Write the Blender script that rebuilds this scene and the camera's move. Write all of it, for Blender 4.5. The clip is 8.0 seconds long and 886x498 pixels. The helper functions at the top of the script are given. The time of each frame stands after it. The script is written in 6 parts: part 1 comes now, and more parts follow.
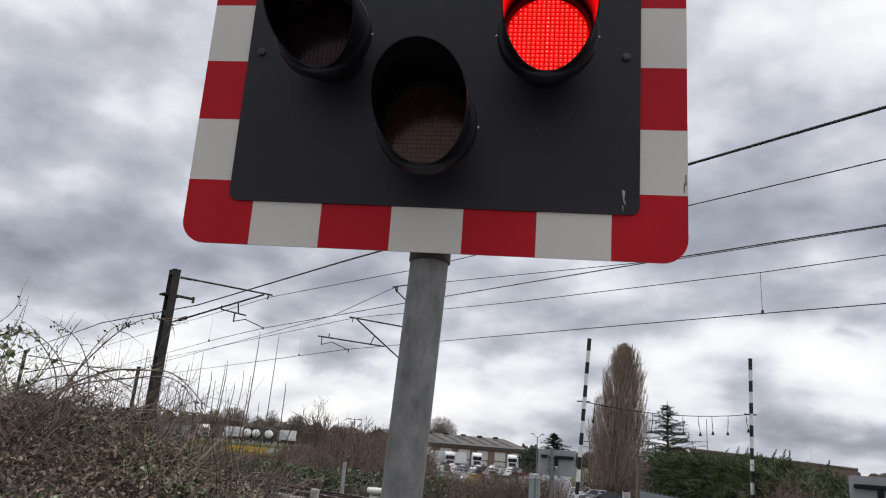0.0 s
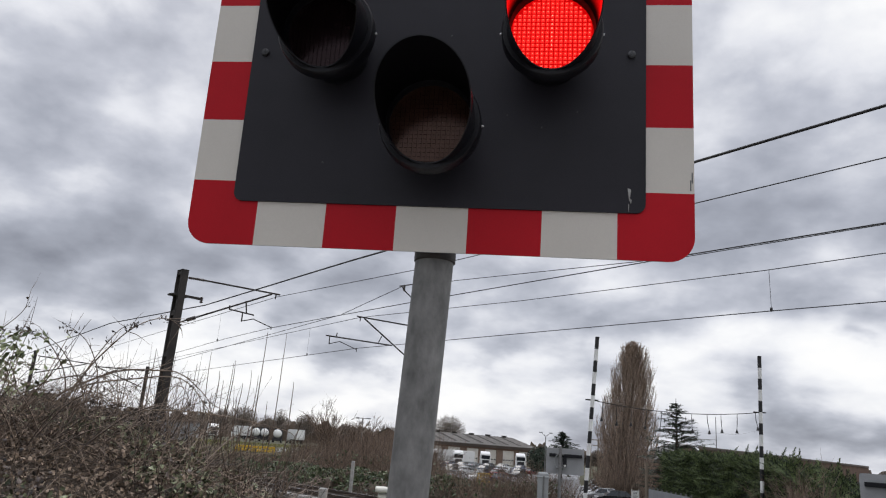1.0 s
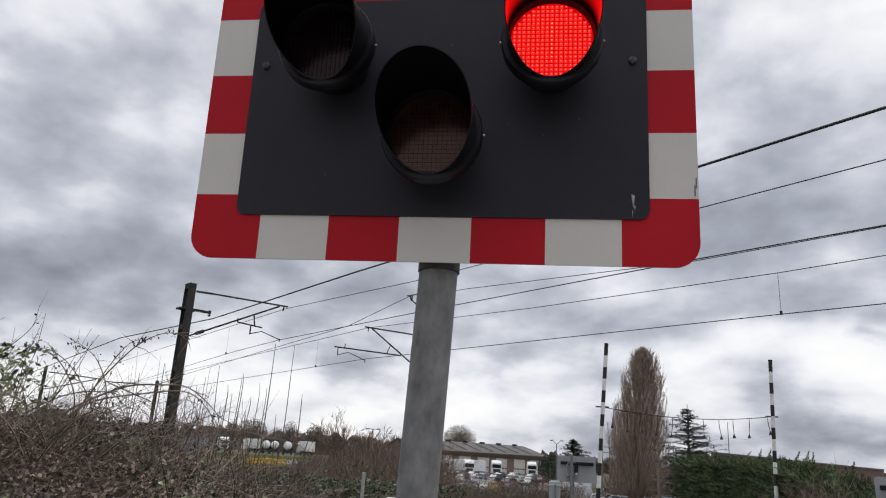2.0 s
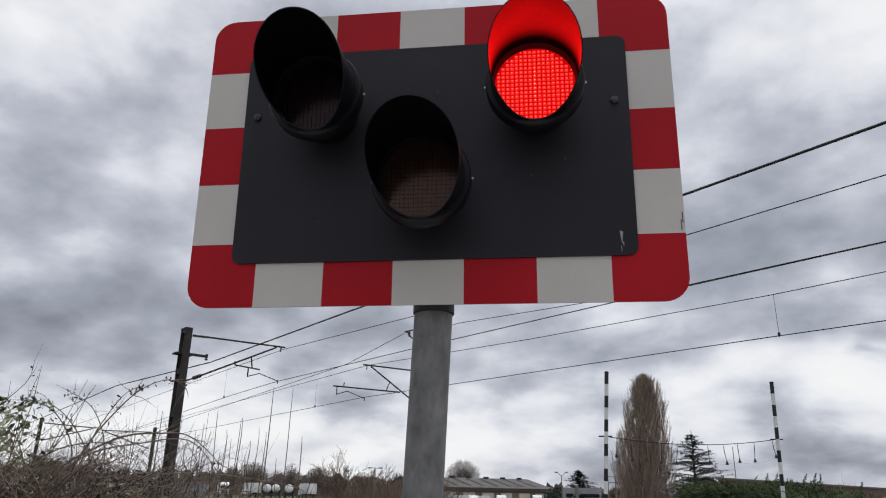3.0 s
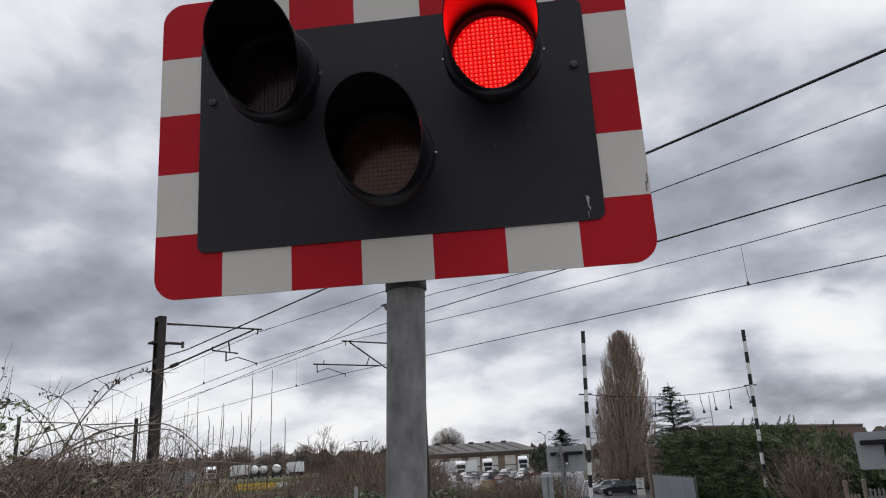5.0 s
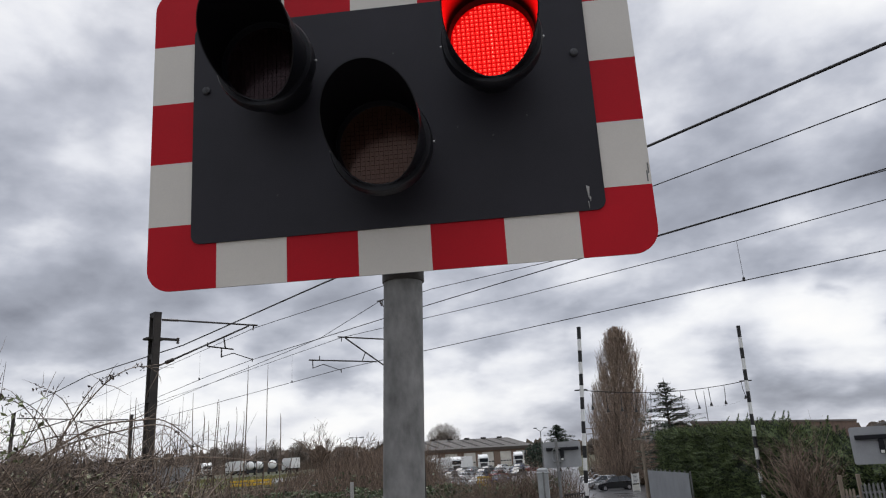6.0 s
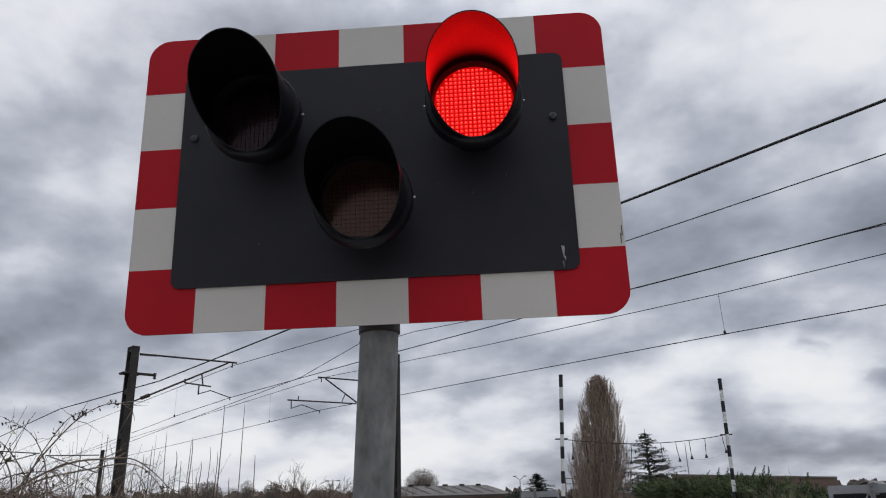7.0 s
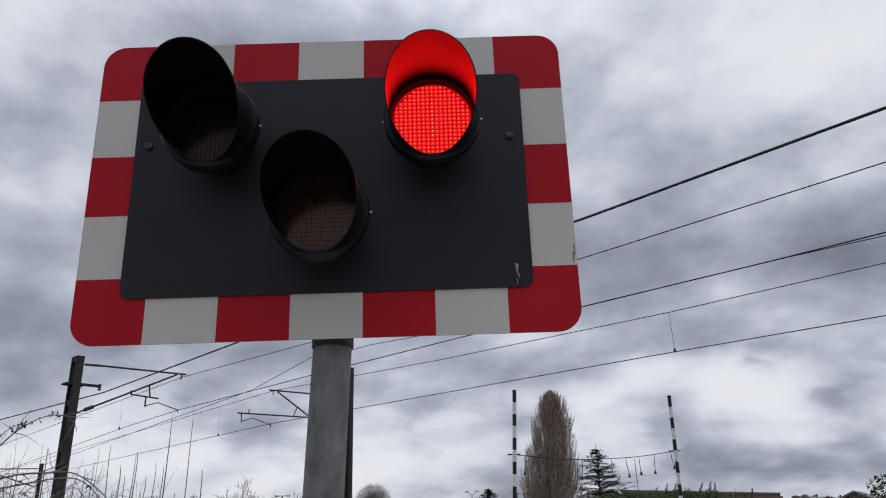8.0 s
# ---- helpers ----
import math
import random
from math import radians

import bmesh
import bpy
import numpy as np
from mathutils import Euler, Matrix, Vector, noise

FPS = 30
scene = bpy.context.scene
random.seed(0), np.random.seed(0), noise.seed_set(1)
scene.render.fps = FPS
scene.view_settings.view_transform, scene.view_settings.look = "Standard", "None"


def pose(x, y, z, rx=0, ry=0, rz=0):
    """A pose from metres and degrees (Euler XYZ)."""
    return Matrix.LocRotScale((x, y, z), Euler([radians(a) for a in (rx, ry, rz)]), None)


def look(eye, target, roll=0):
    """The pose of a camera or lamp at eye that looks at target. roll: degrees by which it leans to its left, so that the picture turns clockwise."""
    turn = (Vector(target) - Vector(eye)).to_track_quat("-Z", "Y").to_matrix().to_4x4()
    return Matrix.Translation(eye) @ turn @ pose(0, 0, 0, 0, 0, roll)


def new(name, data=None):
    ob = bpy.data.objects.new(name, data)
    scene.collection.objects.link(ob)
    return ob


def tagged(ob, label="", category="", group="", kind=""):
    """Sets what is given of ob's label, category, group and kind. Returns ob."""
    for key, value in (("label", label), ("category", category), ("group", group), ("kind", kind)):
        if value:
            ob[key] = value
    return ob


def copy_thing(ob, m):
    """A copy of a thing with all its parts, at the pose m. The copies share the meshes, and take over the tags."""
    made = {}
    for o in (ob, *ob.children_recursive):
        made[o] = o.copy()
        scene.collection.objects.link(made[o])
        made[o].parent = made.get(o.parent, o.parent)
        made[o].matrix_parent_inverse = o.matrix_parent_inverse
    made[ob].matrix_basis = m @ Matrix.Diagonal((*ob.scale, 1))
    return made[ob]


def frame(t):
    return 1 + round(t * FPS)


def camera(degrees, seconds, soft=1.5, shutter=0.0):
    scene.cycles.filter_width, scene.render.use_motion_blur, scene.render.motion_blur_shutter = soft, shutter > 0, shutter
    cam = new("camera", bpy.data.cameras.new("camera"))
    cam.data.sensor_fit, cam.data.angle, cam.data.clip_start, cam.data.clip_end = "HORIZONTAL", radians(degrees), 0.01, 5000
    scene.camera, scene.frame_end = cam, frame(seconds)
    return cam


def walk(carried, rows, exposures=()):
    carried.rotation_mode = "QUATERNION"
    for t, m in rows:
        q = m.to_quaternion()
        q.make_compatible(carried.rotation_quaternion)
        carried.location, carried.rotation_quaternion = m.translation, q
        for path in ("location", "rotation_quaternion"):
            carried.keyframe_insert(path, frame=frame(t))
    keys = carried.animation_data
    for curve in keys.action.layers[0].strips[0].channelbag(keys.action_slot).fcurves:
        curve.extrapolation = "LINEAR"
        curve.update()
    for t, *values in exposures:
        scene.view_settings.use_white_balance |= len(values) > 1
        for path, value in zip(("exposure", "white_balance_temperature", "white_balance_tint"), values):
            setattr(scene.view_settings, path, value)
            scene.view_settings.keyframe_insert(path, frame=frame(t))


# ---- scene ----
cam = camera(63.6, 8.0, soft=1.15)
PATH = [
    (0, (0.248, -1.729, 1.552), (-0.085, 1.140, 2.364), 4.38),
    (0.5, (0.241, -1.734, 1.558), (-0.104, 1.133, 2.369), 4.31),
    (1, (0.253, -1.723, 1.556), (-0.110, 1.144, 2.361), 4.24),
    (1.5, (0.260, -1.717, 1.551), (-0.122, 1.148, 2.356), 4.02),
    (1.7, (0.258, -1.714, 1.554), (-0.130, 1.148, 2.368), 3.80),
    (2.8, (0.269, -1.733, 1.575), (-0.113, 1.089, 2.519), 1.58),
    (3, (0.269, -1.745, 1.575), (-0.104, 1.068, 2.549), 1.05),
    (3.5, (0.256, -1.770, 1.576), (-0.093, 1.037, 2.575), -0.00),
    (4, (0.263, -1.768, 1.582), (-0.053, 1.051, 2.558), -1.14),
    (4.5, (0.273, -1.750, 1.587), (-0.013, 1.091, 2.507), -2.35),
    (4.7, (0.277, -1.747, 1.590), (0.001, 1.105, 2.480), -2.82),
    (5.8, (0.271, -1.714, 1.582), (0.021, 1.161, 2.398), -3.76),
    (6, (0.268, -1.710, 1.584), (0.021, 1.160, 2.421), -3.40),
    (6.5, (0.284, -1.724, 1.597), (0.065, 1.123, 2.516), -2.54),
    (7, (0.293, -1.749, 1.602), (0.118, 1.073, 2.605), -1.82),
    (7.5, (0.297, -1.757, 1.600), (0.213, 1.050, 2.655), -1.66),
    (8, (0.298, -1.762, 1.602), (0.305, 1.047, 2.654), -1.84),
]
EXPOSURE = [(0, 0.15, 6480, 10), (1.7, 0.15, 6480, 10), (3.0, 0.0, 6400, 10), (4.5, 0.0, 6400, 10), (6.0, 0.12, 6450, 10), (7.0, -0.1, 6320, 10), (8.0, -0.19, 6180, 11)]
walk(cam, [(t, look(eye, target, roll)) for t, eye, target, roll in PATH], EXPOSURE)

# ---------------------------------------------------------------- sky and sun
SUN_EL, SUN_AZ = 42.0, 335.0   # degrees above the horizon, clockwise from +y
world = bpy.data.worlds.new("overcast_sky")
scene.world = world
world.use_nodes = True
WN, WL = world.node_tree.nodes, world.node_tree.links
WN.clear()


def wnode(kind, **sets):
    n = WN.new(kind)
    for k, v in sets.items():
        if k.startswith("in_"):
            n.inputs[int(k[3:])].default_value = v
    return n


def wmath(op, a, b=None, clamp=False):
    n = WN.new("ShaderNodeMath")
    n.operation, n.use_clamp = op, clamp
    for i, s in enumerate((a, b)):
        if s is None:
            continue
        if isinstance(s, (int, float)):
            n.inputs[i].default_value = s
        else:
            WL.new(s, n.inputs[i])
    return n.outputs[0]


def wramp(fac, stops):
    n = WN.new("ShaderNodeValToRGB")
    el = n.color_ramp.elements
    while len(el) < len(stops):
        el.new(0.5)
    for e, (p, c) in zip(el, stops):
        e.position, e.color = p, (*c, 1)
    WL.new(fac, n.inputs[0])
    return n.outputs[0]


coord = WN.new("ShaderNodeTexCoord")
split = WN.new("ShaderNodeSeparateXYZ")
WL.new(coord.outputs["Generated"], split.inputs[0])
lift = wmath("ADD", wmath("MAXIMUM", split.outputs[2], 0.0), 0.42)
plane = WN.new("ShaderNodeCombineXYZ")
WL.new(wmath("DIVIDE", split.outputs[0], lift), plane.inputs[0])
WL.new(wmath("DIVIDE", split.outputs[1], lift), plane.inputs[1])


def wnoise(scale, detail, rough, off, distort=0.0):
    mp = WN.new("ShaderNodeMapping")
    mp.inputs["Location"].default_value = off
    WL.new(plane.outputs[0], mp.inputs[0])
    n = WN.new("ShaderNodeTexNoise")
    n.inputs["Scale"].default_value, n.inputs["Detail"].default_value = scale, detail
    n.inputs["Roughness"].default_value, n.inputs["Distortion"].default_value = rough, distort
    WL.new(mp.outputs[0], n.inputs["Vector"])
    return n.outputs["Fac"]


big = wnoise(1.9, 2, 0.5, (3.1, 0.7, 0))
mid = wnoise(4.0, 5, 0.45, (7.3, 2.2, 0), 0.0)
fine = wnoise(13.0, 5, 0.55, (1.0, 5.0, 0), 0.0)
cloud = wmath("ADD", wmath("ADD", wmath("MULTIPLY", big, 0.46), wmath("MULTIPLY", mid, 0.48)), wmath("MULTIPLY", fine, 0.06))
# brighter, thinner layer low above the horizon and towards the east
low = wramp(split.outputs[2], [(0.0, (0.08,) * 3), (0.07, (0.125,) * 3), (0.13, (0.095,) * 3), (0.20, (0.05,) * 3), (0.40, (0.055,) * 3), (0.6, (0.065,) * 3)])
east = wmath("MULTIPLY", wmath("MAXIMUM", split.outputs[0], 0.0), 0.10)
thick = wmath("ADD", wmath("ADD", cloud, low), east)
# the large cloud banks: bearing, height, half width, half height (degrees), how much lighter or darker
ragged = wnoise(4.5, 4, 0.5, (2.0, 9.0, 0))
ragged2 = wnoise(4.5, 4, 0.5, (12.0, 3.0, 0))
true_bearing = wmath("MULTIPLY", wmath("ARCTAN2", split.outputs[0], split.outputs[1]), 57.2958)
true_height = wmath("MULTIPLY", wmath("ARCSINE", split.outputs[2]), 57.2958)
bearing = wmath("ADD", true_bearing, wmath("MULTIPLY", wmath("SUBTRACT", ragged, 0.5), 15.0))
height = wmath("ADD", true_height, wmath("MULTIPLY", wmath("SUBTRACT", ragged2, 0.5), 7.0))
for b0, h0, bw, hw, gain in ((-36, 11.0, 14, 3.6, -0.12), (-20, 13, 9, 2.6, -0.06), (-24, 4.6, 18, 3.4, 0.15), (-39, 7.6, 7, 2.6, -0.13), (-11, 10.0, 5, 2.2, -0.05), (-30, 23, 9, 3.0, 0.05), (-40, 27, 8, 3.0, -0.05), (-15.5, 8.8, 5, 2.0, 0.07),
                             (-12.6, 6.2, 3.4, 1.1, -0.12), (-4.5, 6.8, 3.2, 1.0, -0.08), (24, 12.6, 6, 1.7, -0.10), (29, 6.9, 2.2, 0.9, -0.10), (24.3, 9.8, 1.6, 0.6, -0.12), (24, 3.0, 12, 1.4, -0.10), (16, 9.0, 13, 2.6, 0.05), (20, 17.5, 16, 2.6, -0.08), (33, 15.5, 8, 2.4, -0.10),
                             (25, 29, 12, 5, 0.09), (36, 33, 10, 6, 0.08), (3, 6.0, 8, 1.8, 0.02), (14, 2.4, 16, 1.3, -0.09), (2, 9.2, 7, 2.4, -0.08), (-20, 33, 16, 5, -0.05), (12, 35, 8, 5, 0.05)):
    db = wmath("DIVIDE", wmath("SUBTRACT", bearing, b0), bw)
    dh = wmath("DIVIDE", wmath("SUBTRACT", height, h0), hw)
    q = wmath("ADD", wmath("MULTIPLY", db, db), wmath("MULTIPLY", dh, dh))
    thick = wmath("ADD", thick, wmath("MULTIPLY", wmath("POWER", 2.718, wmath("MULTIPLY", q, -1.0)), gain))
# small heaped clouds low over the horizon
heap_at = WN.new("ShaderNodeCombineXYZ")
WL.new(wmath("DIVIDE", wmath("ADD", wmath("MULTIPLY", true_bearing, 0.75), wmath("MULTIPLY", bearing, 0.25)), 33.0), heap_at.inputs[0])
WL.new(wmath("MULTIPLY", wmath("POWER", wmath("DIVIDE", wmath("MAXIMUM", wmath("ADD", true_height, 2.5), 0.0), 30.0), 0.75), 1.9), heap_at.inputs[1])
heaps = WN.new("ShaderNodeTexNoise")
heaps.inputs["Scale"].default_value, heaps.inputs["Detail"].default_value, heaps.inputs["Roughness"].default_value = 4.8, 5, 0.5
WL.new(heap_at.outputs[0], heaps.inputs["Vector"])
low_weight = wramp(split.outputs[2], [(0.0, (0.38,) * 3), (0.22, (0.31,) * 3), (0.42, (0.22,) * 3)])
thick = wmath("ADD", thick, wmath("MULTIPLY", wmath("SUBTRACT", heaps.outputs["Fac"], 0.5), low_weight))
tufts = WN.new("ShaderNodeTexNoise")
tufts.inputs["Scale"].default_value, tufts.inputs["Detail"].default_value, tufts.inputs["Roughness"].default_value = 12.0, 4, 0.5
WL.new(heap_at.outputs[0], tufts.inputs["Vector"])
thick = wmath("ADD", thick, wmath("MULTIPLY", wmath("SUBTRACT", tufts.outputs["Fac"], 0.5), 0.09))
tone = wramp(thick, [(0.30, (0.18, 0.19, 0.23)), (0.47, (0.365, 0.385, 0.445)), (0.55, (0.50, 0.52, 0.585)), (0.64, (0.735, 0.748, 0.795)), (0.74, (0.905, 0.908, 0.918)), (0.88, (0.985, 0.97, 0.945))])
nishita = WN.new("ShaderNodeTexSky")
nishita.sky_type, nishita.sun_disc = "NISHITA", False
nishita.sun_elevation, nishita.sun_rotation = radians(SUN_EL), radians(SUN_AZ)
dim = WN.new("ShaderNodeVectorMath")
dim.operation = "SCALE"
WL.new(nishita.outputs[0], dim.inputs[0])
dim.inputs["Scale"].default_value = 0.05
mix = WN.new("ShaderNodeMix")
mix.data_type = "RGBA"
mix.inputs["Factor"].default_value = 0.94
WL.new(dim.outputs[0], mix.inputs["A"])
WL.new(tone, mix.inputs["B"])
back = WN.new("ShaderNodeBackground")
WL.new(mix.outputs["Result"], back.inputs[0])
# an overcast sky is brightest overhead
zen = WN.new("ShaderNodeMapRange")
zen.interpolation_type = "SMOOTHSTEP"
zen.inputs["From Min"].default_value, zen.inputs["From Max"].default_value = 0.55, 0.9
zen.inputs["To Min"].default_value, zen.inputs["To Max"].default_value = 1.0, 2.5
WL.new(split.outputs[2], zen.inputs["Value"])
WL.new(zen.outputs[0], back.inputs[1])
wout = WN.new("ShaderNodeOutputWorld")
WL.new(back.outputs[0], wout.inputs[0])

sun_data = bpy.data.lights.new("sun", "SUN")
sun_data.energy, sun_data.angle, sun_data.color = 0.9, radians(30), (1.0, 0.97, 0.93)
sun = new("sun", sun_data)
sa, se = radians(SUN_AZ), radians(SUN_EL)
sun.matrix_world = look((0, 0, 0), (-math.sin(sa) * math.cos(se), -math.cos(sa) * math.cos(se), -math.sin(se)))

# ---------------------------------------------------------------- materials


def mat(name, col, rough=0.6, metal=0.0, var=0.25, scale=6.0, bump=0.15, bscale=60.0, spec=0.4, rand=0.0, col2=None, island=0.0, stretch=None, tint=(1, 1, 1)):
    """Procedural surface: base colour that varies at two scales, fine relief, varied gloss."""
    m = bpy.data.materials.new(name)
    m.use_nodes = True
    nt = m.node_tree
    n, l = nt.nodes, nt.links
    b = n["Principled BSDF"]
    tc = n.new("ShaderNodeTexCoord")
    src = tc.outputs["Object"]
    if stretch:
        mp = n.new("ShaderNodeMapping")
        mp.inputs["Scale"].default_value = stretch
        l.new(src, mp.inputs[0])
        src = mp.outputs[0]
    a = n.new("ShaderNodeTexNoise")
    a.inputs["Scale"].default_value, a.inputs["Detail"].default_value = scale, 5
    c = n.new("ShaderNodeTexNoise")
    c.inputs["Scale"].default_value, c.inputs["Detail"].default_value = bscale, 4
    l.new(src, a.inputs["Vector"]), l.new(src, c.inputs["Vector"])
    blend = n.new("ShaderNodeMath")
    blend.operation = "MULTIPLY_ADD"
    l.new(a.outputs["Fac"], blend.inputs[0])
    blend.inputs[1].default_value = 0.7
    sc = n.new("ShaderNodeMath")
    sc.operation = "MULTIPLY"
    l.new(c.outputs["Fac"], sc.inputs[0])
    sc.inputs[1].default_value = 0.3
    l.new(sc.outputs[0], blend.inputs[2])
    fac = blend.outputs[0]
    for amount, kind, out in ((rand, "ShaderNodeObjectInfo", "Random"), (island, "ShaderNodeNewGeometry", "Random Per Island")):
        if amount:
            o = n.new(kind)
            ad = n.new("ShaderNodeMath")
            ad.operation = "MULTIPLY_ADD"
            l.new(o.outputs[out], ad.inputs[0])
            ad.inputs[1].default_value = amount
            su = n.new("ShaderNodeMath")
            su.operation = "SUBTRACT"
            l.new(fac, su.inputs[0])
            su.inputs[1].default_value = amount / 2
            l.new(su.outputs[0], ad.inputs[2])
            fac = ad.outputs[0]
    r = n.new("ShaderNodeValToRGB")
    dark = tuple(max(0.0, v * (1 - var)) for v in col)
    light = col2 if col2 else tuple(min(1.0, v * (1 + var)) for v in col)
    r.color_ramp.elements[0].position, r.color_ramp.elements[0].color = 0.32, (*dark, 1)
    r.color_ramp.elements[1].position, r.color_ramp.elements[1].color = 0.68, (*light, 1)
    l.new(fac, r.inputs[0])
    l.new(r.outputs[0], b.inputs["Base Color"])
    rr = n.new("ShaderNodeMapRange")
    rr.inputs["To Min"].default_value, rr.inputs["To Max"].default_value = max(0.03, rough - 0.1), min(1.0, rough + 0.1)
    l.new(a.outputs["Fac"], rr.inputs["Value"])
    l.new(rr.outputs[0], b.inputs["Roughness"])
    b.inputs["Metallic"].default_value = metal
    b.inputs["Specular IOR Level"].default_value = spec
    b.inputs["Specular Tint"].default_value = (*tint, 1)
    if bump:
        bp = n.new("ShaderNodeBump")
        bp.inputs["Strength"].default_value, bp.inputs["Distance"].default_value = bump, 0.02
        l.new(c.outputs["Fac"], bp.inputs["Height"])
        l.new(bp.outputs[0], b.inputs["Normal"])
    return m


def glass_mat(name, col, rough=0.05):
    m = mat(name, col, rough, 0.0, 0.15, 2.0, 0.0, 30, 0.8)
    return m


def lit_mat(name, col, strength):
    """A lamp's lens that gives off light."""
    m = bpy.data.materials.new(name)
    m.use_nodes = True
    b = m.node_tree.nodes["Principled BSDF"]
    b.inputs["Base Color"].default_value = (col[0] * 0.05, col[1] * 0.05, col[2] * 0.05, 1)
    b.inputs["Roughness"].default_value = 0.8
    b.inputs["Specular IOR Level"].default_value = 0.0
    b.inputs["Emission Color"].default_value = (*col, 1)
    b.inputs["Emission Strength"].default_value = strength
    return m


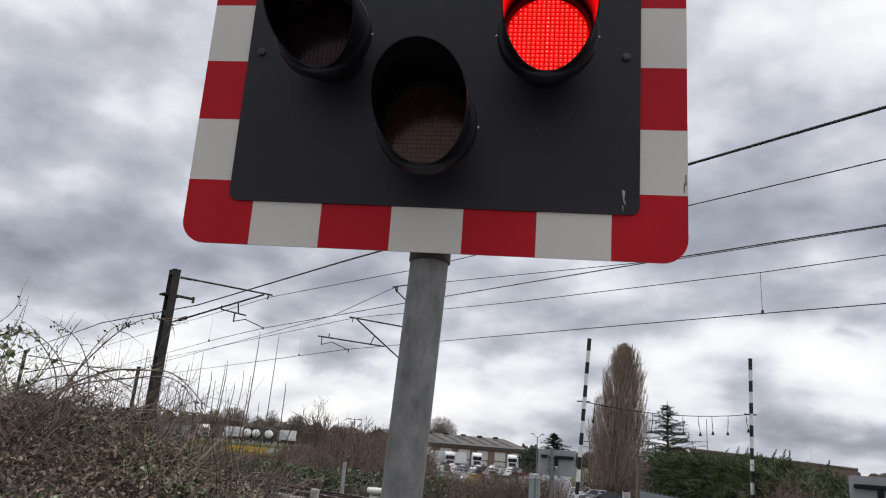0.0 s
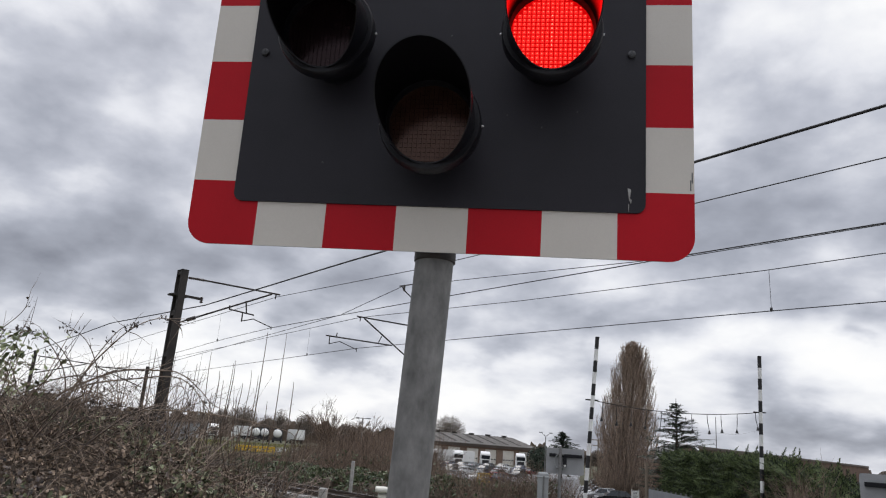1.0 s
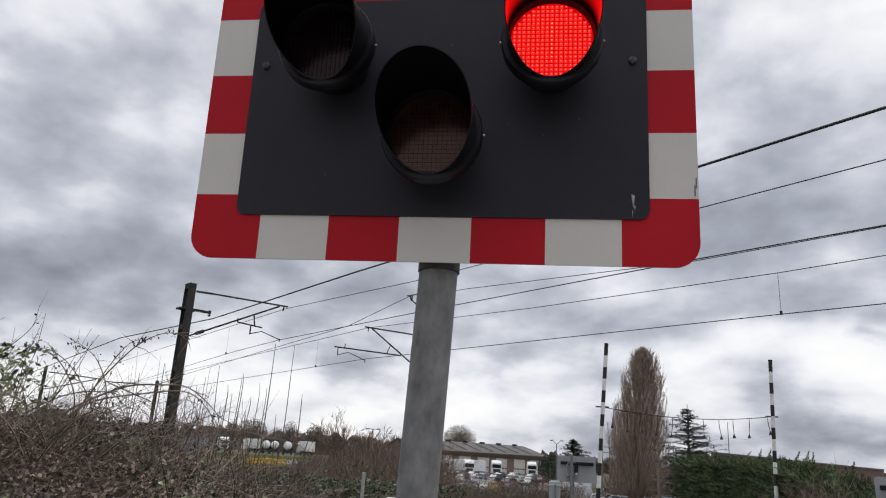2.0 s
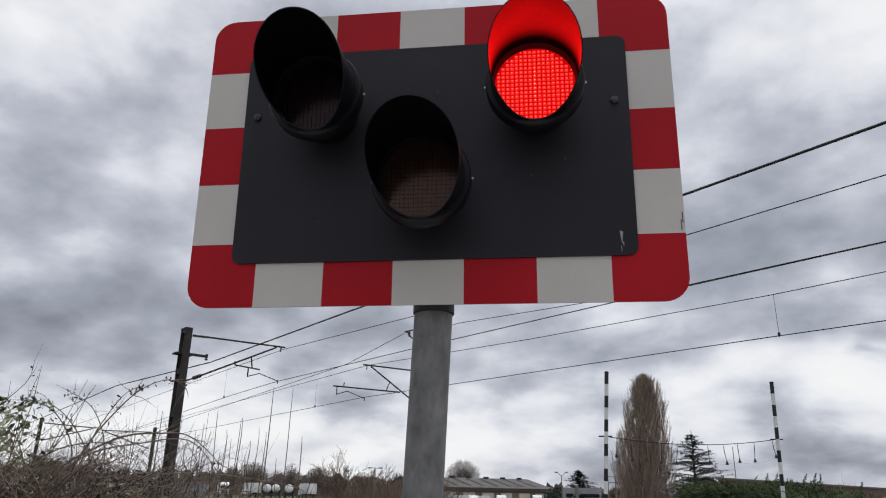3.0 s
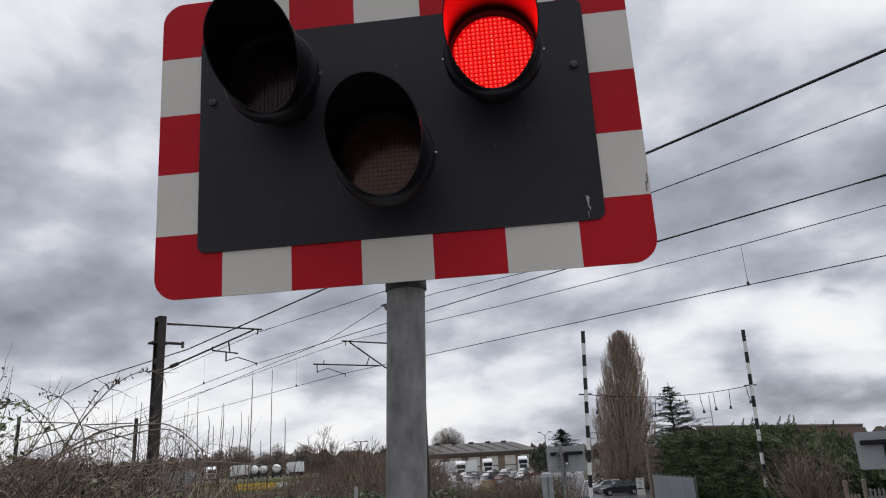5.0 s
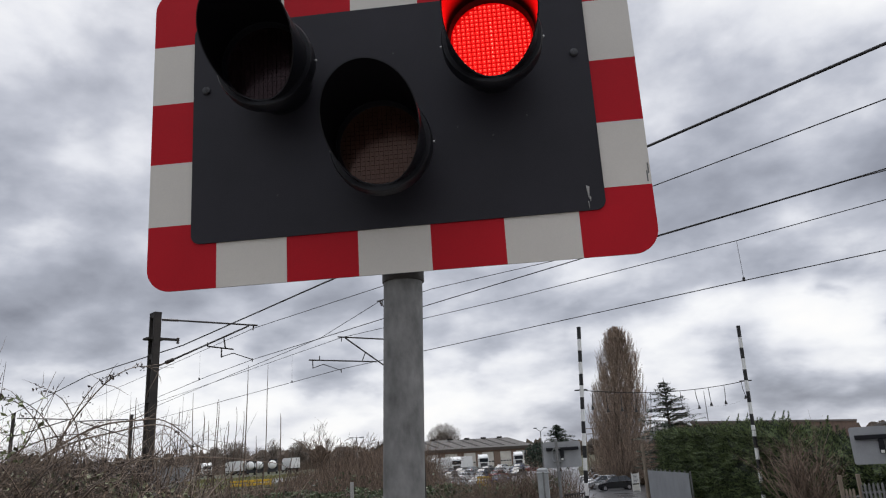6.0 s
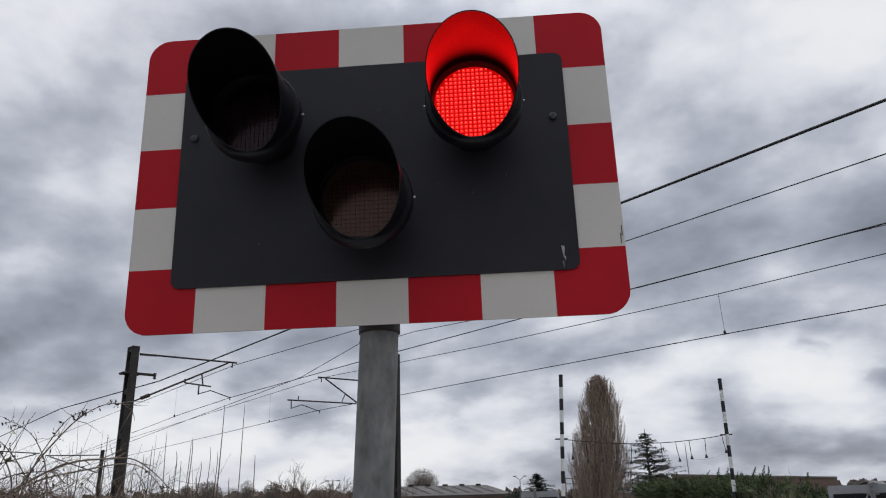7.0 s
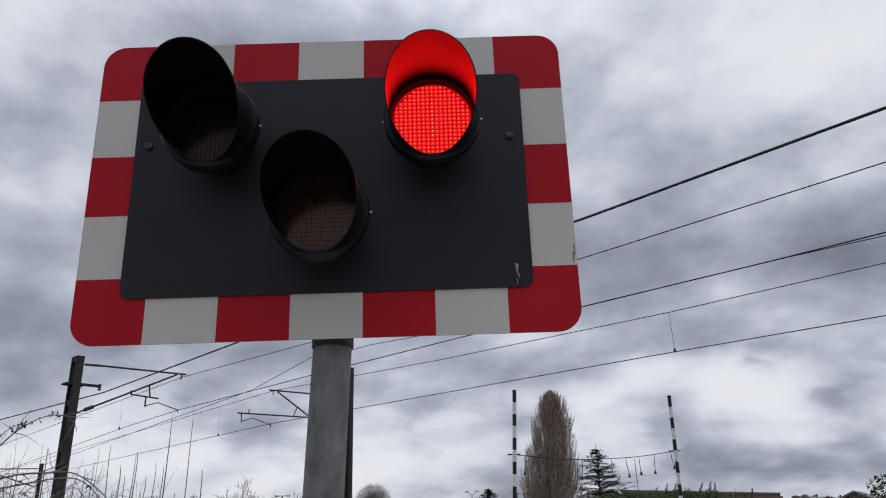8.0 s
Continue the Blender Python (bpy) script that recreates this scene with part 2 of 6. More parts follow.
M = dict(
    red=mat("red_sheeting", (0.40, 0.010, 0.018), 0.55, 0, 0.12, 3, 0.03, 300, 0.12),
    white=mat("white_sheeting", (0.57, 0.54, 0.495), 0.55, 0, 0.07, 3, 0.03, 300, 0.15),
    panel=mat("black_panel_paint", (0.0165, 0.0155, 0.0205), 0.5, 0, 0.25, 5, 0.06, 350, 0.24),
    hood=mat("hood_black", (0.006, 0.006, 0.0085), 0.42, 0, 0.3, 9, 0.06, 200, 0.25),
    hood_in=mat("hood_inside", (0.0035, 0.003, 0.004), 0.8, 0, 0.2, 9, 0.05, 200, 0.04),
    screw=mat("steel_screw", (0.05, 0.05, 0.052), 0.4, 0.7, 0.3, 60, 0.1, 400),
    bright=mat("bright_screw", (0.4, 0.4, 0.4), 0.4, 1.0, 0.2, 60, 0.0, 400),
    galv=mat("galvanised_steel", (0.155, 0.154, 0.150), 0.62, 0.1, 0.3, 24, 0.12, 60, 0.2, col2=(0.245, 0.242, 0.236), stretch=(1, 1, 0.6)),
    scuff=mat("pale_scuff", (0.28, 0.275, 0.265), 0.7, 0, 0.3, 90, 0.1, 300),
    lens_red=mat("unlit_red_lens", (0.010, 0.005, 0.006), 0.16, 0, 0.2, 40, 0.0, 200, 0.32, tint=(1, 0.72, 0.74)),
    lens_grey=mat("unlit_clear_lens", (0.16, 0.12, 0.11), 0.25, 0, 0.2, 40, 0.05, 200, 0.6),
    lens_amber=mat("unlit_amber_lens", (0.030, 0.014, 0.010), 0.16, 0, 0.2, 40, 0.0, 200, 0.5, tint=(1, 0.68, 0.58)),
    lit=lit_mat("lit_red_lens", (1.0, 0.022, 0.018), 1.25),
    led=lit_mat("lit_red_points", (1.0, 0.15, 0.10), 1.9),
    hot=lit_mat("lit_hot_points", (1.0, 0.24, 0.16), 2.2),
    gap=lit_mat("lit_red_joints", (1.0, 0.003, 0.004), 0.55),
    mast=mat("dark_weathered_steel", (0.028, 0.025, 0.024), 0.75, 0.1, 0.35, 3, 0.2, 40, col2=(0.055, 0.047, 0.042)),
    wire=mat("dark_copper_wire", (0.03, 0.028, 0.028), 0.6, 0.3, 0.2, 5, 0, 40),
    insul=mat("brown_insulator", (0.06, 0.045, 0.04), 0.3, 0, 0.2, 30, 0.0, 60),
    post_w=mat("white_post_paint", (0.72, 0.72, 0.70), 0.5, 0, 0.12, 6, 0.05, 60),
    post_b=mat("black_post_paint", (0.015, 0.015, 0.016), 0.5, 0, 0.3, 6, 0.05, 60),
    signback=mat("grey_sign_back", (0.27, 0.275, 0.28), 0.6, 0.1, 0.12, 2, 0.05, 40, col2=(0.34, 0.345, 0.35)),
    boxgrey=mat("grey_cabinet_paint", (0.30, 0.31, 0.31), 0.55, 0, 0.18, 3, 0.08, 60),
    cream=mat("cream_cabinet", (0.55, 0.54, 0.48), 0.55, 0, 0.15, 3, 0.05, 60),
    concrete=mat("concrete", (0.33, 0.32, 0.30), 0.85, 0, 0.25, 5, 0.4, 60),
    rail=mat("rusty_rail", (0.055, 0.038, 0.030), 0.6, 0.5, 0.3, 6, 0.2, 60),
    railtop=mat("worn_rail_head", (0.45, 0.44, 0.43), 0.25, 1.0, 0.1, 4, 0.02, 80),
    ballast=mat("ballast", (0.125, 0.112, 0.10), 0.9, 0, 0.35, 9, 0.8, 25, island=0.4),
    earth=mat("winter_verge", (0.075, 0.06, 0.04), 0.95, 0, 0.4, 0.6, 0.6, 8, col2=(0.07, 0.08, 0.03)),
    asphalt=mat("wet_asphalt", (0.06, 0.06, 0.063), 0.3, 0, 0.3, 0.25, 0.12, 30, 0.5, col2=(0.10, 0.10, 0.105)),
    line=mat("worn_road_paint", (0.6, 0.6, 0.58), 0.6, 0, 0.25, 3, 0.1, 40),
    cane=mat("bramble_cane", (0.085, 0.062, 0.048), 0.75, 0, 0.45, 8, 0.2, 80, island=0.8, col2=(0.25, 0.19, 0.145)),
    stalk=mat("dry_stalk", (0.075, 0.053, 0.041), 0.8, 0, 0.35, 8, 0.2, 80, island=0.5, col2=(0.15, 0.108, 0.078)),
    leaf_b=mat("withered_leaf", (0.18, 0.128, 0.095), 0.8, 0, 0.5, 5, 0.1, 60, island=0.9, col2=(0.43, 0.33, 0.245)),
    leaf_d=mat("dark_bramble_leaf", (0.035, 0.028, 0.026), 0.5, 0, 0.4, 5, 0.1, 60, island=0.9, col2=(0.13, 0.10, 0.085)),
    leaf_g=mat("bramble_leaf", (0.06, 0.075, 0.035), 0.55, 0, 0.4, 5, 0.1, 60, island=0.9, col2=(0.30, 0.32, 0.19)),
    leaf_y=mat("pale_shrub_leaf", (0.13, 0.16, 0.07), 0.5, 0, 0.35, 5, 0.1, 60, island=0.7, col2=(0.36, 0.40, 0.22)),
    grass=mat("rough_grass", (0.13, 0.13, 0.04), 0.8, 0, 0.35, 2, 0.1, 60, island=0.6, col2=(0.26, 0.25, 0.09)),
    ivy=mat("ivy_leaf", (0.04, 0.065, 0.025), 0.5, 0, 0.4, 5, 0.1, 60, island=0.9, col2=(0.10, 0.13, 0.06)),
    # brown of the growth's inside, with the shade there put into the colour
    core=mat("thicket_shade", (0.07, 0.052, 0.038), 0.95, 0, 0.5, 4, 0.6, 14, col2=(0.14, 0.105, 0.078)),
    twig=mat("brown_twig", (0.125, 0.090, 0.068), 0.85, 0, 0.35, 6, 0.1, 60, island=0.6, col2=(0.24, 0.175, 0.13)),
    far_twig=mat("grey_brown_twig", (0.15, 0.125, 0.105), 0.85, 0, 0.3, 3, 0.1, 60, island=0.5, col2=(0.25, 0.21, 0.18)),
    poplar=mat("poplar_twig", (0.215, 0.162, 0.124), 0.85, 0, 0.3, 1.5, 0.1, 60, island=0.6, col2=(0.42, 0.32, 0.245)),
    bark=mat("bark", (0.10, 0.08, 0.062), 0.9, 0, 0.35, 8, 0.5, 30),
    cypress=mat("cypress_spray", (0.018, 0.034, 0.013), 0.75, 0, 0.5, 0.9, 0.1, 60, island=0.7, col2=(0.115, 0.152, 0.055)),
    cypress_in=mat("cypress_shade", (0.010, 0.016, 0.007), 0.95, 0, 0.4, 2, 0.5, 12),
    fir=mat("dark_fir", (0.026, 0.040, 0.026), 0.7, 0, 0.4, 2, 0.1, 60, island=0.7, col2=(0.06, 0.085, 0.056)),
    brick=mat("brown_brick", (0.185, 0.130, 0.10), 0.85, 0, 0.25, 1.5, 0.3, 30),
    brick_d=mat("dark_brick", (0.125, 0.078, 0.056), 0.85, 0, 0.25, 1.5, 0.3, 30),
    roof=mat("grey_sheet_roof", (0.165, 0.155, 0.145), 0.85, 0, 0.25, 0.3, 0.1, 8, 0.12),
    rooflight=mat("dirty_rooflight", (0.055, 0.05, 0.047), 0.85, 0, 0.2, 0.5, 0.1, 8, 0.1),
    fascia=mat("brown_fascia", (0.085, 0.065, 0.055), 0.6, 0, 0.2, 0.5, 0.1, 8),
    rolldoor=mat("pale_roller_door", (0.58, 0.55, 0.50), 0.6, 0, 0.12, 0.6, 0.1, 12),
    lorry=mat("white_lorry_paint", (0.74, 0.74, 0.72), 0.45, 0, 0.08, 0.6, 0.02, 30),
    tyre=mat("tyre_rubber", (0.02, 0.02, 0.021), 0.85, 0, 0.3, 9, 0.3, 60),
    rim=mat("alloy_rim", (0.45, 0.45, 0.46), 0.35, 0.8, 0.15, 9, 0.02, 60),
    glass=glass_mat("dark_glazing", (0.02, 0.024, 0.028)),
    tail=mat("red_tail_lamp", (0.35, 0.015, 0.012), 0.25, 0, 0.1, 9, 0, 60),
    headl=mat("clear_head_lamp", (0.6, 0.62, 0.62), 0.15, 0.2, 0.1, 9, 0, 60),
    chassis=mat("dark_chassis", (0.03, 0.03, 0.032), 0.7, 0, 0.3, 4, 0.1, 30),
    yellow=mat("yellow_paint", (0.58, 0.36, 0.015), 0.5, 0, 0.2, 3, 0.1, 40),
    blue=mat("blue_paint", (0.03, 0.045, 0.16), 0.5, 0, 0.2, 2, 0.05, 40),
    redp=mat("red_paint", (0.45, 0.03, 0.03), 0.4, 0, 0.15, 4, 0.05, 40),
    pale=mat("pale_board", (0.66, 0.66, 0.62), 0.5, 0, 0.1, 3, 0.03, 40),
    ink=mat("grey_lettering", (0.12, 0.12, 0.12), 0.6, 0, 0.1, 5, 0, 40),
    hoard=mat("grey_hoarding", (0.27, 0.28, 0.29), 0.5, 0.2, 0.12, 0.8, 0.05, 30),
    wood=mat("weathered_wood", (0.20, 0.16, 0.12), 0.85, 0, 0.3, 4, 0.3, 50, stretch=(4, 4, 0.6)),
    frame=mat("white_window_frame", (0.72, 0.72, 0.70), 0.45, 0, 0.08, 4, 0.02, 40),
    tile=mat("grey_roof_tile", (0.16, 0.15, 0.145), 0.8, 0, 0.2, 1.5, 0.3, 14),
)
CARS = [("silver", (0.42, 0.43, 0.44), 0.5), ("white", (0.70, 0.70, 0.69), 0.0), ("black", (0.014, 0.015, 0.017), 0.1),
        ("dark blue", (0.025, 0.04, 0.10), 0.2), ("dark grey", (0.07, 0.072, 0.078), 0.3), ("dark red", (0.14, 0.015, 0.018), 0.1)]
for cname, ccol, cmet in CARS:
    M["car " + cname] = mat("car_paint_" + cname.replace(" ", "_"), ccol, 0.28, cmet, 0.08, 0.8, 0.0, 40, 0.6)


# ---------------------------------------------------------------- mesh tools
class MB:
    """Collects vertices and faces of one mesh."""

    def __init__(self):
        self.v, self.f, self.m = [], [], []

    def add(self, verts, faces, mi=0):
        o = len(self.v)
        self.v += [tuple(map(float, p)) for p in verts]
        self.f += [tuple(int(i) + o for i in f) for f in faces]
        self.m += [mi] * len(faces)
        return self

    def poly(self, verts, mi=0):
        return self.add(verts, [tuple(range(len(verts)))], mi)

    def box(self, c, s, bevel=0.0, mi=0, m=None):
        h = [v / 2 for v in s]
        k = min(bevel, *(0.45 * v for v in s)) if bevel else 0
        pts, idx = [], {}
        for a in (-1, 1):
            for b in (-1, 1):
                for g in (-1, 1):
                    sg = (a, b, g)
                    if k:
                        for ax in range(3):
                            idx[sg, ax] = len(pts)
                            pts.append([sg[i] * (h[i] - (0 if i == ax else k)) for i in range(3)])
                    else:
                        for ax in range(3):
                            idx[sg, ax] = len(pts)
                        pts.append([sg[i] * h[i] for i in range(3)])
        faces = []
        for ax in range(3):
            o1, o2 = [i for i in range(3) if i != ax]
            for s1 in (-1, 1):
                q = []
                for u, w in ((-1, -1), (1, -1), (1, 1), (-1, 1)):
                    sg = [0, 0, 0]
                    sg[ax], sg[o1], sg[o2] = s1, u, w
                    q.append(idx[tuple(sg), ax])
                faces.append(q)
            if k:
                for u in (-1, 1):
                    for w in (-1, 1):
                        q = []
                        for e, axx in ((-1, o1), (1, o1), (1, o2), (-1, o2)):
                            sg = [0, 0, 0]
                            sg[ax], sg[o1], sg[o2] = e, u, w
                            q.append(idx[tuple(sg), axx])
                        faces.append(q)
        if k:
            for a in (-1, 1):
                for b in (-1, 1):
                    for g in (-1, 1):
                        faces.append([idx[(a, b, g), i] for i in range(3)])
        out = []
        for f in faces:
            p = [Vector(pts[i]) for i in f]
            nrm = (p[1] - p[0]).cross(p[2] - p[0])
            mid_p = sum(p, Vector()) / len(p)
            out.append(f if nrm.dot(mid_p) > 0 else f[::-1])
        mm = m or Matrix()
        return self.add([mm @ Vector((x + c[0], y + c[1], z + c[2])) for x, y, z in pts], out, mi)

    def tube(self, path, radii, sides=6, mi=0, cap=True):
        path = [Vector(p) for p in path]
        if isinstance(radii, (int, float)):
            radii = [radii] * len(path)
        pts, prev = [], None
        for i, p in enumerate(path):
            t = (path[min(i + 1, len(path) - 1)] - path[max(i - 1, 0)])
            t = t.normalized() if t.length > 1e-9 else Vector((0, 0, 1))
            if prev is None:
                ref = Vector((0, 0, 1)) if abs(t.z) < 0.9 else Vector((1, 0, 0))
                u = t.cross(ref).normalized()
            else:
                u = prev - t * prev.dot(t)
                u = u.normalized() if u.length > 1e-6 else t.orthogonal().normalized()
            w = t.cross(u)
            prev = u
            for k in range(sides):
                a = 2 * math.pi * k / sides
                pts.append(p + (u * math.cos(a) + w * math.sin(a)) * radii[i])
        fs = []
        for i in range(len(path) - 1):
            for k in range(sides):
                k2 = (k + 1) % sides
                fs.append((i * sides + k, i * sides + k2, (i + 1) * sides + k2, (i + 1) * sides + k))
        if cap:
            fs.append(tuple(range(sides))[::-1])
            fs.append(tuple((len(path) - 1) * sides + k for k in range(sides)))
        return self.add(pts, fs, mi)

    def prism(self, outline, y0, y1, mi=0, axis="y"):
        """Outline (x, z), counter-clockwise seen from -y, pulled from y0 to y1."""
        n = len(outline)
        if axis == "y":
            f = lambda p, d: (p[0], d, p[1])
        elif axis == "x":
            f = lambda p, d: (d, p[0], p[1])
        else:
            f = lambda p, d: (p[0], p[1], d)
        pts = [f(p, y0) for p in outline] + [f(p, y1) for p in outline]
        fs = [tuple(range(n)), tuple(range(2 * n - 1, n - 1, -1))]
        fs += [(i, n + i, n + (i + 1) % n, (i + 1) % n) for i in range(n)]
        return self.add(pts, fs, mi)

    def leaves(self, centres, along, across, mi=0):
        """Diamond leaves, folded along the middle."""
        c, a, w = (np.asarray(q, float) for q in (centres, along, across))
        nrm = np.cross(a, w)
        ln = np.linalg.norm(nrm, axis=1, keepdims=True) + 1e-9
        fold = nrm / ln * np.linalg.norm(w, axis=1, keepdims=True) * 0.35
        v = np.stack([c - a, c + w + fold, c + a, c - w + fold], 1).reshape(-1, 3)
        o = len(self.v)
        self.v += v.tolist()
        n = len(c)
        for i in range(n):
            b = o + 4 * i
            self.f.append((b, b + 1, b + 2))
            self.f.append((b, b + 2, b + 3))
        self.m += [mi] * (2 * n)
        return self

    def mesh(self, name, mats, smooth=False, fix=False):
        me = bpy.data.meshes.new(name)
        me.from_pydata(self.v, [], self.f)
        for mm in mats if isinstance(mats, (list, tuple)) else [mats]:
            me.materials.append(mm)
        me.polygons.foreach_set("material_index", self.m)
        if fix:
            bm = bmesh.new()
            bm.from_mesh(me)
            bmesh.ops.recalc_face_normals(bm, faces=bm.faces)
            bm.to_mesh(me)
            bm.free()
        if smooth:
            me.shade_smooth()
            me.set_sharp_from_angle(angle=radians(40))
        me.update()
        return me


def part(name, mb, material, parent=None, label="", at=None, smooth=False, fix=False):
    me = mb if isinstance(mb, bpy.types.Mesh) else mb.mesh(name, material, smooth, fix)
    ob = new(name, me)
    if parent is not None:
        ob.parent = parent
    if at is not None:
        ob.matrix_basis = at
    if label:
        ob["label"] = label
    return ob


def thing(name, label, category, x=0, y=0, z=0, rz=0, group="", kind=""):
    ob = new(name)
    ob.empty_display_size = 0.1
    ob.matrix_basis = pose(x, y, z, 0, 0, rz)
    return tagged(ob, label, category, group, kind)


# ---------------------------------------------------------------- plan
STATION = Vector((0.27, -1.74, 1.585))
ALONG, OUT = Vector((-0.755, 0.656, 0)), Vector((0.656, 0.755, 0))   # along the railway, and away across it


def spot(bearing, r, z=None, rise=None):
    """A place by bearing (degrees clockwise from +y) and distance from the station; height given or by its rise in degrees."""
    a = radians(bearing)
    x, y = STATION.x + r * math.sin(a), STATION.y + r * math.cos(a)
    if rise is not None:
        z = STATION.z + r * math.tan(radians(rise))
    return Vector((x, y, ground_z(x, y) if z is None else z))


def line_spot(s, lat, z):
    p = Vector((STATION.x, STATION.y, 0)) + ALONG * s + OUT * lat
    return Vector((p.x, p.y, z))


def step(e0, e1, v):
    k = min(1.0, max(0.0, (v - e0) / (e1 - e0)))
    return k * k * (3 - 2 * k)


def ground_z(x, y):
    dx, dy = x - STATION.x, y - STATION.y
    lat = dx * OUT.x + dy * OUT.y
    z = float(np.interp(lat, [-50, 7, 9, 17.5, 19, 23, 38, 60, 85, 150, 400], [0, 0, -0.45, -0.45, -0.55, -1.2, -2.1, -3.0, -3.1, -1.9, -1.8]))
    r = math.hypot(dx, dy)
    b = math.degrees(math.atan2(dx, dy))
    if dy > 0:
        z += step(-9, -16, b) * step(45, 130, r) * (-0.15 - z)
    return z

# ---------------------------------------------------------------- ground, road, railway
rings = [0.6 * 1.09 ** i for i in range(100)]
rings = [r for r in rings if r < 3500] + [3600]
SEG = 180
gm = MB()
gv = [(STATION.x, STATION.y, 0)]
for r in rings:
    for k in range(SEG):
        a = 2 * math.pi * k / SEG
        x, y = STATION.x + r * math.sin(a), STATION.y + r * math.cos(a)
        gv.append((x, y, ground_z(x, y) + (0.05 * noise.noise((x * 0.4, y * 0.4, 0)) if 4 < r < 300 else 0)))
gf = [(0, 1 + (k + 1) % SEG, 1 + k) for k in range(SEG)]
for i in range(len(rings) - 1):
    for k in range(SEG):
        a, b = 1 + i * SEG + k, 1 + i * SEG + (k + 1) % SEG
        gf.append((a, b, b + SEG, a + SEG))
gm.add(gv, gf)
ground = part("ground", gm, M["earth"], smooth=True, fix=True)
tagged(ground, "rough winter grass and bare earth falling from the railway", "ground", kind="structure")


def ribbon(centre, widths, lift, name, material, label, category):
    """A surface strip that follows the ground."""
    mb, pts = MB(), []
    n = len(centre)
    for i, c in enumerate(centre):
        t = Vector(centre[min(i + 1, n - 1)]) - Vector(centre[max(i - 1, 0)])
        side = Vector((t.y, -t.x, 0)).normalized()
        for k in range(7):
            p = Vector((c[0], c[1], 0)) + side * widths[i] * (k / 6 - 0.5)
            pts.append((p.x, p.y, ground_z(p.x, p.y) + lift))
    fs = [(i * 7 + k, i * 7 + k + 1, i * 7 + k + 8, i * 7 + k + 7) for i in range(n - 1) for k in range(6)]
    mb.add(pts, fs)
    ob = part(name, mb, material, smooth=True, fix=True)
    return tagged(ob, label, category, kind="structure")


road_line = [(5.2 - 0.012 * max(0, y - 20) + 0.0004 * max(0, y - 40) ** 2, y) for y in range(-30, 190, 3)]
road = ribbon(road_line, [6.6] * len(road_line), 0.09, "road", M["asphalt"], "wet grey asphalt road over the crossing", "road")
fore = [(9.5, y) for y in range(44, 108, 4)]
ribbon(fore, [13 + 0.1 * (y - 44) for _, y in fore], 0.085, "forecourt", M["asphalt"], "wet asphalt forecourt beside the road", "forecourt")
yard_line = [(x, 150 + 0.05 * x) for x in range(-40, 8, 4)]
ribbon(yard_line, [96] * len(yard_line), 0.07, "yard", M["asphalt"], "asphalt lorry yard before the depot", "yard")
for k in range(9):
    y = 42 + k * 6
    mk = MB()
    mk.box((5.0, y, ground_z(5, y) + 0.10), (0.12, 2.2, 0.008))
    tagged(part("road_line", mk, M["line"]), "worn white centre line on the road", "road marking", "centre lines")
for (bx, by, wx) in ((7.4, 47.5, 2.6), (9.6, 47.2, 2.0)):
    mk = MB()
    mk.box((bx, by, ground_z(bx, by) + 0.10), (wx, 0.22, 0.008))
    tagged(part("give_way_line", mk, M["line"]), "worn white give-way line at the forecourt", "road marking", "give-way lines")
pavement = ribbon([(0.1, y) for y in range(-14, 7)], [3.4] * 21, 0.03, "pavement", M["concrete"], "grey concrete pavement under the signal", "pavement")
kerb = MB()
for k in range(20):
    kerb.box((1.88, -13.5 + k * 1.0, 0.07), (0.13, 0.985, 0.16), 0.015)
tagged(part("kerb", kerb, M["concrete"]), "concrete kerb between pavement and road", "kerb", kind="structure")

TRACKS = (10.8, 15.7)
for lat in TRACKS:
    track = thing("railway_track", "rusty railway track on pale concrete sleepers in ballast", "railway track", *line_spot(0, lat, -0.45), group="tracks")
    rot = Matrix.Rotation(math.atan2(ALONG.y, ALONG.x), 4, "Z")
    bed = MB()
    xs = np.arange(-45, 140, 1.0)
    prof = [(-2.3, -0.10), (-1.7, 0.0), (-0.7, 0.03), (0, 0.02), (0.7, 0.03), (1.7, 0.0), (2.3, -0.10)]
    bv = [(x, py, pz + 0.03 * noise.noise((x * 1.3, py * 2, lat))) for x in xs for py, pz in prof]
    bed.add(bv, [(i * 7 + k, i * 7 + k + 1, i * 7 + k + 8, i * 7 + k + 7) for i in range(len(xs) - 1) for k in range(6)])
    part("ballast_bed", bed, M["ballast"], track, "grey-brown stone ballast", at=rot, smooth=True, fix=True)
    prof = [(-0.07, 0), (-0.07, 0.015), (-0.012, 0.035), (-0.012, 0.11), (-0.036, 0.12), (-0.036, 0.152), (0.036, 0.152), (0.036, 0.12), (0.012, 0.11), (0.012, 0.035), (0.07, 0.015), (0.07, 0)]
    for side in (-0.7175, 0.7175):
        rb = MB()
        rb.prism([(side + a, b + 0.07) for a, b in prof], -45, 140, axis="x")
        rb.box((47.5, side, 0.2235), (185, 0.05, 0.004), mi=1)
        part("rail", rb, [M["rail"], M["railtop"]], track, at=rot, fix=True)
    sl = MB()
    sl.box((0, 0, 0), (0.26, 2.5, 0.12), 0.02)
    sme = sl.mesh("sleeper", M["concrete"])
    for k in range(70):
        part("sleeper", sme, None, track, at=rot @ Matrix.Translation((-2 + k * 0.65, 0, 0.012)))
rng = np.random.default_rng(4)
stones = MB()
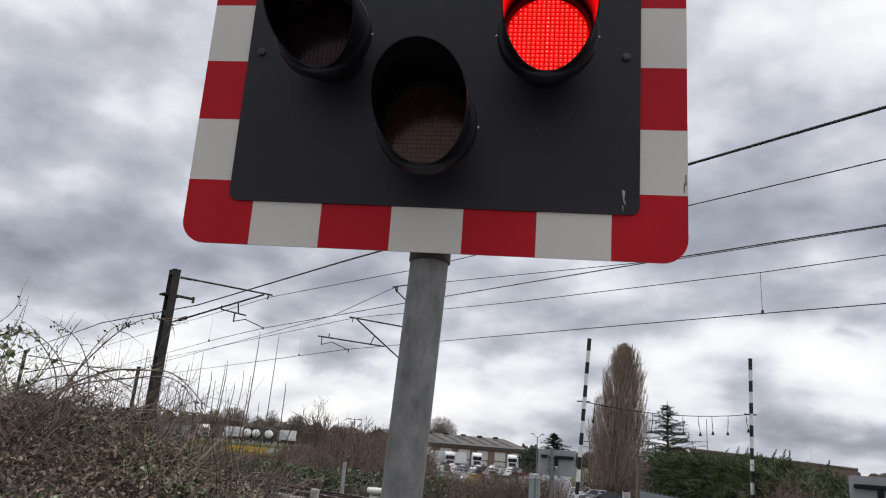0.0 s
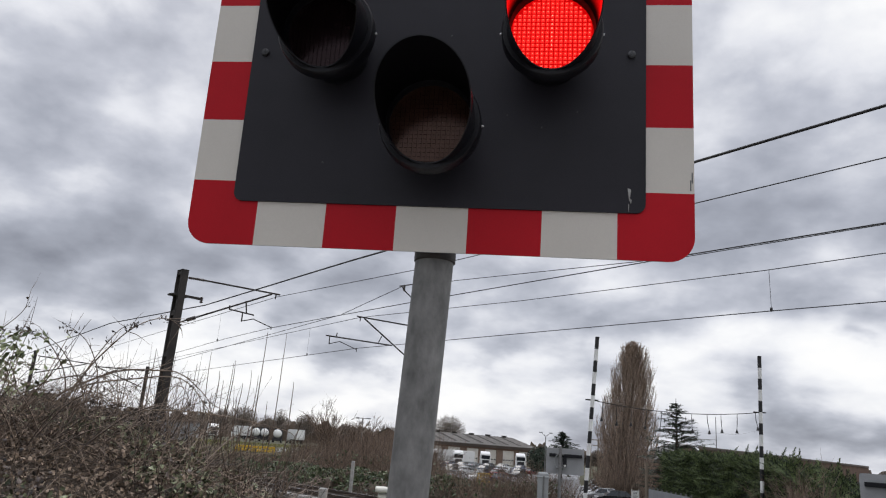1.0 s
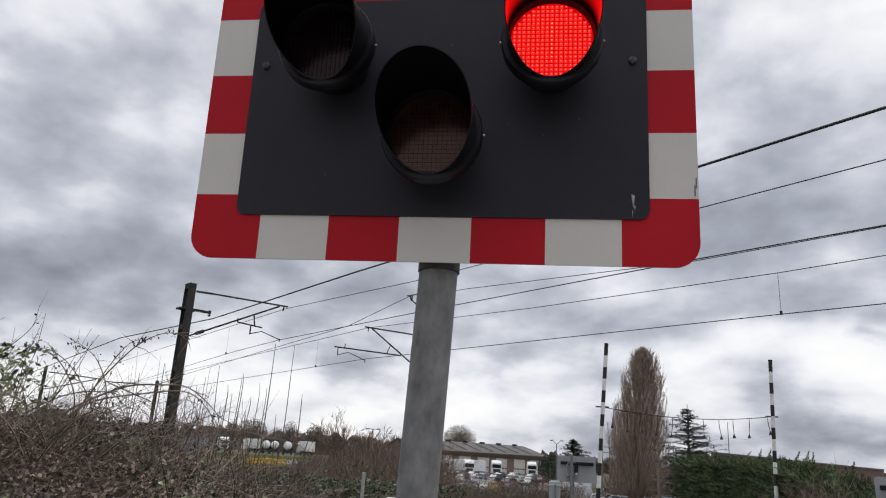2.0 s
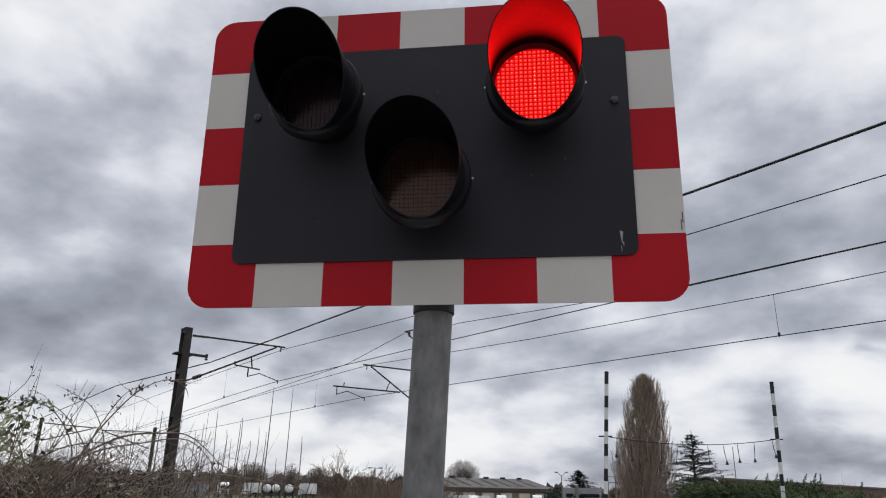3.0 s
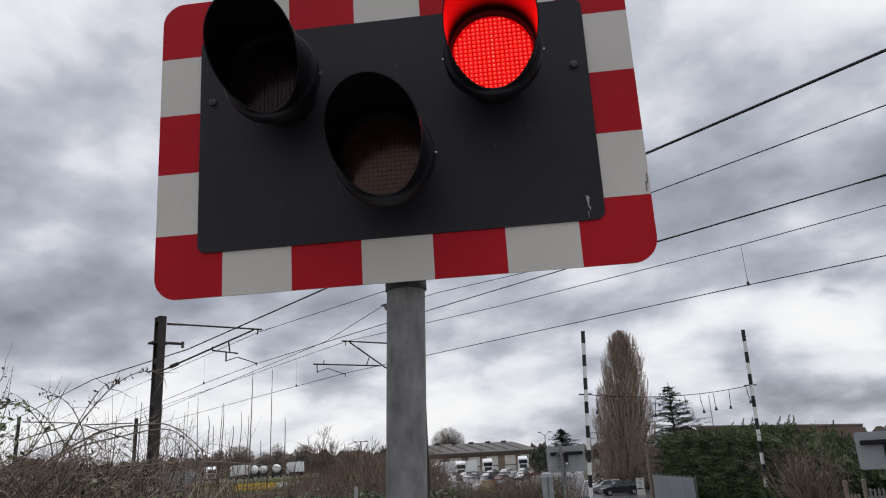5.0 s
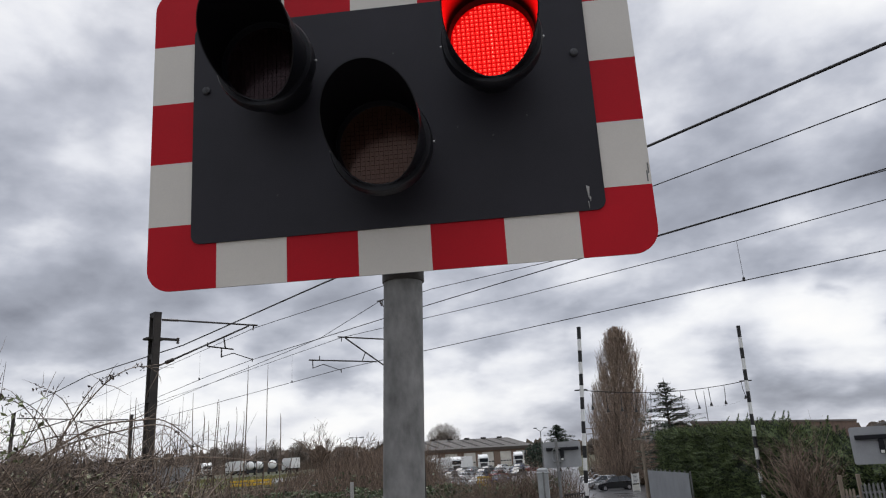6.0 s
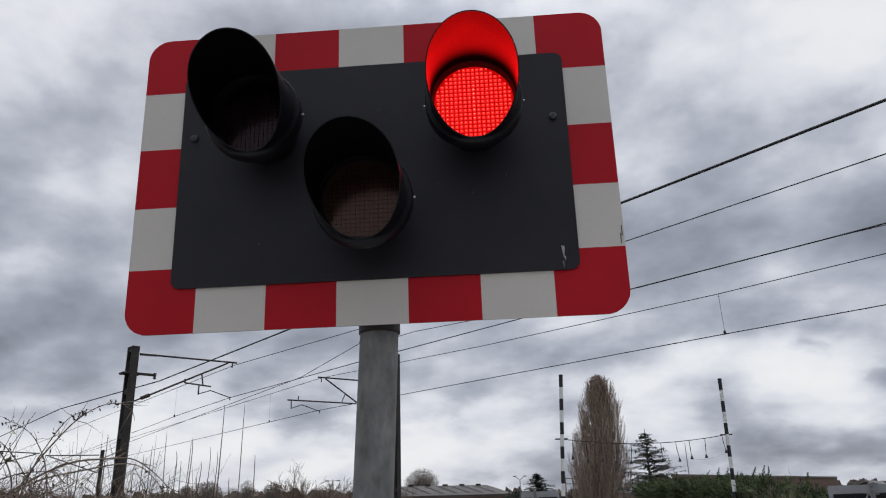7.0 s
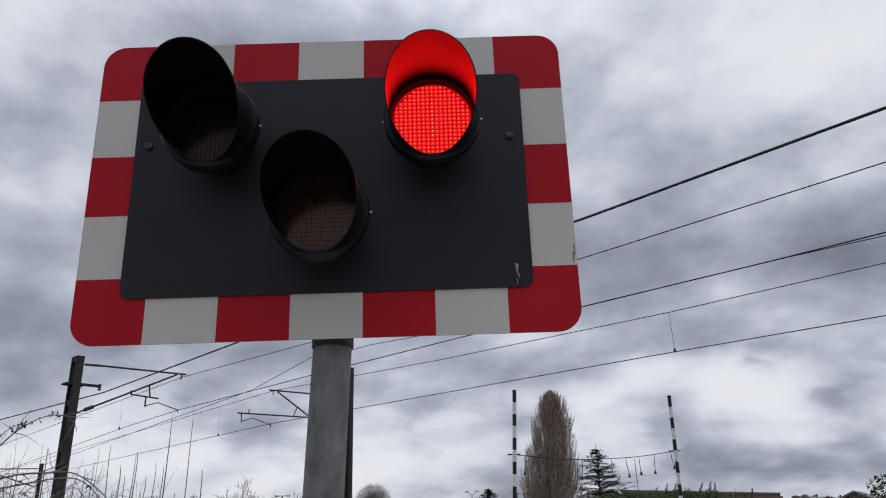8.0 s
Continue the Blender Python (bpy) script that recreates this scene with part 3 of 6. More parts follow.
for k in range(2600):
    s = rng.uniform(8, 36)
    lat = rng.uniform(8.6, 18.6)
    p = line_spot(s, lat, -0.44 + rng.uniform(0, 0.06))
    q = rng.uniform(0.02, 0.05)
    vs = [p + Vector(d) * q * rng.uniform(0.6, 1.2) for d in ((1, 0, 0), (0, 1, 0), (-1, 0, 0), (0, -1, 0), (0, 0, 1), (0, 0, -0.6))]
    stones.add(vs, [(0, 1, 4), (1, 2, 4), (2, 3, 4), (3, 0, 4), (1, 0, 5), (2, 1, 5), (3, 2, 5), (0, 3, 5)])
tagged(part("ballast_stones", stones, M["ballast"]), "loose ballast stones along the tracks", "ballast", kind="stuff")

# ---------------------------------------------------------------- the signal
TILT = 2.6
BW, BH, BZ = 1.30, 0.868, 2.03


def round_rect(x0, z0, x1, z1, r, n=7):
    pts = []
    for cx, cz, a0 in ((x1 - r, z0 + r, -90), (x1 - r, z1 - r, 0), (x0 + r, z1 - r, 90), (x0 + r, z0 + r, 180)):
        for k in range(n):
            a = radians(a0 + 90 * k / (n - 1))
            pts.append((cx + r * math.cos(a), cz + r * math.sin(a)))
    return pts


signal = thing("crossing_signal", "red and white bordered level crossing signal on a galvanised pole", "traffic signal", 0, 0.085, 0)
tip = Matrix.Translation((0, -0.085, BZ)) @ Matrix.Rotation(radians(TILT), 4, "X")
bb = MB()
bb.prism(round_rect(-BW / 2, 0, BW / 2, BH, 0.062, 9), 0.0, 0.004)
part("backing_board", bb, M["signback"], signal, "grey aluminium backing board", at=tip, fix=True)
# reflective border sheets, each laid on the board
IX, IZ0, IZ1 = 0.532, 0.118, 0.742
cols = [-BW / 2 + i * BW / 7 for i in range(8)]
lev = [i * BH / 5 for i in range(6)]
R0 = 0.062


def sheet(outline, colour):
    sb = MB()
    sb.prism(outline, -0.0016, -0.0001)
    part("red_sheet" if colour == "red" else "white_sheet", sb, M[colour], signal, at=tip, fix=True)


def corner_sheet(sx, top):
    """An L-shaped red corner with its rounded outer edge."""
    x0, x1 = (-BW / 2, cols[1])
    xi = -IX + 0.012
    arc = [(x0 + R0 - R0 * math.cos(radians(a)), R0 - R0 * math.sin(radians(a))) for a in range(0, 91, 10)]
    pts = [(x0, lev[1])] + arc + [(x1, 0), (x1, IZ0 + 0.012), (xi, IZ0 + 0.012), (xi, lev[1])]
    if top:
        pts = [(x, BH - z) for x, z in pts]
    if sx > 0:
        pts = [(-x, z) for x, z in pts]
    sheet(pts, "red")


for sx in (-1, 1):
    for top in (False, True):
        corner_sheet(sx, top)
    for i in range(1, 4):
        a, b = sorted((sx * BW / 2, sx * (IX - 0.012)))
        sheet([(a, lev[i]), (b, lev[i]), (b, lev[i + 1]), (a, lev[i + 1])], "white" if i % 2 else "red")
for i in range(1, 6):
    for z0, z1 in ((0, IZ0 + 0.012), (IZ1 - 0.012, BH)):
        sheet([(cols[i], z0), (cols[i + 1], z0), (cols[i + 1], z1), (cols[i], z1)], "white" if i % 2 else "red")
pb = MB()
pb.prism(round_rect(-IX, IZ0, IX, IZ1, 0.024, 7), -0.0065, -0.0018)
part("black_panel", pb, M["panel"], signal, "matt black sheet panel", at=tip, fix=True)
for sx in (-0.495, 0.495):
    sc = MB()
    sc.tube([(sx, -0.006, 0.546), (sx, -0.012, 0.546), (sx, -0.0135, 0.546)], [0.0105, 0.0105, 0.008], 14)
    sc.box((sx, -0.0138, 0.546), (0.003, 0.002, 0.016))
    part("panel_screw", sc, M["screw"], signal, at=tip, smooth=True, fix=True)
for q, (sx, sz, ln, wd) in enumerate(((0.492, 0.165, 0.036, 0.0042), (0.4955, 0.148, 0.016, 0.0025), (0.4905, 0.132, 0.022, 0.0014))):
    sf = MB()
    sf.add([(sx - wd, -0.0068, sz + ln / 2), (sx + wd, -0.0068, sz + ln / 2 - 0.004), (sx + wd * 0.3, -0.0068, sz - ln / 2), (sx - wd * 0.2, -0.0068, sz - ln / 2 + 0.006)], [(0, 3, 2, 1)])
    part("scuff", sf, M["scuff"], signal, "pale scrape in the black paint", at=tip)
for sx, sz in ((0.641, 0.195), (0.645, 0.215)):
    sf = MB()
    sf.box((sx, -0.0019, sz), (0.003, 0.0006, 0.028))
    part("scuff", sf, M["ink"], signal, "dark nick at the edge", at=tip)
for sx, sz in ((0.18, 0.372), (0.02, 0.60), (0.27, 0.34), (-0.30, 0.23), (0.36, 0.385)):
    part("rivet_mark", MB().box((sx, -0.0068, sz), (0.004, 0.0006, 0.005)), M["screw"], signal, at=tip)


def lens_face(mb, radius, y, pitch, mi_cell, mi_bar, mi_point=None, ribbed=False):
    """A disc with a grid of raised square prisms."""
    n = 40
    ring = [(radius * math.cos(2 * math.pi * k / n), y, radius * math.sin(2 * math.pi * k / n)) for k in range(n)]
    mb.add([(0, y, 0)] + ring, [(0, 1 + k, 1 + (k + 1) % n) for k in range(n)], mi_bar)
    c = int(radius / pitch) + 1
    for i in range(-c, c + 1):
        for j in range(-c, c + 1):
            x, z = i * pitch, j * pitch
            h = pitch * 0.37
            if math.hypot(x, z) > radius - pitch * 0.35:
                continue
            if math.hypot(abs(x) + h, abs(z) + h) > radius:
                h *= 0.62
            d = y - 0.0022
            e = h * 0.62
            if ribbed:
                e = h * 0.86
            hz, ez = (pitch * 0.5, pitch * 0.46) if ribbed else (h, e)
            mb.add([(x - h, y - 0.0003, z - hz), (x + h, y - 0.0003, z - hz), (x + h, y - 0.0003, z + hz), (x - h, y - 0.0003, z + hz),
                    (x - e, d, z - ez), (x + e, d, z - ez), (x + e, d, z + ez), (x - e, d, z + ez)],
                   [(4, 5, 6, 7), (0, 1, 5, 4), (1, 2, 6, 5), (2, 3, 7, 6), (3, 0, 4, 7)], mi_cell)
            if mi_point is not None:
                g = h * (0.34 if abs(x) < pitch * 0.6 and abs(z) < radius * 0.5 else 0.26)
                mb.add([(x - g, d - 0.0006, z - g), (x + g, d - 0.0006, z - g), (x + g, d - 0.0006, z + g), (x - g, d - 0.0006, z + g)], [(0, 1, 2, 3)], mi_point + (1 if abs(x) < pitch * 0.6 and abs(z) < radius * 0.5 else 0))


def lamp_unit(x, z, lens_mats, lens_label, lit=False):
    at = tip @ Matrix.Translation((x, 0, z))
    body = MB()
    body.tube([(0, -0.006, 0), (0, -0.09, 0), (0, -0.095, 0), (0, -0.10, 0)], [0.082, 0.082, 0.082, 0.080], 48)
    unit = part("lamp_housing", body, M["hood"], signal, "round black lamp housing", at=at, smooth=True, fix=True)
    # collar round the lens
    col = MB()
    prof = [(0.080, -0.098), (0.119, -0.112), (0.124, -0.117), (0.124, -0.148), (0.121, -0.153), (0.106, -0.153), (0.1035, -0.147), (0.101, -0.128)]
    n = 56
    pts = [(r * math.cos(2 * math.pi * k / n), y, r * math.sin(2 * math.pi * k / n)) for r, y in prof for k in range(n)]
    col.add(pts, [(i * n + k, i * n + (k + 1) % n, (i + 1) * n + (k + 1) % n, (i + 1) * n + k) for i in range(len(prof) - 1) for k in range(n)])
    part("collar", col, M["hood"], unit, smooth=True)
    # tunnel hood with its slanting mouth, long at the top
    hood = MB()
    n = 64
    inner, outer = [], []
    for k in range(n + 1):
        a = 2 * math.pi * k / n
        s = (1 + math.sin(a)) / 2
        ln = 0.012 + 0.207 * (s ** 0.95 + 0.09 * math.sin(math.pi * s))
        for i, t in enumerate((0, 0.25, 0.5, 0.75, 1)):
            y = -0.142 - ln * t
            flare = 1 + 0.01 * t
            inner.append((0.1070 * flare * math.cos(a), y, 0.1070 * flare * math.sin(a)))
            outer.append((0.1100 * flare * math.cos(a), y, 0.1100 * flare * math.sin(a)))
    o = len(inner)
    fs, fi = [], []
    for k in range(n):
        for i in range(4):
            a, b = k * 5 + i, (k + 1) * 5 + i
            fs.append((o + a, o + b, o + b + 1, o + a + 1))
            fi.append((b, a, a + 1, b + 1))
        fs.append((k * 5 + 4, (k + 1) * 5 + 4, o + (k + 1) * 5 + 4, o + k * 5 + 4))
    hood.add(inner + outer, fs + fi)
    hood.m = [0] * len(fs) + [1] * len(fi)
    part("hood", hood, [M["hood"], M["hood_in"]], unit, "black tunnel hood, open underneath", smooth=True)
    lens = MB()
    lens_face(lens, 0.1015, -0.132, 0.0114, 0, 1, 2 if lit else None, not lit)
    part("lens", lens, lens_mats, unit, lens_label, fix=False)
    for sx in (-0.1265, 0.1265):
        st = MB()
        st.tube([(sx * 0.98, -0.125, 0.0), (sx * 1.02, -0.125, 0.0)], 0.0028, 8)
        part("hood_screw", st, M["bright"], unit, "small bright screw")


lamp_unit(-0.285, 0.537, [M["lens_red"], M["lens_red"]], "unlit dark red lens")
lamp_unit(0.285, 0.537, [M["lit"], M["gap"], M["led"], M["hot"]], "red lens lit in a grid of points", True)
lamp_unit(0.0, 0.290, [M["lens_amber"], M["lens_amber"]], "unlit amber ribbed lens")

# added spot just in front of the lit lens, to flood its hood with red
glow = bpy.data.lights.new("signal_lamp", "SPOT")
glow.energy, glow.color, glow.spot_size, glow.spot_blend, glow.shadow_soft_size = 70.0, (1.0, 0.004, 0.004), radians(150), 0.75, 0.004
glow_ob = new("signal_lamp", glow)
glow_ob.matrix_basis = Matrix.Translation((0, 0.085, 0)) @ tip @ Matrix.Translation((0.285, -0.142, 0.530)) @ Matrix.Rotation(radians(-90), 4, "X")
pole = MB()
LEAN = 0.0363                      # the pole stands a little out of plumb


def lean_x(z):
    return 0.004 + LEAN * (z - BZ)


pole.tube([(lean_x(z), 0, z) for z in (-0.02, 1.2, 2.86)], 0.0505, 48)
part("pole", pole, M["galv"], signal, "mottled galvanised steel pole", smooth=True, fix=True)
for zc in (2.2, 2.68):
    for cy, cw, cd in ((-0.045, 0.14, 0.035), (0.045, 0.11, 0.03)):
        clamp = MB()
        clamp.box((lean_x(zc), cy, zc), (cw, cd, 0.05), 0.006)
        part("clamp_bracket", clamp, M["galv"], signal)
plate = MB()
plate.box((lean_x(0), 0, 0.012), (0.28, 0.28, 0.024), 0.004)
part("base_plate", plate, M["galv"], signal)
# dark ring added for the bracket and the board's shade on the pole
shade_ring = MB()
shade_ring.tube([(lean_x(2.05), 0, z) for z in (2.024, 2.026, 2.062, 2.065)], [0.052, 0.0545, 0.0545, 0.052], 40)
part("pole_shade_ring", shade_ring, M["mast"], signal, "dark ring for the bracket and the board's shade", smooth=True, fix=True)


def rear_signal(bearing, r, centre_z, turn, pole_dx, label):
    """The same signal seen from behind: plain grey back, black T-shaped cable duct."""
    p = spot(bearing, r)
    t = thing("crossing_signal", label, "traffic signal", p.x, p.y, p.z, turn, "signals beyond the railway")
    zc = centre_z - p.z
    b = MB()
    b.prism(round_rect(-0.65, zc - 0.434, 0.65, zc + 0.434, 0.06), -0.004, 0.004)
    part("backing_board", b, M["signback"], t, "plain grey back of the board", fix=True)
    fr = MB()
    fr.prism(round_rect(-0.64, zc - 0.424, 0.64, zc + 0.424, 0.055), 0.0045, 0.008)
    part("front_sheet", fr, M["red"], t, fix=True)
    d = MB()
    d.box((0.02, -0.055, zc + 0.19), (1.12, 0.10, 0.11), 0.012)
    part("cable_duct", d, M["hood"], t, "black cable duct across the back")
    d = MB()
    d.box((0.0, -0.055, zc - 0.03), (0.12, 0.10, 0.33), 0.012)
    part("lamp_back", d, M["hood"], t)
    d = MB()
    d.box((0.0, -0.107, zc - 0.15), (0.08, 0.008, 0.07), 0.003)
    part("label_plate", d, M["pale"], t, "small white plate")
    pm = MB()
    pm.tube([(pole_dx, -0.16, -0.1), (pole_dx, -0.16, zc + 0.46)], 0.055, 20)
    pm.tube([(pole_dx, -0.16, zc + 0.46), (pole_dx, -0.16, zc + 0.50)], [0.06, 0.03], 20)
    part("pole", pm, M["galv"], t, smooth=True, fix=True)
    for dz in (-0.25, 0.22):
        cl = MB()
        cl.box((pole_dx, -0.09, zc + dz), (0.26, 0.15, 0.05), 0.008)
        part("clamp_bracket", cl, M["galv"], t)
    loop = MB()
    loop.tube([(pole_dx - 0.02 + 0.17 * math.cos(a), -0.12, zc - 0.02 + 0.24 * math.sin(a)) for a in np.linspace(radians(70), radians(290), 14)], 0.016, 8)
    part("conduit", loop, M["boxgrey"], t, "looped grey cable conduit", smooth=True)
    return t


rear_signal(3.22, 26.3, 1.43, -3.2, -0.17, "grey back of a crossing signal on its pole")
sig = rear_signal(24.75, 20.5, 1.27, -30, 0.30, "grey back of a crossing signal with a red stop box")
rb = MB()
rb.box((0.34, -0.22, 1.27 - sig.location.z + 0.02), (0.14, 0.1, 0.10), 0.012)
part("red_box", rb, M["redp"], sig, "small red box on the pole")

# ---------------------------------------------------------------- overhead line
def lattice_mast(name, base, height, turn, label, w=0.34, depth=0.19):
    t = thing(name, label, "railway mast", base.x, base.y, base.z, turn, "overhead line masts")
    quarter = Matrix.Rotation(radians(90), 4, "Z")
    for sx in (-1, 1):
        ch = MB()
        x = sx * w / 2
        ch.box((x, 0, height / 2), (0.02, depth, height), 0.003)
        for sy in (-1, 1):
            ch.box((x - sx * 0.03, sy * depth / 2, height / 2), (0.05, 0.014, height), 0.003)
        part("channel", ch, M["mast"], t, "dark steel channel", at=quarter)
    z = 0.5
    bt = MB()
    bt.box((0, 0, 0), (w * 0.95, 0.012, 0.14), 0.002)
    plate_mesh = bt.mesh("batten_plate", M["mast"])
    while z < height:
        for sy in (-1, 1):
            part("batten_plate", plate_mesh, None, t, at=quarter @ Matrix.Translation((0, sy * (depth / 2 - 0.016), z)))
        z += 1.15
    cap_m = MB()
    cap_m.box((0, 0, height + 0.01), (w + 0.024, depth + 0.016, 0.016), 0.004)
    part("cap_plate", cap_m, M["mast"], t, at=quarter)
    ft = MB()
    ft.box((0, 0, -0.15), (0.7, 0.7, 0.5), 0.03)
    part("footing", ft, M["concrete"], t)
    return t


def insulator(mb, a, b, n=9, r=0.04, mi=0):
    a, b = Vector(a), Vector(b)
    pts, rad = [], []
    for k in range(n):
        for u, q in ((0.05, 0.45), (0.3, 1.0), (0.7, 1.0), (0.95, 0.45)):
            pts.append(a.lerp(b, (k + u) / n))
            rad.append(r * q)
    mb.tube(pts, rad, 10, mi)


def rods(t, lines, r=0.025, name="cantilever_tube", material="mast"):
    for a, b in lines:
        mb = MB()
        mb.tube([a, b], r, 8)
        part(name, mb, M[material], t, smooth=True)


TURN = math.degrees(math.atan2(OUT.y, OUT.x))
# mast before the near track; its local x points across the railway
mb_near = line_spot(19.6, 7.75, -0.45)
H1 = 5.86 + 0.45
mast1 = lattice_mast("overhead_line_mast", mb_near, H1, TURN, "dark steel overhead line mast with a cantilever arm")
Z = lambda z: z + 0.45
top_a, ins_a, top_b = (0.18, 0, Z(5.70)), (0.66, 0, Z(5.72)), (3.13, 0, Z(5.78))
rods(mast1, [(ins_a, top_b), ((0.57, 0, Z(4.62)), (2.84, 0, Z(5.74)))], 0.026)
for a, b in ((top_a, ins_a), ((0.34, 0, Z(4.51)), (0.57, 0, Z(4.62)))):
    ib = MB()
    insulator(ib, a, b, 8 if a is top_a else 6, 0.040 if a is top_a else 0.055)
    part("insulator", ib, M["insul"], mast1, smooth=True)
rods(mast1, [((0.16, 0, Z(4.42)), (0.36, 0, Z(4.52))), ((2.82, 0, Z(5.72)), (2.84, 0, Z(5.78))), ((3.00, 0, Z(5.76)), (2.98, 0, Z(5.62))),
             ((2.04, 0, Z(5.34)), (2.10, 0, Z(5.01))), ((1.54, 0, Z(5.15)), (1.55, 0, Z(5.04))), ((1.54, 0, Z(5.04)), (2.35, 0, Z(5.00))),
             ((1.98, 0, Z(5.01)), (1.98, 0, Z(4.74)))], 0.022, "registration_arm")
rods(mast1, [((1.98, 0, Z(4.76)), (2.35, 0, Z(4.885))), ((2.35, 0, Z(4.885)), (2.98, 0, Z(4.73))), ((2.98, 0, Z(4.76)), (2.98, 0, Z(4.66)))], 0.014, "steady_arm")
br = MB()
br.box((0.38, 0, Z(5.165)), (0.62, 0.06, 0.07), 0.008)
br.box((-0.02, 0, Z(5.14)), (0.5, 0.30, 0.05), 0.008)
part("feeder_bracket", br, M["mast"], mast1)
ib = MB()
insulator(ib, (0.66, 0, Z(5.24)), (0.66, 0, Z(5.05)), 3, 0.045)
part("insulator", ib, M["insul"], mast1, smooth=True)

# mast beyond the far track
mast2 = lattice_mast("overhead_line_mast", line_spot(21.6, 19.08, -0.7), 8.0, TURN + 180, "tall dark overhead line mast beyond the tracks", 0.26, 0.16)
Z2 = lambda z: z + 0.7
rods(mast2, [((0.16, 0, Z2(6.15)), (3.80, 0, Z2(6.045))), ((0.16, 0, Z2(4.30)), (3.46, 0, Z2(6.02))), ((0.1, 0, Z2(7.2)), (1.2, 0, Z2(7.21))), ((0.1, 0, Z2(7.85)), (1.2, 0, Z2(7.81)))], 0.028)
rods(mast2, [((2.05, 0, Z2(5.215)), (5.05, 0, Z2(5.135)))], 0.026, "registration_arm")
rods(mast2, [((4.90, 0, Z2(5.14)), (4.89, 0, Z2(4.84))), ((2.56, 0, Z2(5.52)), (2.62, 0, Z2(5.40))), ((2.62, 0, Z2(5.40)), (2.72, 0, Z2(5.19))), ((3.64, 0, Z2(6.05)), (3.65, 0, Z2(5.88))),
             ((4.62, 0, Z2(5.15)), (4.60, 0, Z2(5.30)))], 0.018, "hanger")
rods(mast2, [((4.89, 0, Z2(4.86)), (4.45, 0, Z2(5.01))), ((4.45, 0, Z2(5.01)), (3.68, 0, Z2(4.825))), ((3.68, 0, Z2(4.86)), (3.68, 0, Z2(4.74)))], 0.014, "steady_arm")
rods(mast2, [((1.92, 0, Z2(7.58)), (1.2, 0, Z2(7.81))), ((1.66, 0, Z2(7.66)), (1.66, 0, Z2(7.45))), ((1.66, 0, Z2(7.45)), (1.2, 0, Z2(7.21)))], 0.024, "feeder_bracket")
ib = MB()
insulator(ib, (1.78, 0, Z2(7.62)), (1.66, 0, Z2(7.42)), 3, 0.05)
part("insulator", ib, M["insul"], mast2, smooth=True)

for bearing, r, hgt, turn, sgn in ((-28.7, 53.5, 5.5, TURN + 180, 1), (-36.05, 54.0, 5.8, TURN, 1)):
    p = spot(bearing, r, -0.5)
    mf = lattice_mast("overhead_line_mast", p, hgt + 0.5, turn, "distant overhead line mast on the railway", 0.26, 0.15)
    rods(mf, [((0.2, 0, hgt + 0.2), (3.4, 0, hgt + 0.1)), ((0.2, 0, hgt - 0.9), (3.2, 0, hgt + 0.05))], 0.035)


def wire(name, pts, r, label, sag=0.0):
    mb = MB()
    path = []
    for i in range(len(pts) - 1):
        a, b = Vector(pts[i]), Vector(pts[i + 1])
        n = max(2, int((b - a).length / 3))
        for k in range(n):
            u = k / n
            q = a.lerp(b, u)
            q.z -= sag * 4 * u * (1 - u) * ((b - a).length / 50) ** 2
            path.append(q)
    path.append(Vector(pts[-1]))
    mb.tube(path, r, 6)
    return tagged(part(name, mb, M["wire"], smooth=True), label, "overhead wire", "overhead wires")


feeder = [line_spot(66, 12, 5.0), line_spot(26.7, 8.3, 5.0), line_spot(19.6, 8.55, 5.02), line_spot(11.5, 7.81, 5.0), line_spot(3.9, 7.31, 5.0), line_spot(-32, 5.6, 5.64)]
wire("feeder_cable", feeder, 0.016, "thick dark feeder cable along the railway")
cat_near = [line_spot(60, 15.0, 5.5), line_spot(19.7, 10.85, 5.72), line_spot(13.2, 10.96, 5.75), line_spot(5.6, 10.46, 5.75), line_spot(-32, 9.6, 6.53)]
wire("catenary_wire", cat_near, 0.009, "thin catenary wire above the near track")
con_near = [line_spot(62, 18.2, 4.9), line_spot(25.5, 12.1, 4.95), line_spot(21, 11.5, 4.95), line_spot(13.3, 11.0, 4.95), line_spot(5.8, 10.65, 4.95), line_spot(2.8, 10.6, 4.95), line_spot(-32, 9.8, 5.25)]
wire("contact_wire", con_near, 0.010, "contact wire above the near track")
cat_far = [line_spot(60, 19.5, 5.6), line_spot(21.7, 15.5, 6.05), line_spot(14, 15.9, 6.0), line_spot(6.8, 16.0, 6.0), line_spot(-32, 15.2, 6.4)]
wire("catenary_wire", cat_far, 0.010, "thin catenary wire above the far track")
con_far = [line_spot(60, 20.5, 4.95), line_spot(27.2, 16.4, 4.95), line_spot(22.2, 15.77, 4.95), line_spot(6.7, 15.55, 4.95), line_spot(-32, 15.3, 4.8)]
wire("contact_wire", con_far, 0.011, "contact wire above the far track")
wire("cross_feeder", [spot(-28.7, 53.5, 5.4), line_spot(24.2, 16.3, 6.5), line_spot(21.6, 17.3, 7.6)], 0.012, "feeder running down from the tall mast")
wire("cross_feeder", [line_spot(21.5, 17.85, 7.6), line_spot(18.7, 17.4, 7.5), line_spot(10.3, 18.8, 7.5), line_spot(4.9, 18.66, 7.5), line_spot(-30, 18, 6.75)], 0.012, "upper feeder between the tall masts")


def on_wire(pts, s):
    """The point of a wire at the way s along the railway."""
    o = Vector((STATION.x, STATION.y, 0))
    for a, b in zip(pts, pts[1:]):
        sa_, sb_ = (a - o).dot(ALONG), (b - o).dot(ALONG)
        if min(sa_, sb_) <= s <= max(sa_, sb_):
            return a.lerp(b, (s - sa_) / (sb_ - sa_))
    return pts[-1]


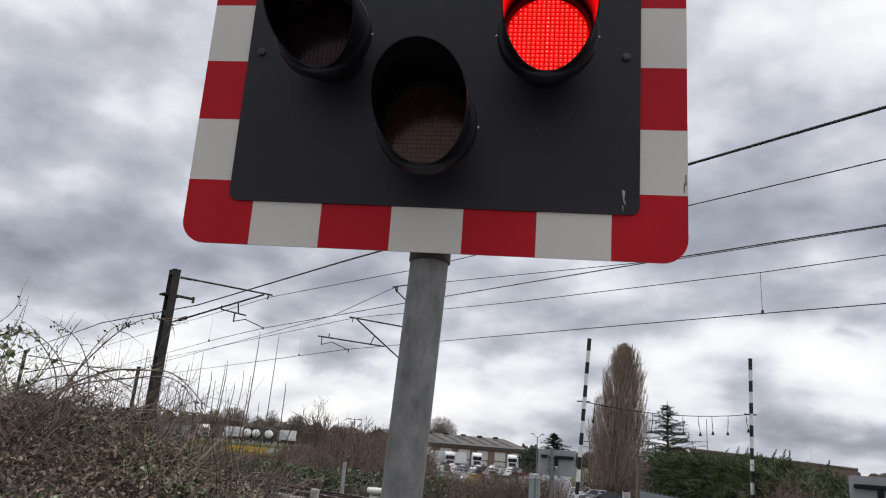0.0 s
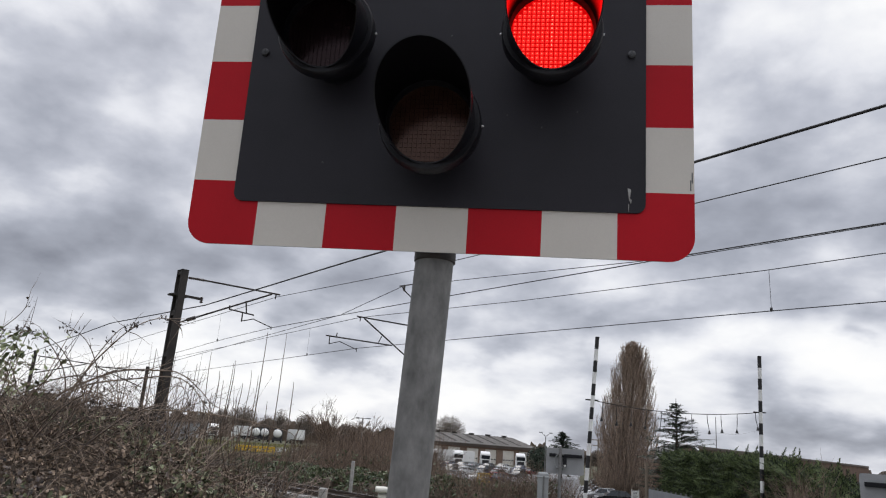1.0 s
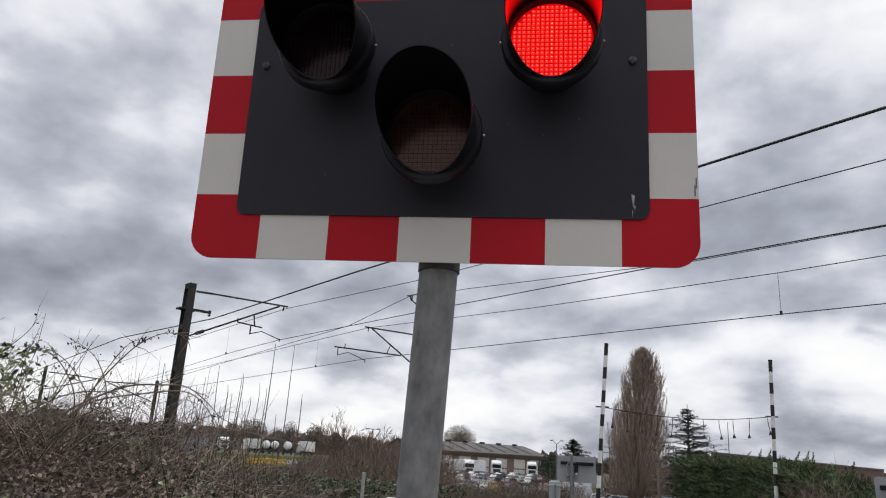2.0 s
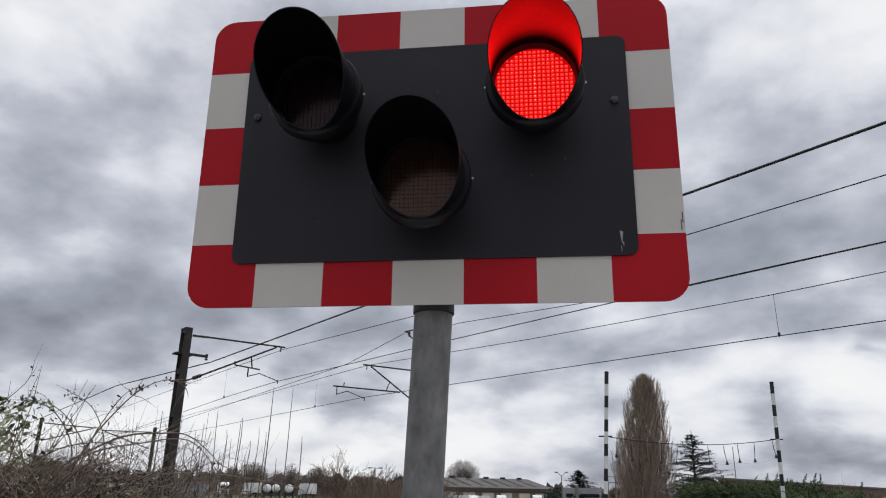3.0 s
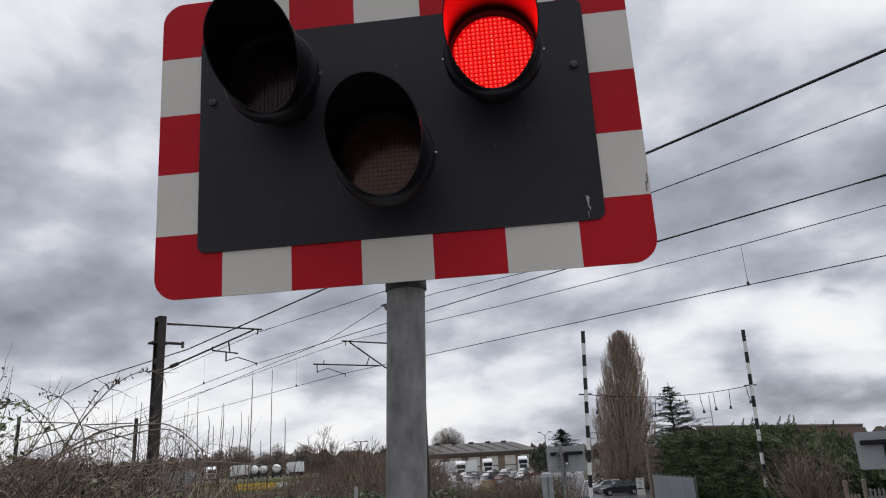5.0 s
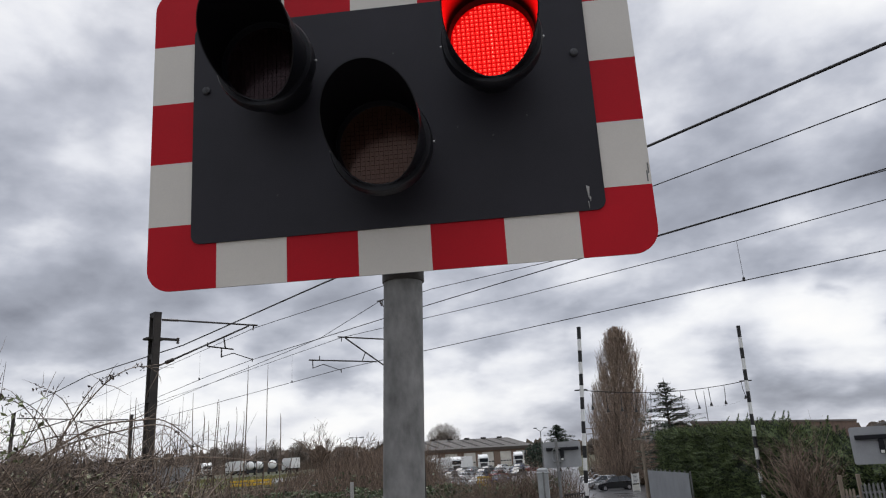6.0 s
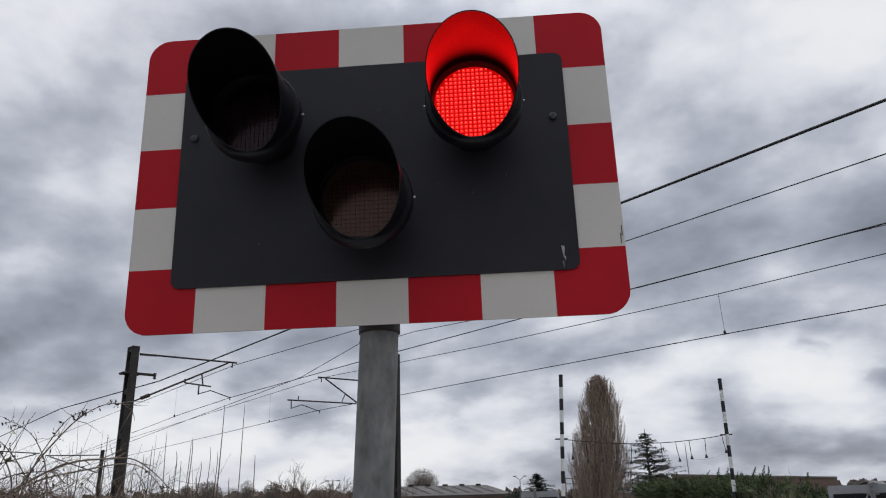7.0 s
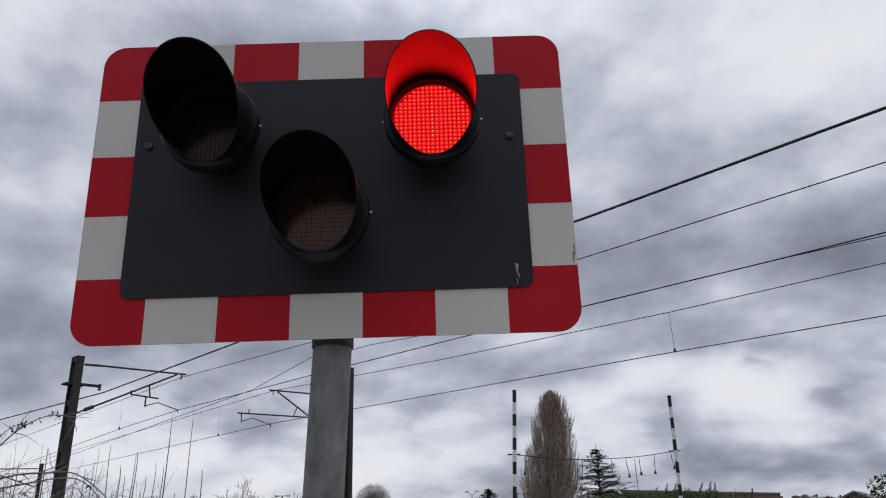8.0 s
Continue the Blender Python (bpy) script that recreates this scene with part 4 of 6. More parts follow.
for top, bottom, places in ((cat_near, con_near, (24.5, 1.0)), (cat_far, con_far, (25.8, 6.75, 0.0))):
    for s in places:
        a = on_wire(top, s)
        want = math.atan2(a.x - STATION.x, a.y - STATION.y)
        b = min((on_wire(bottom, s + k * 0.05) for k in range(-40, 41)), key=lambda q: abs(math.atan2(q.x - STATION.x, q.y - STATION.y) - want))
        mb = MB()
        mb.tube([a, b], 0.003 if s > 20 else 0.0055, 5)
        mb.box((b.x, b.y, b.z + 0.03), (0.05, 0.05, 0.09), 0.01)
        tagged(part("dropper", mb, M["wire"]), "thin dropper between catenary and contact wire", "overhead wire", "droppers")

# ---------------------------------------------------------------- load gauge over the road
def gauge_post(bearing, r, rise, bearing_low, label):
    top = spot(bearing, r, rise=rise)
    foot = spot(bearing_low, r)
    t = thing("gauge_post", label, "striped post", foot.x, foot.y, foot.z, 0, "load gauge posts")
    v = top - foot
    k, band = 0.0, 0.455 / v.length
    i = 0
    while k < 1.0:
        a, b = 1 - k, max(0.0, 1 - k - band)
        mb = MB()
        mb.tube([v * b, v * a], 0.078, 18)
        part("black_band" if i % 2 == 0 else "white_band", mb, M["post_b"] if i % 2 == 0 else M["post_w"], t, smooth=True, fix=True)
        k += band
        i += 1
    cp = MB()
    cp.tube([v, v * 1.004, v * 1.006], [0.086, 0.086, 0.05], 16)
    part("cap", cp, M["post_b"], t)
    return t, foot, v


g1, f1, v1 = gauge_post(5.5, 29.0, 9.11, 4.6, "black and white striped gauge post beside the road")
g2, f2, v2 = gauge_post(17.21, 33.0, 7.99, 16.9, "leaning black and white striped gauge post by the hedge")
ga = spot(5.15, 29.0, rise=4.35)
gb = spot(17.06, 33.0, rise=4.06)
rope = thing("gauge_wire", "sagging wire of hanging bells strung between striped posts", "bell wire", *ga)
rp = MB()
cu = []
for k in range(25):
    u = k / 24
    q = ga.lerp(gb, u)
    q.z -= 0.26 * 4 * u * (1 - u)
    cu.append(q - ga)
rp.tube(cu, 0.016, 6)
part("span_wire", rp, M["wire"], rope)
lo = MB()
lo.tube([c - Vector((0, 0, 0.78 + 0.04 * math.sin(i))) for i, c in enumerate(cu)], 0.0022, 4)
part("lower_cord", lo, M["wire"], rope)
rng = np.random.default_rng(3)
for u in (0.062, 0.139, 0.224, 0.312, 0.40, 0.49, 0.579, 0.672, 0.757, 0.858, 0.972):
    q = cu[0].lerp(cu[-1], u)
    q.z -= 0.26 * 4 * u * (1 - u)
    ln = 0.76 + rng.uniform(-0.05, 0.05)
    sw = rng.uniform(-0.08, 0.08)
    mb = MB()
    mb.tube([q, q + Vector((sw * 0.2, 0, -0.3)), q + Vector((sw, 0, -ln + 0.14))], [0.009, 0.016, 0.009], 6)
    e = q + Vector((sw, 0, -ln))
    mb.tube([e + Vector((0, 0, 0.16)), e + Vector((0, 0, 0.12)), e + Vector((0, 0, 0.02)), e], [0.015, 0.03, 0.06, 0.065], 10)
    part("hanging_bell", mb, M["wire"], rope, "dark bell on a short chain", smooth=True)
for pnt in (ga, gb):
    mb = MB()
    q = pnt - ga
    mb.box(q, (0.5, 0.05, 0.05), 0.008)
    part("wire_bracket", mb, M["mast"], rope)

# ---------------------------------------------------------------- plants
def rand_dirs(rng, n):
    v = rng.normal(size=(n, 3))
    return v / np.linalg.norm(v, axis=1, keepdims=True)


def leaf_cloud(mb, rng, centres, size, mi=0, droop=0.0, ratio=0.45):
    n = len(centres)
    a = rand_dirs(rng, n)
    a[:, 2] -= droop
    w = np.cross(a, rand_dirs(rng, n))
    w /= np.linalg.norm(w, axis=1, keepdims=True) + 1e-9
    s = rng.uniform(0.6, 1.3, (n, 1)) * size
    mb.leaves(centres, a * s * 0.5, w * s * ratio * 0.5, mi)


def bumpy(mb, centre, radii, rng, seg=18, rows_n=9, rough=0.25, mi=0):
    """A lumpy dome that stands on the ground."""
    off = rng.uniform(0, 50)
    pts = []
    for i in range(rows_n + 1):
        ph = (math.pi / 2) * i / rows_n
        for k in range(seg):
            th = 2 * math.pi * k / seg
            d = Vector((math.cos(th) * math.cos(ph), math.sin(th) * math.cos(ph), math.sin(ph)))
            f = 1 + rough * noise.noise((d.x * 2.2 + off, d.y * 2.2, d.z * 2.2)) + rough * 0.5 * noise.noise((d.x * 6 + off, d.y * 6, d.z * 6))
            pts.append((centre[0] + d.x * radii[0] * f, centre[1] + d.y * radii[1] * f, centre[2] + d.z * radii[2] * f))
    fs = [(i * seg + k, i * seg + (k + 1) % seg, (i + 1) * seg + (k + 1) % seg, (i + 1) * seg + k) for i in range(rows_n) for k in range(seg)]
    mb.add(pts, fs, mi)


def bent(rng, start, way, length, n=5, wander=0.15, pull=0.0):
    """A bending shoot; pull bows it towards the ground (or up, when negative)."""
    p, d = Vector(start), Vector(way).normalized()
    out = [p.copy()]
    for _ in range(n):
        d = (d + Vector(rng.normal(size=3)) * wander + Vector((0, 0, -pull))).normalized()
        p = p + d * (length / n)
        out.append(p.copy())
    return out


def taper(r, n):
    return [r * (1 - 0.8 * i / (n - 1)) for i in range(n)]


def branching(mb, rng, start, way, length, radius, depth, kids, spread, wander=0.12, pull=-0.02, sides=4, mi=0, least=0.0):
    radius = max(radius, least)
    path = bent(rng, start, way, length, 4, wander, pull)
    mb.tube(path, taper(radius, 5), sides, mi, cap=False)
    if depth == 0:
        return
    for k in range(kids):
        u = rng.uniform(0.3, 1.0)
        i = min(3, int(u * 4))
        p = path[i].lerp(path[i + 1], u * 4 - i)
        d = (path[i + 1] - path[i]).normalized()
        side = Vector(rng.normal(size=3))
        side = (side - d * side.dot(d)).normalized()
        branching(mb, rng, p, d + side * spread * rng.uniform(0.6, 1.3), length * rng.uniform(0.45, 0.7), radius * 0.5, depth - 1, kids, spread, wander, pull, 3, mi, least)


# bramble thicket on the bank before the railway
rng = np.random.default_rng(11)


def mound_rise(b):
    return float(np.interp(b, [-75, -45, -37, -35, -33, -31, -28.3, -26.7, -24.9, -22.5, -19, -17, -14], [-9.0, 0.2, -0.6, -0.3, -0.7, -0.6, -1.2, -1.7, -2.5, -3.8, -5.4, -7.0, -9.5]))


def mound_top(b, r):
    """Height of the thicket's top over bearing and distance."""
    crest = STATION.z + 7.0 * math.tan(radians(mound_rise(b)))
    f = min(1.0, max(0.0, (r - 3.6) / 3.0)) ** 0.7 * (1 - 0.55 * step(7.6, 10.5, r))
    lump = 0.10 * noise.noise((b * 0.35, r * 1.1, 3.0)) + 0.05 * noise.noise((b * 1.1, r * 3.1, 7.0))
    return max(-0.3, crest * f + lump * f)


core = MB()
bs = np.linspace(-75, -13, 90)
rs = np.linspace(3.4, 10.8, 36)
cv = []
for b in bs:
    for r in rs:
        p = spot(b, r, mound_top(b, r) - 0.14)
        cv.append(tuple(p))
core.add(cv, [(i * 36 + j, i * 36 + j + 1, (i + 1) * 36 + j + 1, (i + 1) * 36 + j) for i in range(89) for j in range(35)])
tagged(part("thicket_bed", core, M["core"], smooth=True, fix=True), "brown bed of bramble litter, coloured darker for its inner shade", "undergrowth", kind="stuff")


def mound_points(n, lo=-0.16, hi=0.10, b0=-70, b1=-14, r0=3.8, r1=9.5):
    b, r = rng.uniform(b0, b1, n), rng.uniform(r0, r1, n)
    return np.array([tuple(spot(x, y, mound_top(x, y) + rng.uniform(lo, hi))) for x, y in zip(b, r)])


dead = MB()
leaf_cloud(dead, rng, mound_points(26000, -0.16, 0.10, -46), 0.036, 0, 0.1, 0.7)
leaf_cloud(dead, rng, mound_points(2500, -0.2, 0.1, -75, -46), 0.075, 0, 0.1, 0.7)
tagged(part("withered_leaves", dead, M["leaf_b"]), "withered brown bramble leaves over the thicket", "leaves", kind="stuff")
green = MB()
gp = mound_points(14000, -0.10, 0.12, -46)
keep = [noise.noise((p[0] * 1.1, p[1] * 1.1, 4.0)) + 0.25 * (1.2 - p[2]) > -0.02 for p in gp]
leaf_cloud(green, rng, gp[np.array(keep)], 0.052, 0, 0.0, 0.75)
tagged(part("bramble_leaves", green, M["leaf_g"]), "dull green bramble leaves in patches", "leaves", kind="stuff")
dusk = MB()
gp = mound_points(12000, -0.06, 0.24, -44)
keep = [noise.noise((p[0] * 1.3, p[1] * 1.3, 9.0)) > 0.18 for p in gp]
leaf_cloud(dusk, rng, gp[np.array(keep)], 0.040, 0, 0.2, 0.7)
tagged(part("dark_leaves", dusk, M["leaf_d"]), "dark purplish bramble leaves in patches", "leaves", kind="stuff")
tangle = MB()
for k in range(7500):
    b, r = rng.uniform(-50, -15), rng.uniform(4.2, 9.2)
    if r < 6.0 and k % 3:
        continue
    p = spot(b, r, mound_top(b, r) - 0.10)
    d = Vector((rng.normal(), rng.normal(), rng.uniform(0.1, 1.1)))
    tangle.tube(bent(rng, p, d, rng.uniform(0.25, 1.1), 4, 0.25, 0.16), taper(rng.uniform(0.0025, 0.006), 5), 3, 0, False)
tagged(part("dead_stems", tangle, M["cane"]), "tangled dead bramble stems", "stems", kind="stuff")


def cane_thing(points, r, label, leaves=0, name="bramble_cane", material="cane", twigs=0):
    """One arching shoot through places given by bearing, rise and distance."""
    ctrl = [spot(b, d, rise=e) for b, e, d in points]
    path = []
    r *= 0.78
    n = len(ctrl)
    for i in range(n - 1):
        p0, p1, p2, p3 = ctrl[max(0, i - 1)], ctrl[i], ctrl[i + 1], ctrl[min(n - 1, i + 2)]
        for k in range(5):
            u = k / 5
            path.append(0.5 * ((2 * p1) + (p2 - p0) * u + (2 * p0 - 5 * p1 + 4 * p2 - p3) * u * u + (3 * p1 - p0 - 3 * p2 + p3) * u ** 3))
    path.append(ctrl[-1])
    base = path[0]
    t = thing(name, label, "bramble" if name == "bramble_cane" else "stalk", base.x, base.y, base.z, 0, "bramble canes" if name == "bramble_cane" else "dry stalks")
    mb = MB()
    loc = [p - base for p in path]
    mb.tube(loc, taper(r, len(loc)), 5, 0, False)
    part("stem", mb, M[material], t, smooth=True)
    for k in range(twigs):
        i = rng.integers(len(loc) // 3, len(loc) - 1)
        d = (loc[i + 1] - loc[i]).normalized() + Vector(rng.normal(size=3)) * 0.7
        part("side_twig", MB().tube(bent(rng, loc[i], d, rng.uniform(0.08, 0.3), 3, 0.2, 0.05), taper(r * 0.45, 4), 3, 0, False), M[material], t)
    if leaves:
        lb = MB()
        cs = []
        for k in range(leaves):
            i = rng.integers(len(loc) // 3, len(loc))
            q = loc[i] + Vector(rng.normal(size=3)) * 0.02
            cs += [tuple(q + Vector(rng.normal(size=3)) * 0.018) for _ in range(3)]
        leaf_cloud(lb, rng, np.array(cs), 0.029, 0, 0.5, 0.6)
        part("leaves", lb, M["leaf_d"], t, "few curled dark leaves")
    return t


R7 = 6.8
cane_thing([(-40, -3, R7), (-36.6, -0.45, R7), (-33.4, 1.98, R7), (-30.7, 3.43, R7), (-28.3, 3.75, R7 - 0.2), (-26.4, 3.67, R7 - 0.3), (-24.4, 2.19, R7 - 0.4), (-23.9, 1.2, R7 - 0.4)], 0.016, "long arching bramble cane over the thicket", 3, twigs=10)
cane_thing([(-35.5, -0.5, R7), (-33.0, 2.02, R7), (-29.6, 3.0, R7), (-26.35, 3.34, R7), (-24.3, 1.53, R7), (-24.0, 0.8, R7)], 0.012, "thin arching bramble cane", 3, twigs=8)
cane_thing([(-35, -2.5, R7), (-34.1, 0.05, R7), (-32.8, 3.09, R7), (-31.45, 5.19, R7), (-30.3, 6.55, R7), (-29.0, 7.39, R7), (-27.8, 7.55, R7), (-26.9, 7.0, R7)], 0.012, "tall bramble shoot bending over at its tip", 9, twigs=9)
cane_thing([(-34.6, -2, R7), (-33.4, 1.0, R7), (-32.6, 3.6, R7), (-31.3, 6.1, R7), (-30.5, 6.8, R7), (-29.9, 7.0, R7)], 0.009, "slender bramble shoot with dark leaves", 12, twigs=6)
cane_thing([(-31.6, 1.0, R7), (-32.0, 3.2, R7), (-32.5, 4.41, R7), (-33.2, 5.4, R7), (-34.3, 6.11, R7), (-34.9, 6.0, R7)], 0.008, "hooked bramble shoot with hanging leaves", 9, twigs=5)
cane_thing([(-33.7, 0.5, R7), (-34.0, 2.75, R7), (-35.25, 4.7, R7), (-36.7, 5.45, R7), (-38, 5.2, R7)], 0.009, "bowed bramble shoot with withered leaves", 14, twigs=6)
cane_thing([(-32.4, 0.2, R7), (-32.8, 2.04, R7), (-34.4, 4.38, R7), (-36.0, 5.45, R7), (-37.4, 5.4, R7)], 0.009, "bowed bramble shoot with withered leaves", 14, twigs=6)
cane_thing([(-31.5, -0.3, R7), (-28.8, 0.82, R7), (-25.1, 1.03, R7), (-21.6, 0.77, R7), (-18.4, 0.24, R7), (-17.5, -0.2, R7)], 0.012, "low arching bramble cane across the bank", 2, twigs=8)
cane_thing([(-38.5, -1, R7), (-36.5, 1.2, R7), (-34.2, 2.6, R7), (-31.5, 2.9, R7), (-29.5, 2.0, R7)], 0.011, "arching bramble cane over the bank", 4, twigs=8)
cane_thing([(-41, 1, R7), (-39, 4.6, R7), (-37.5, 6.6, R7), (-37.2, 7.7, R7)], 0.008, "upright thin bramble shoot in the thicket", 2, twigs=3)
cane_thing([(-38.6, 2.5, R7), (-37.4, 5.0, R7), (-36.9, 6.3, R7)], 0.006, "upright thin bramble shoot in the thicket", 2, twigs=2)
for k in range(64):
    b = rng.uniform(-50, -25)
    e = mound_rise(b) + 0.5
    w = rng.choice((-1, 1)) * rng.uniform(1.2, 4.5)
    h = rng.uniform(0.8, 3.6)
    d = rng.uniform(5.6, 7.8)
    cane_thing([(b, e - 2.2, d), (b + w * 0.25, e + h * 0.5, d), (b + w * 0.6, e + h, d), (b + w, e + h * rng.uniform(0.5, 1.1), d)], rng.uniform(0.004, 0.009), "thin dead bramble shoot", int(rng.integers(0, 3)), twigs=7)
for k in range(34):                       # heavier old canes lying over the heap
    b = rng.uniform(-43, -29)
    w = rng.uniform(3.0, 8.0) * (1 if k % 3 else -1)
    d = rng.uniform(5.4, 7.2)
    h = rng.uniform(0.3, 2.0)
    e = mound_rise(b) - rng.uniform(0.6, 2.4)
    cane_thing([(b, e, d), (b + w * 0.3, e + 1.0 + h * 0.6, d - 0.1), (b + w * 0.65, e + 1.3 + h, d - 0.1), (b + w, e + 0.6 + h * rng.uniform(0.2, 1.0), d)],
               rng.uniform(0.005, 0.010), "heavy old bramble cane lying over the thicket", 0, twigs=9)
# dry stalks standing on the bank
STALKS = [(-20.57, 7.55, -20.8), (-19.1, 7.58, -19.7), (-18.13, 3.89, -18.4), (-20.83, 4.17, -21.2), (-21.39, 4.51, -21.6), (-21.92, 3.47, -22.4), (-22.67, 5.11, -22.8), (-22.75, 4.9, -23.0),
          (-23.31, 3.54, -23.0), (-23.71, 4.22, -24.3), (-24.49, 5.59, -24.6), (-25.37, 4.6, -25.3), (-25.89, 3.99, -26.3), (-26.95, 5.17, -27.3), (-28.39, 5.34, -28.3), (-29.98, 4.48, -29.8), (-26.5, 3.1, -26.9),
          (-24.0, 2.6, -24.1), (-22.2, 2.4, -21.9), (-19.9, 2.3, -20.2), (-17.3, 1.2, -17.9), (-16.6, -0.4, -17.6)]
for i, (b, e, b0) in enumerate(STALKS):
    d = 8.2 + 0.5 * math.sin(i * 2.1)
    low = -6.0
    mid_b = (b + b0) / 2 + rng.normal() * 0.18
    cane_thing([(b0, low, d), (b0 + rng.normal() * 0.06, low * 0.45, d), (mid_b, (e + low) * 0.45, d), (b + rng.normal() * 0.05, e * 0.72, d), (b, e, d)], rng.uniform(0.011, 0.015), "tall dry bare stalk on the bank", 0, "dry_stalk", "stalk", twigs=0)
# thinner dead grass and shoots round the stalks' feet
shoots = MB()
for k in range(120):
    b, d = rng.uniform(-28, -18.3), rng.uniform(6.5, 10)
    p = spot(b, d, mound_top(b, d) - 0.15)
    shoots.tube(bent(rng, p, (rng.normal() * 0.25, rng.normal() * 0.25, 1), rng.uniform(0.3, 1.15), 4, 0.1, 0.02), taper(rng.uniform(0.004, 0.007), 5), 3, 0, False)
tagged(part("dead_shoots", shoots, M["stalk"]), "pale dead shoots on the bank", "stems", kind="stuff")
# evergreen shrub at the thicket's end
shrub = thing("evergreen_shrub", "small evergreen shrub growing out of the brambles", "shrub", *spot(-39.0, 6.6, 0.78))
sb = MB()
for k in range(40):
    sb.tube(bent(rng, (0, 0, 0.2), (rng.normal() * 0.5, rng.normal() * 0.5, 1), rng.uniform(1.0, 1.75), 5, 0.12), taper(0.009, 6), 3, 0, False)
part("framework", sb, M["twig"], shrub)
sl = MB()
leaf_cloud(sl, rng, np.column_stack([rng.normal(0, 0.20, 420), rng.normal(0, 0.20, 420), rng.uniform(0.95, 1.45, 420)]), 0.075, 0, 0.0, 0.45)
part("foliage", sl, M["leaf_y"], shrub, "pale green leaves")

# scrub and ivy beyond the tracks
scrub_bed, scrub_tw, scrub_ivy = MB(), MB(), MB()


def scrub_clump(b, r, h, w, twigs, leaves, tw_len=1.0):
    p = spot(b, r)
    bumpy(scrub_bed, (p.x, p.y, p.z - 0.1), (w * 0.85, w * 0.85, h * (0.72 if leaves > 100 else 0.62 if b < -29 else 0.5)), rng, 14, 6, 0.3)
    for k in range(twigs):
        a, q = rng.uniform(0, 6.28), math.sqrt(rng.uniform(0, 1)) * w
        base = Vector((p.x + q * math.cos(a), p.y + q * math.sin(a), p.z + h * 0.25 * rng.uniform(0, 1)))
        path = bent(rng, base, (rng.normal() * 0.35, rng.normal() * 0.35, 1), h * rng.uniform(0.45, 0.95) * tw_len, 3, 0.2, 0.02)
        rr = max(0.006, r * 0.00022) * rng.uniform(0.7, 1.4)
        scrub_tw.tube(path, [rr, rr * 0.8, rr * 0.6, rr * 0.3], 3, 0, False)
        if k % 2 == 0:
            scrub_tw.tube(bent(rng, path[1], (rng.normal(), rng.normal(), 0.8), h * 0.3, 2, 0.2), [rr * 0.6, rr * 0.5, rr * 0.3], 3, 0, False)
    if leaves:
        a, q = rng.uniform(0, 6.28, leaves), np.sqrt(rng.uniform(0, 1, leaves)) * w
        zz = p.z + h * 0.76 * np.sqrt(np.maximum(0, 1 - (q / (w * 1.05)) ** 2)) + rng.uniform(-0.12, 0.12, leaves)
        leaf_cloud(scrub_ivy, rng, np.column_stack([p.x + q * np.cos(a), p.y + q * np.sin(a), zz]), 0.05 + r * 0.0032, 0, 0, 0.8)


def top_h(b, r, rise):
    p = spot(b, r)
    return max(0.35, STATION.z + r * math.tan(radians(rise)) - p.z)


for b in np.arange(-27, -7.0, 1.15):       # low ivy-covered scrub by the far track
    r = 19.2 / max(0.35, math.cos(radians(41 - b))) + rng.uniform(0.5, 3)
    scrub_clump(b + rng.normal() * 0.3, r, top_h(b, r, -1.7 + rng.normal() * 0.25), 1.5, 110, 520)
for b in np.arange(-22, -7.5, 1.0):       # brown thicket behind
    r = rng.uniform(44, 56)
    rise = float(np.interp(b, [-22, -18, -15.5, -13, -11, -8], [-1.2, -0.9, -0.35, 0.05, 0.25, 0.15]))
    scrub_clump(b + rng.normal() * 0.3, r, top_h(b, r, rise + rng.normal() * 0.15), 2.1, 420, 40)
for b in np.arange(-16.5, -7.6, 0.55):
    r = rng.uniform(66, 84)
    scrub_clump(b, r, top_h(b, r, float(np.interp(b, [-16.5, -13.5, -11, -9], [-0.1, 0.5, 1.1, 1.35])) + rng.normal() * 0.12), 1.9, 400, 0)
for b in np.arange(-8, 2.4, 0.6):         # bare brush between the tracks and the depot yard
    r = rng.uniform(29, 36)
    scrub_clump(b, r, top_h(b, r, float(np.interp(b, [-8, -5, -3, 0, 2.4], [-1.45, -1.4, -1.6, -1.15, -1.0])) + rng.normal() * 0.15), 1.25, 300 if b > -3.5 else 190, 260 if b < -4 else 60, tw_len=1.1)
for b, rise, w in ((-35.1, 2.2, 1.15), (-33.2, 1.8, 1.2), (-37.4, 0.5, 1.2), (-31.2, 1.3, 1.2), (-29.2, 0.9, 1.2)):     # brown bushes behind the thicket
    scrub_clump(b, 27, (top_h(b, 27, rise) + 0.1) / 0.72, w * 1.2, 520, 0, tw_len=0.68)
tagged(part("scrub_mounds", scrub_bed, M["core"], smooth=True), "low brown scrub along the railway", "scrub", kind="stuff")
tagged(part("scrub_twigs", scrub_tw, M["twig"]), "bare brown twigs of winter scrub", "scrub", kind="stuff")
tagged(part("scrub_ivy", scrub_ivy, M["ivy"]), "ivy and bramble leaves covering the scrub", "ivy", kind="stuff")


verge = MB()
gc, ga_, gw = [], [], []
for k in range(5200):
    p = spot(rng.uniform(-25, -16.2), rng.uniform(58, 150))
    d = Vector((rng.normal() * 0.3, rng.normal() * 0.3, 1)).normalized()
    gc.append(tuple(p + Vector((0, 0, 0.12)))), ga_.append(tuple(d * rng.uniform(0.12, 0.4))), gw.append(tuple(Vector((rng.normal(), rng.normal(), 0)).normalized() * 0.05))
verge.leaves(gc, ga_, gw)
tagged(part("verge_grass", verge, M["grass"]), "yellow-green rough grass before the lorry park", "grass", kind="stuff")


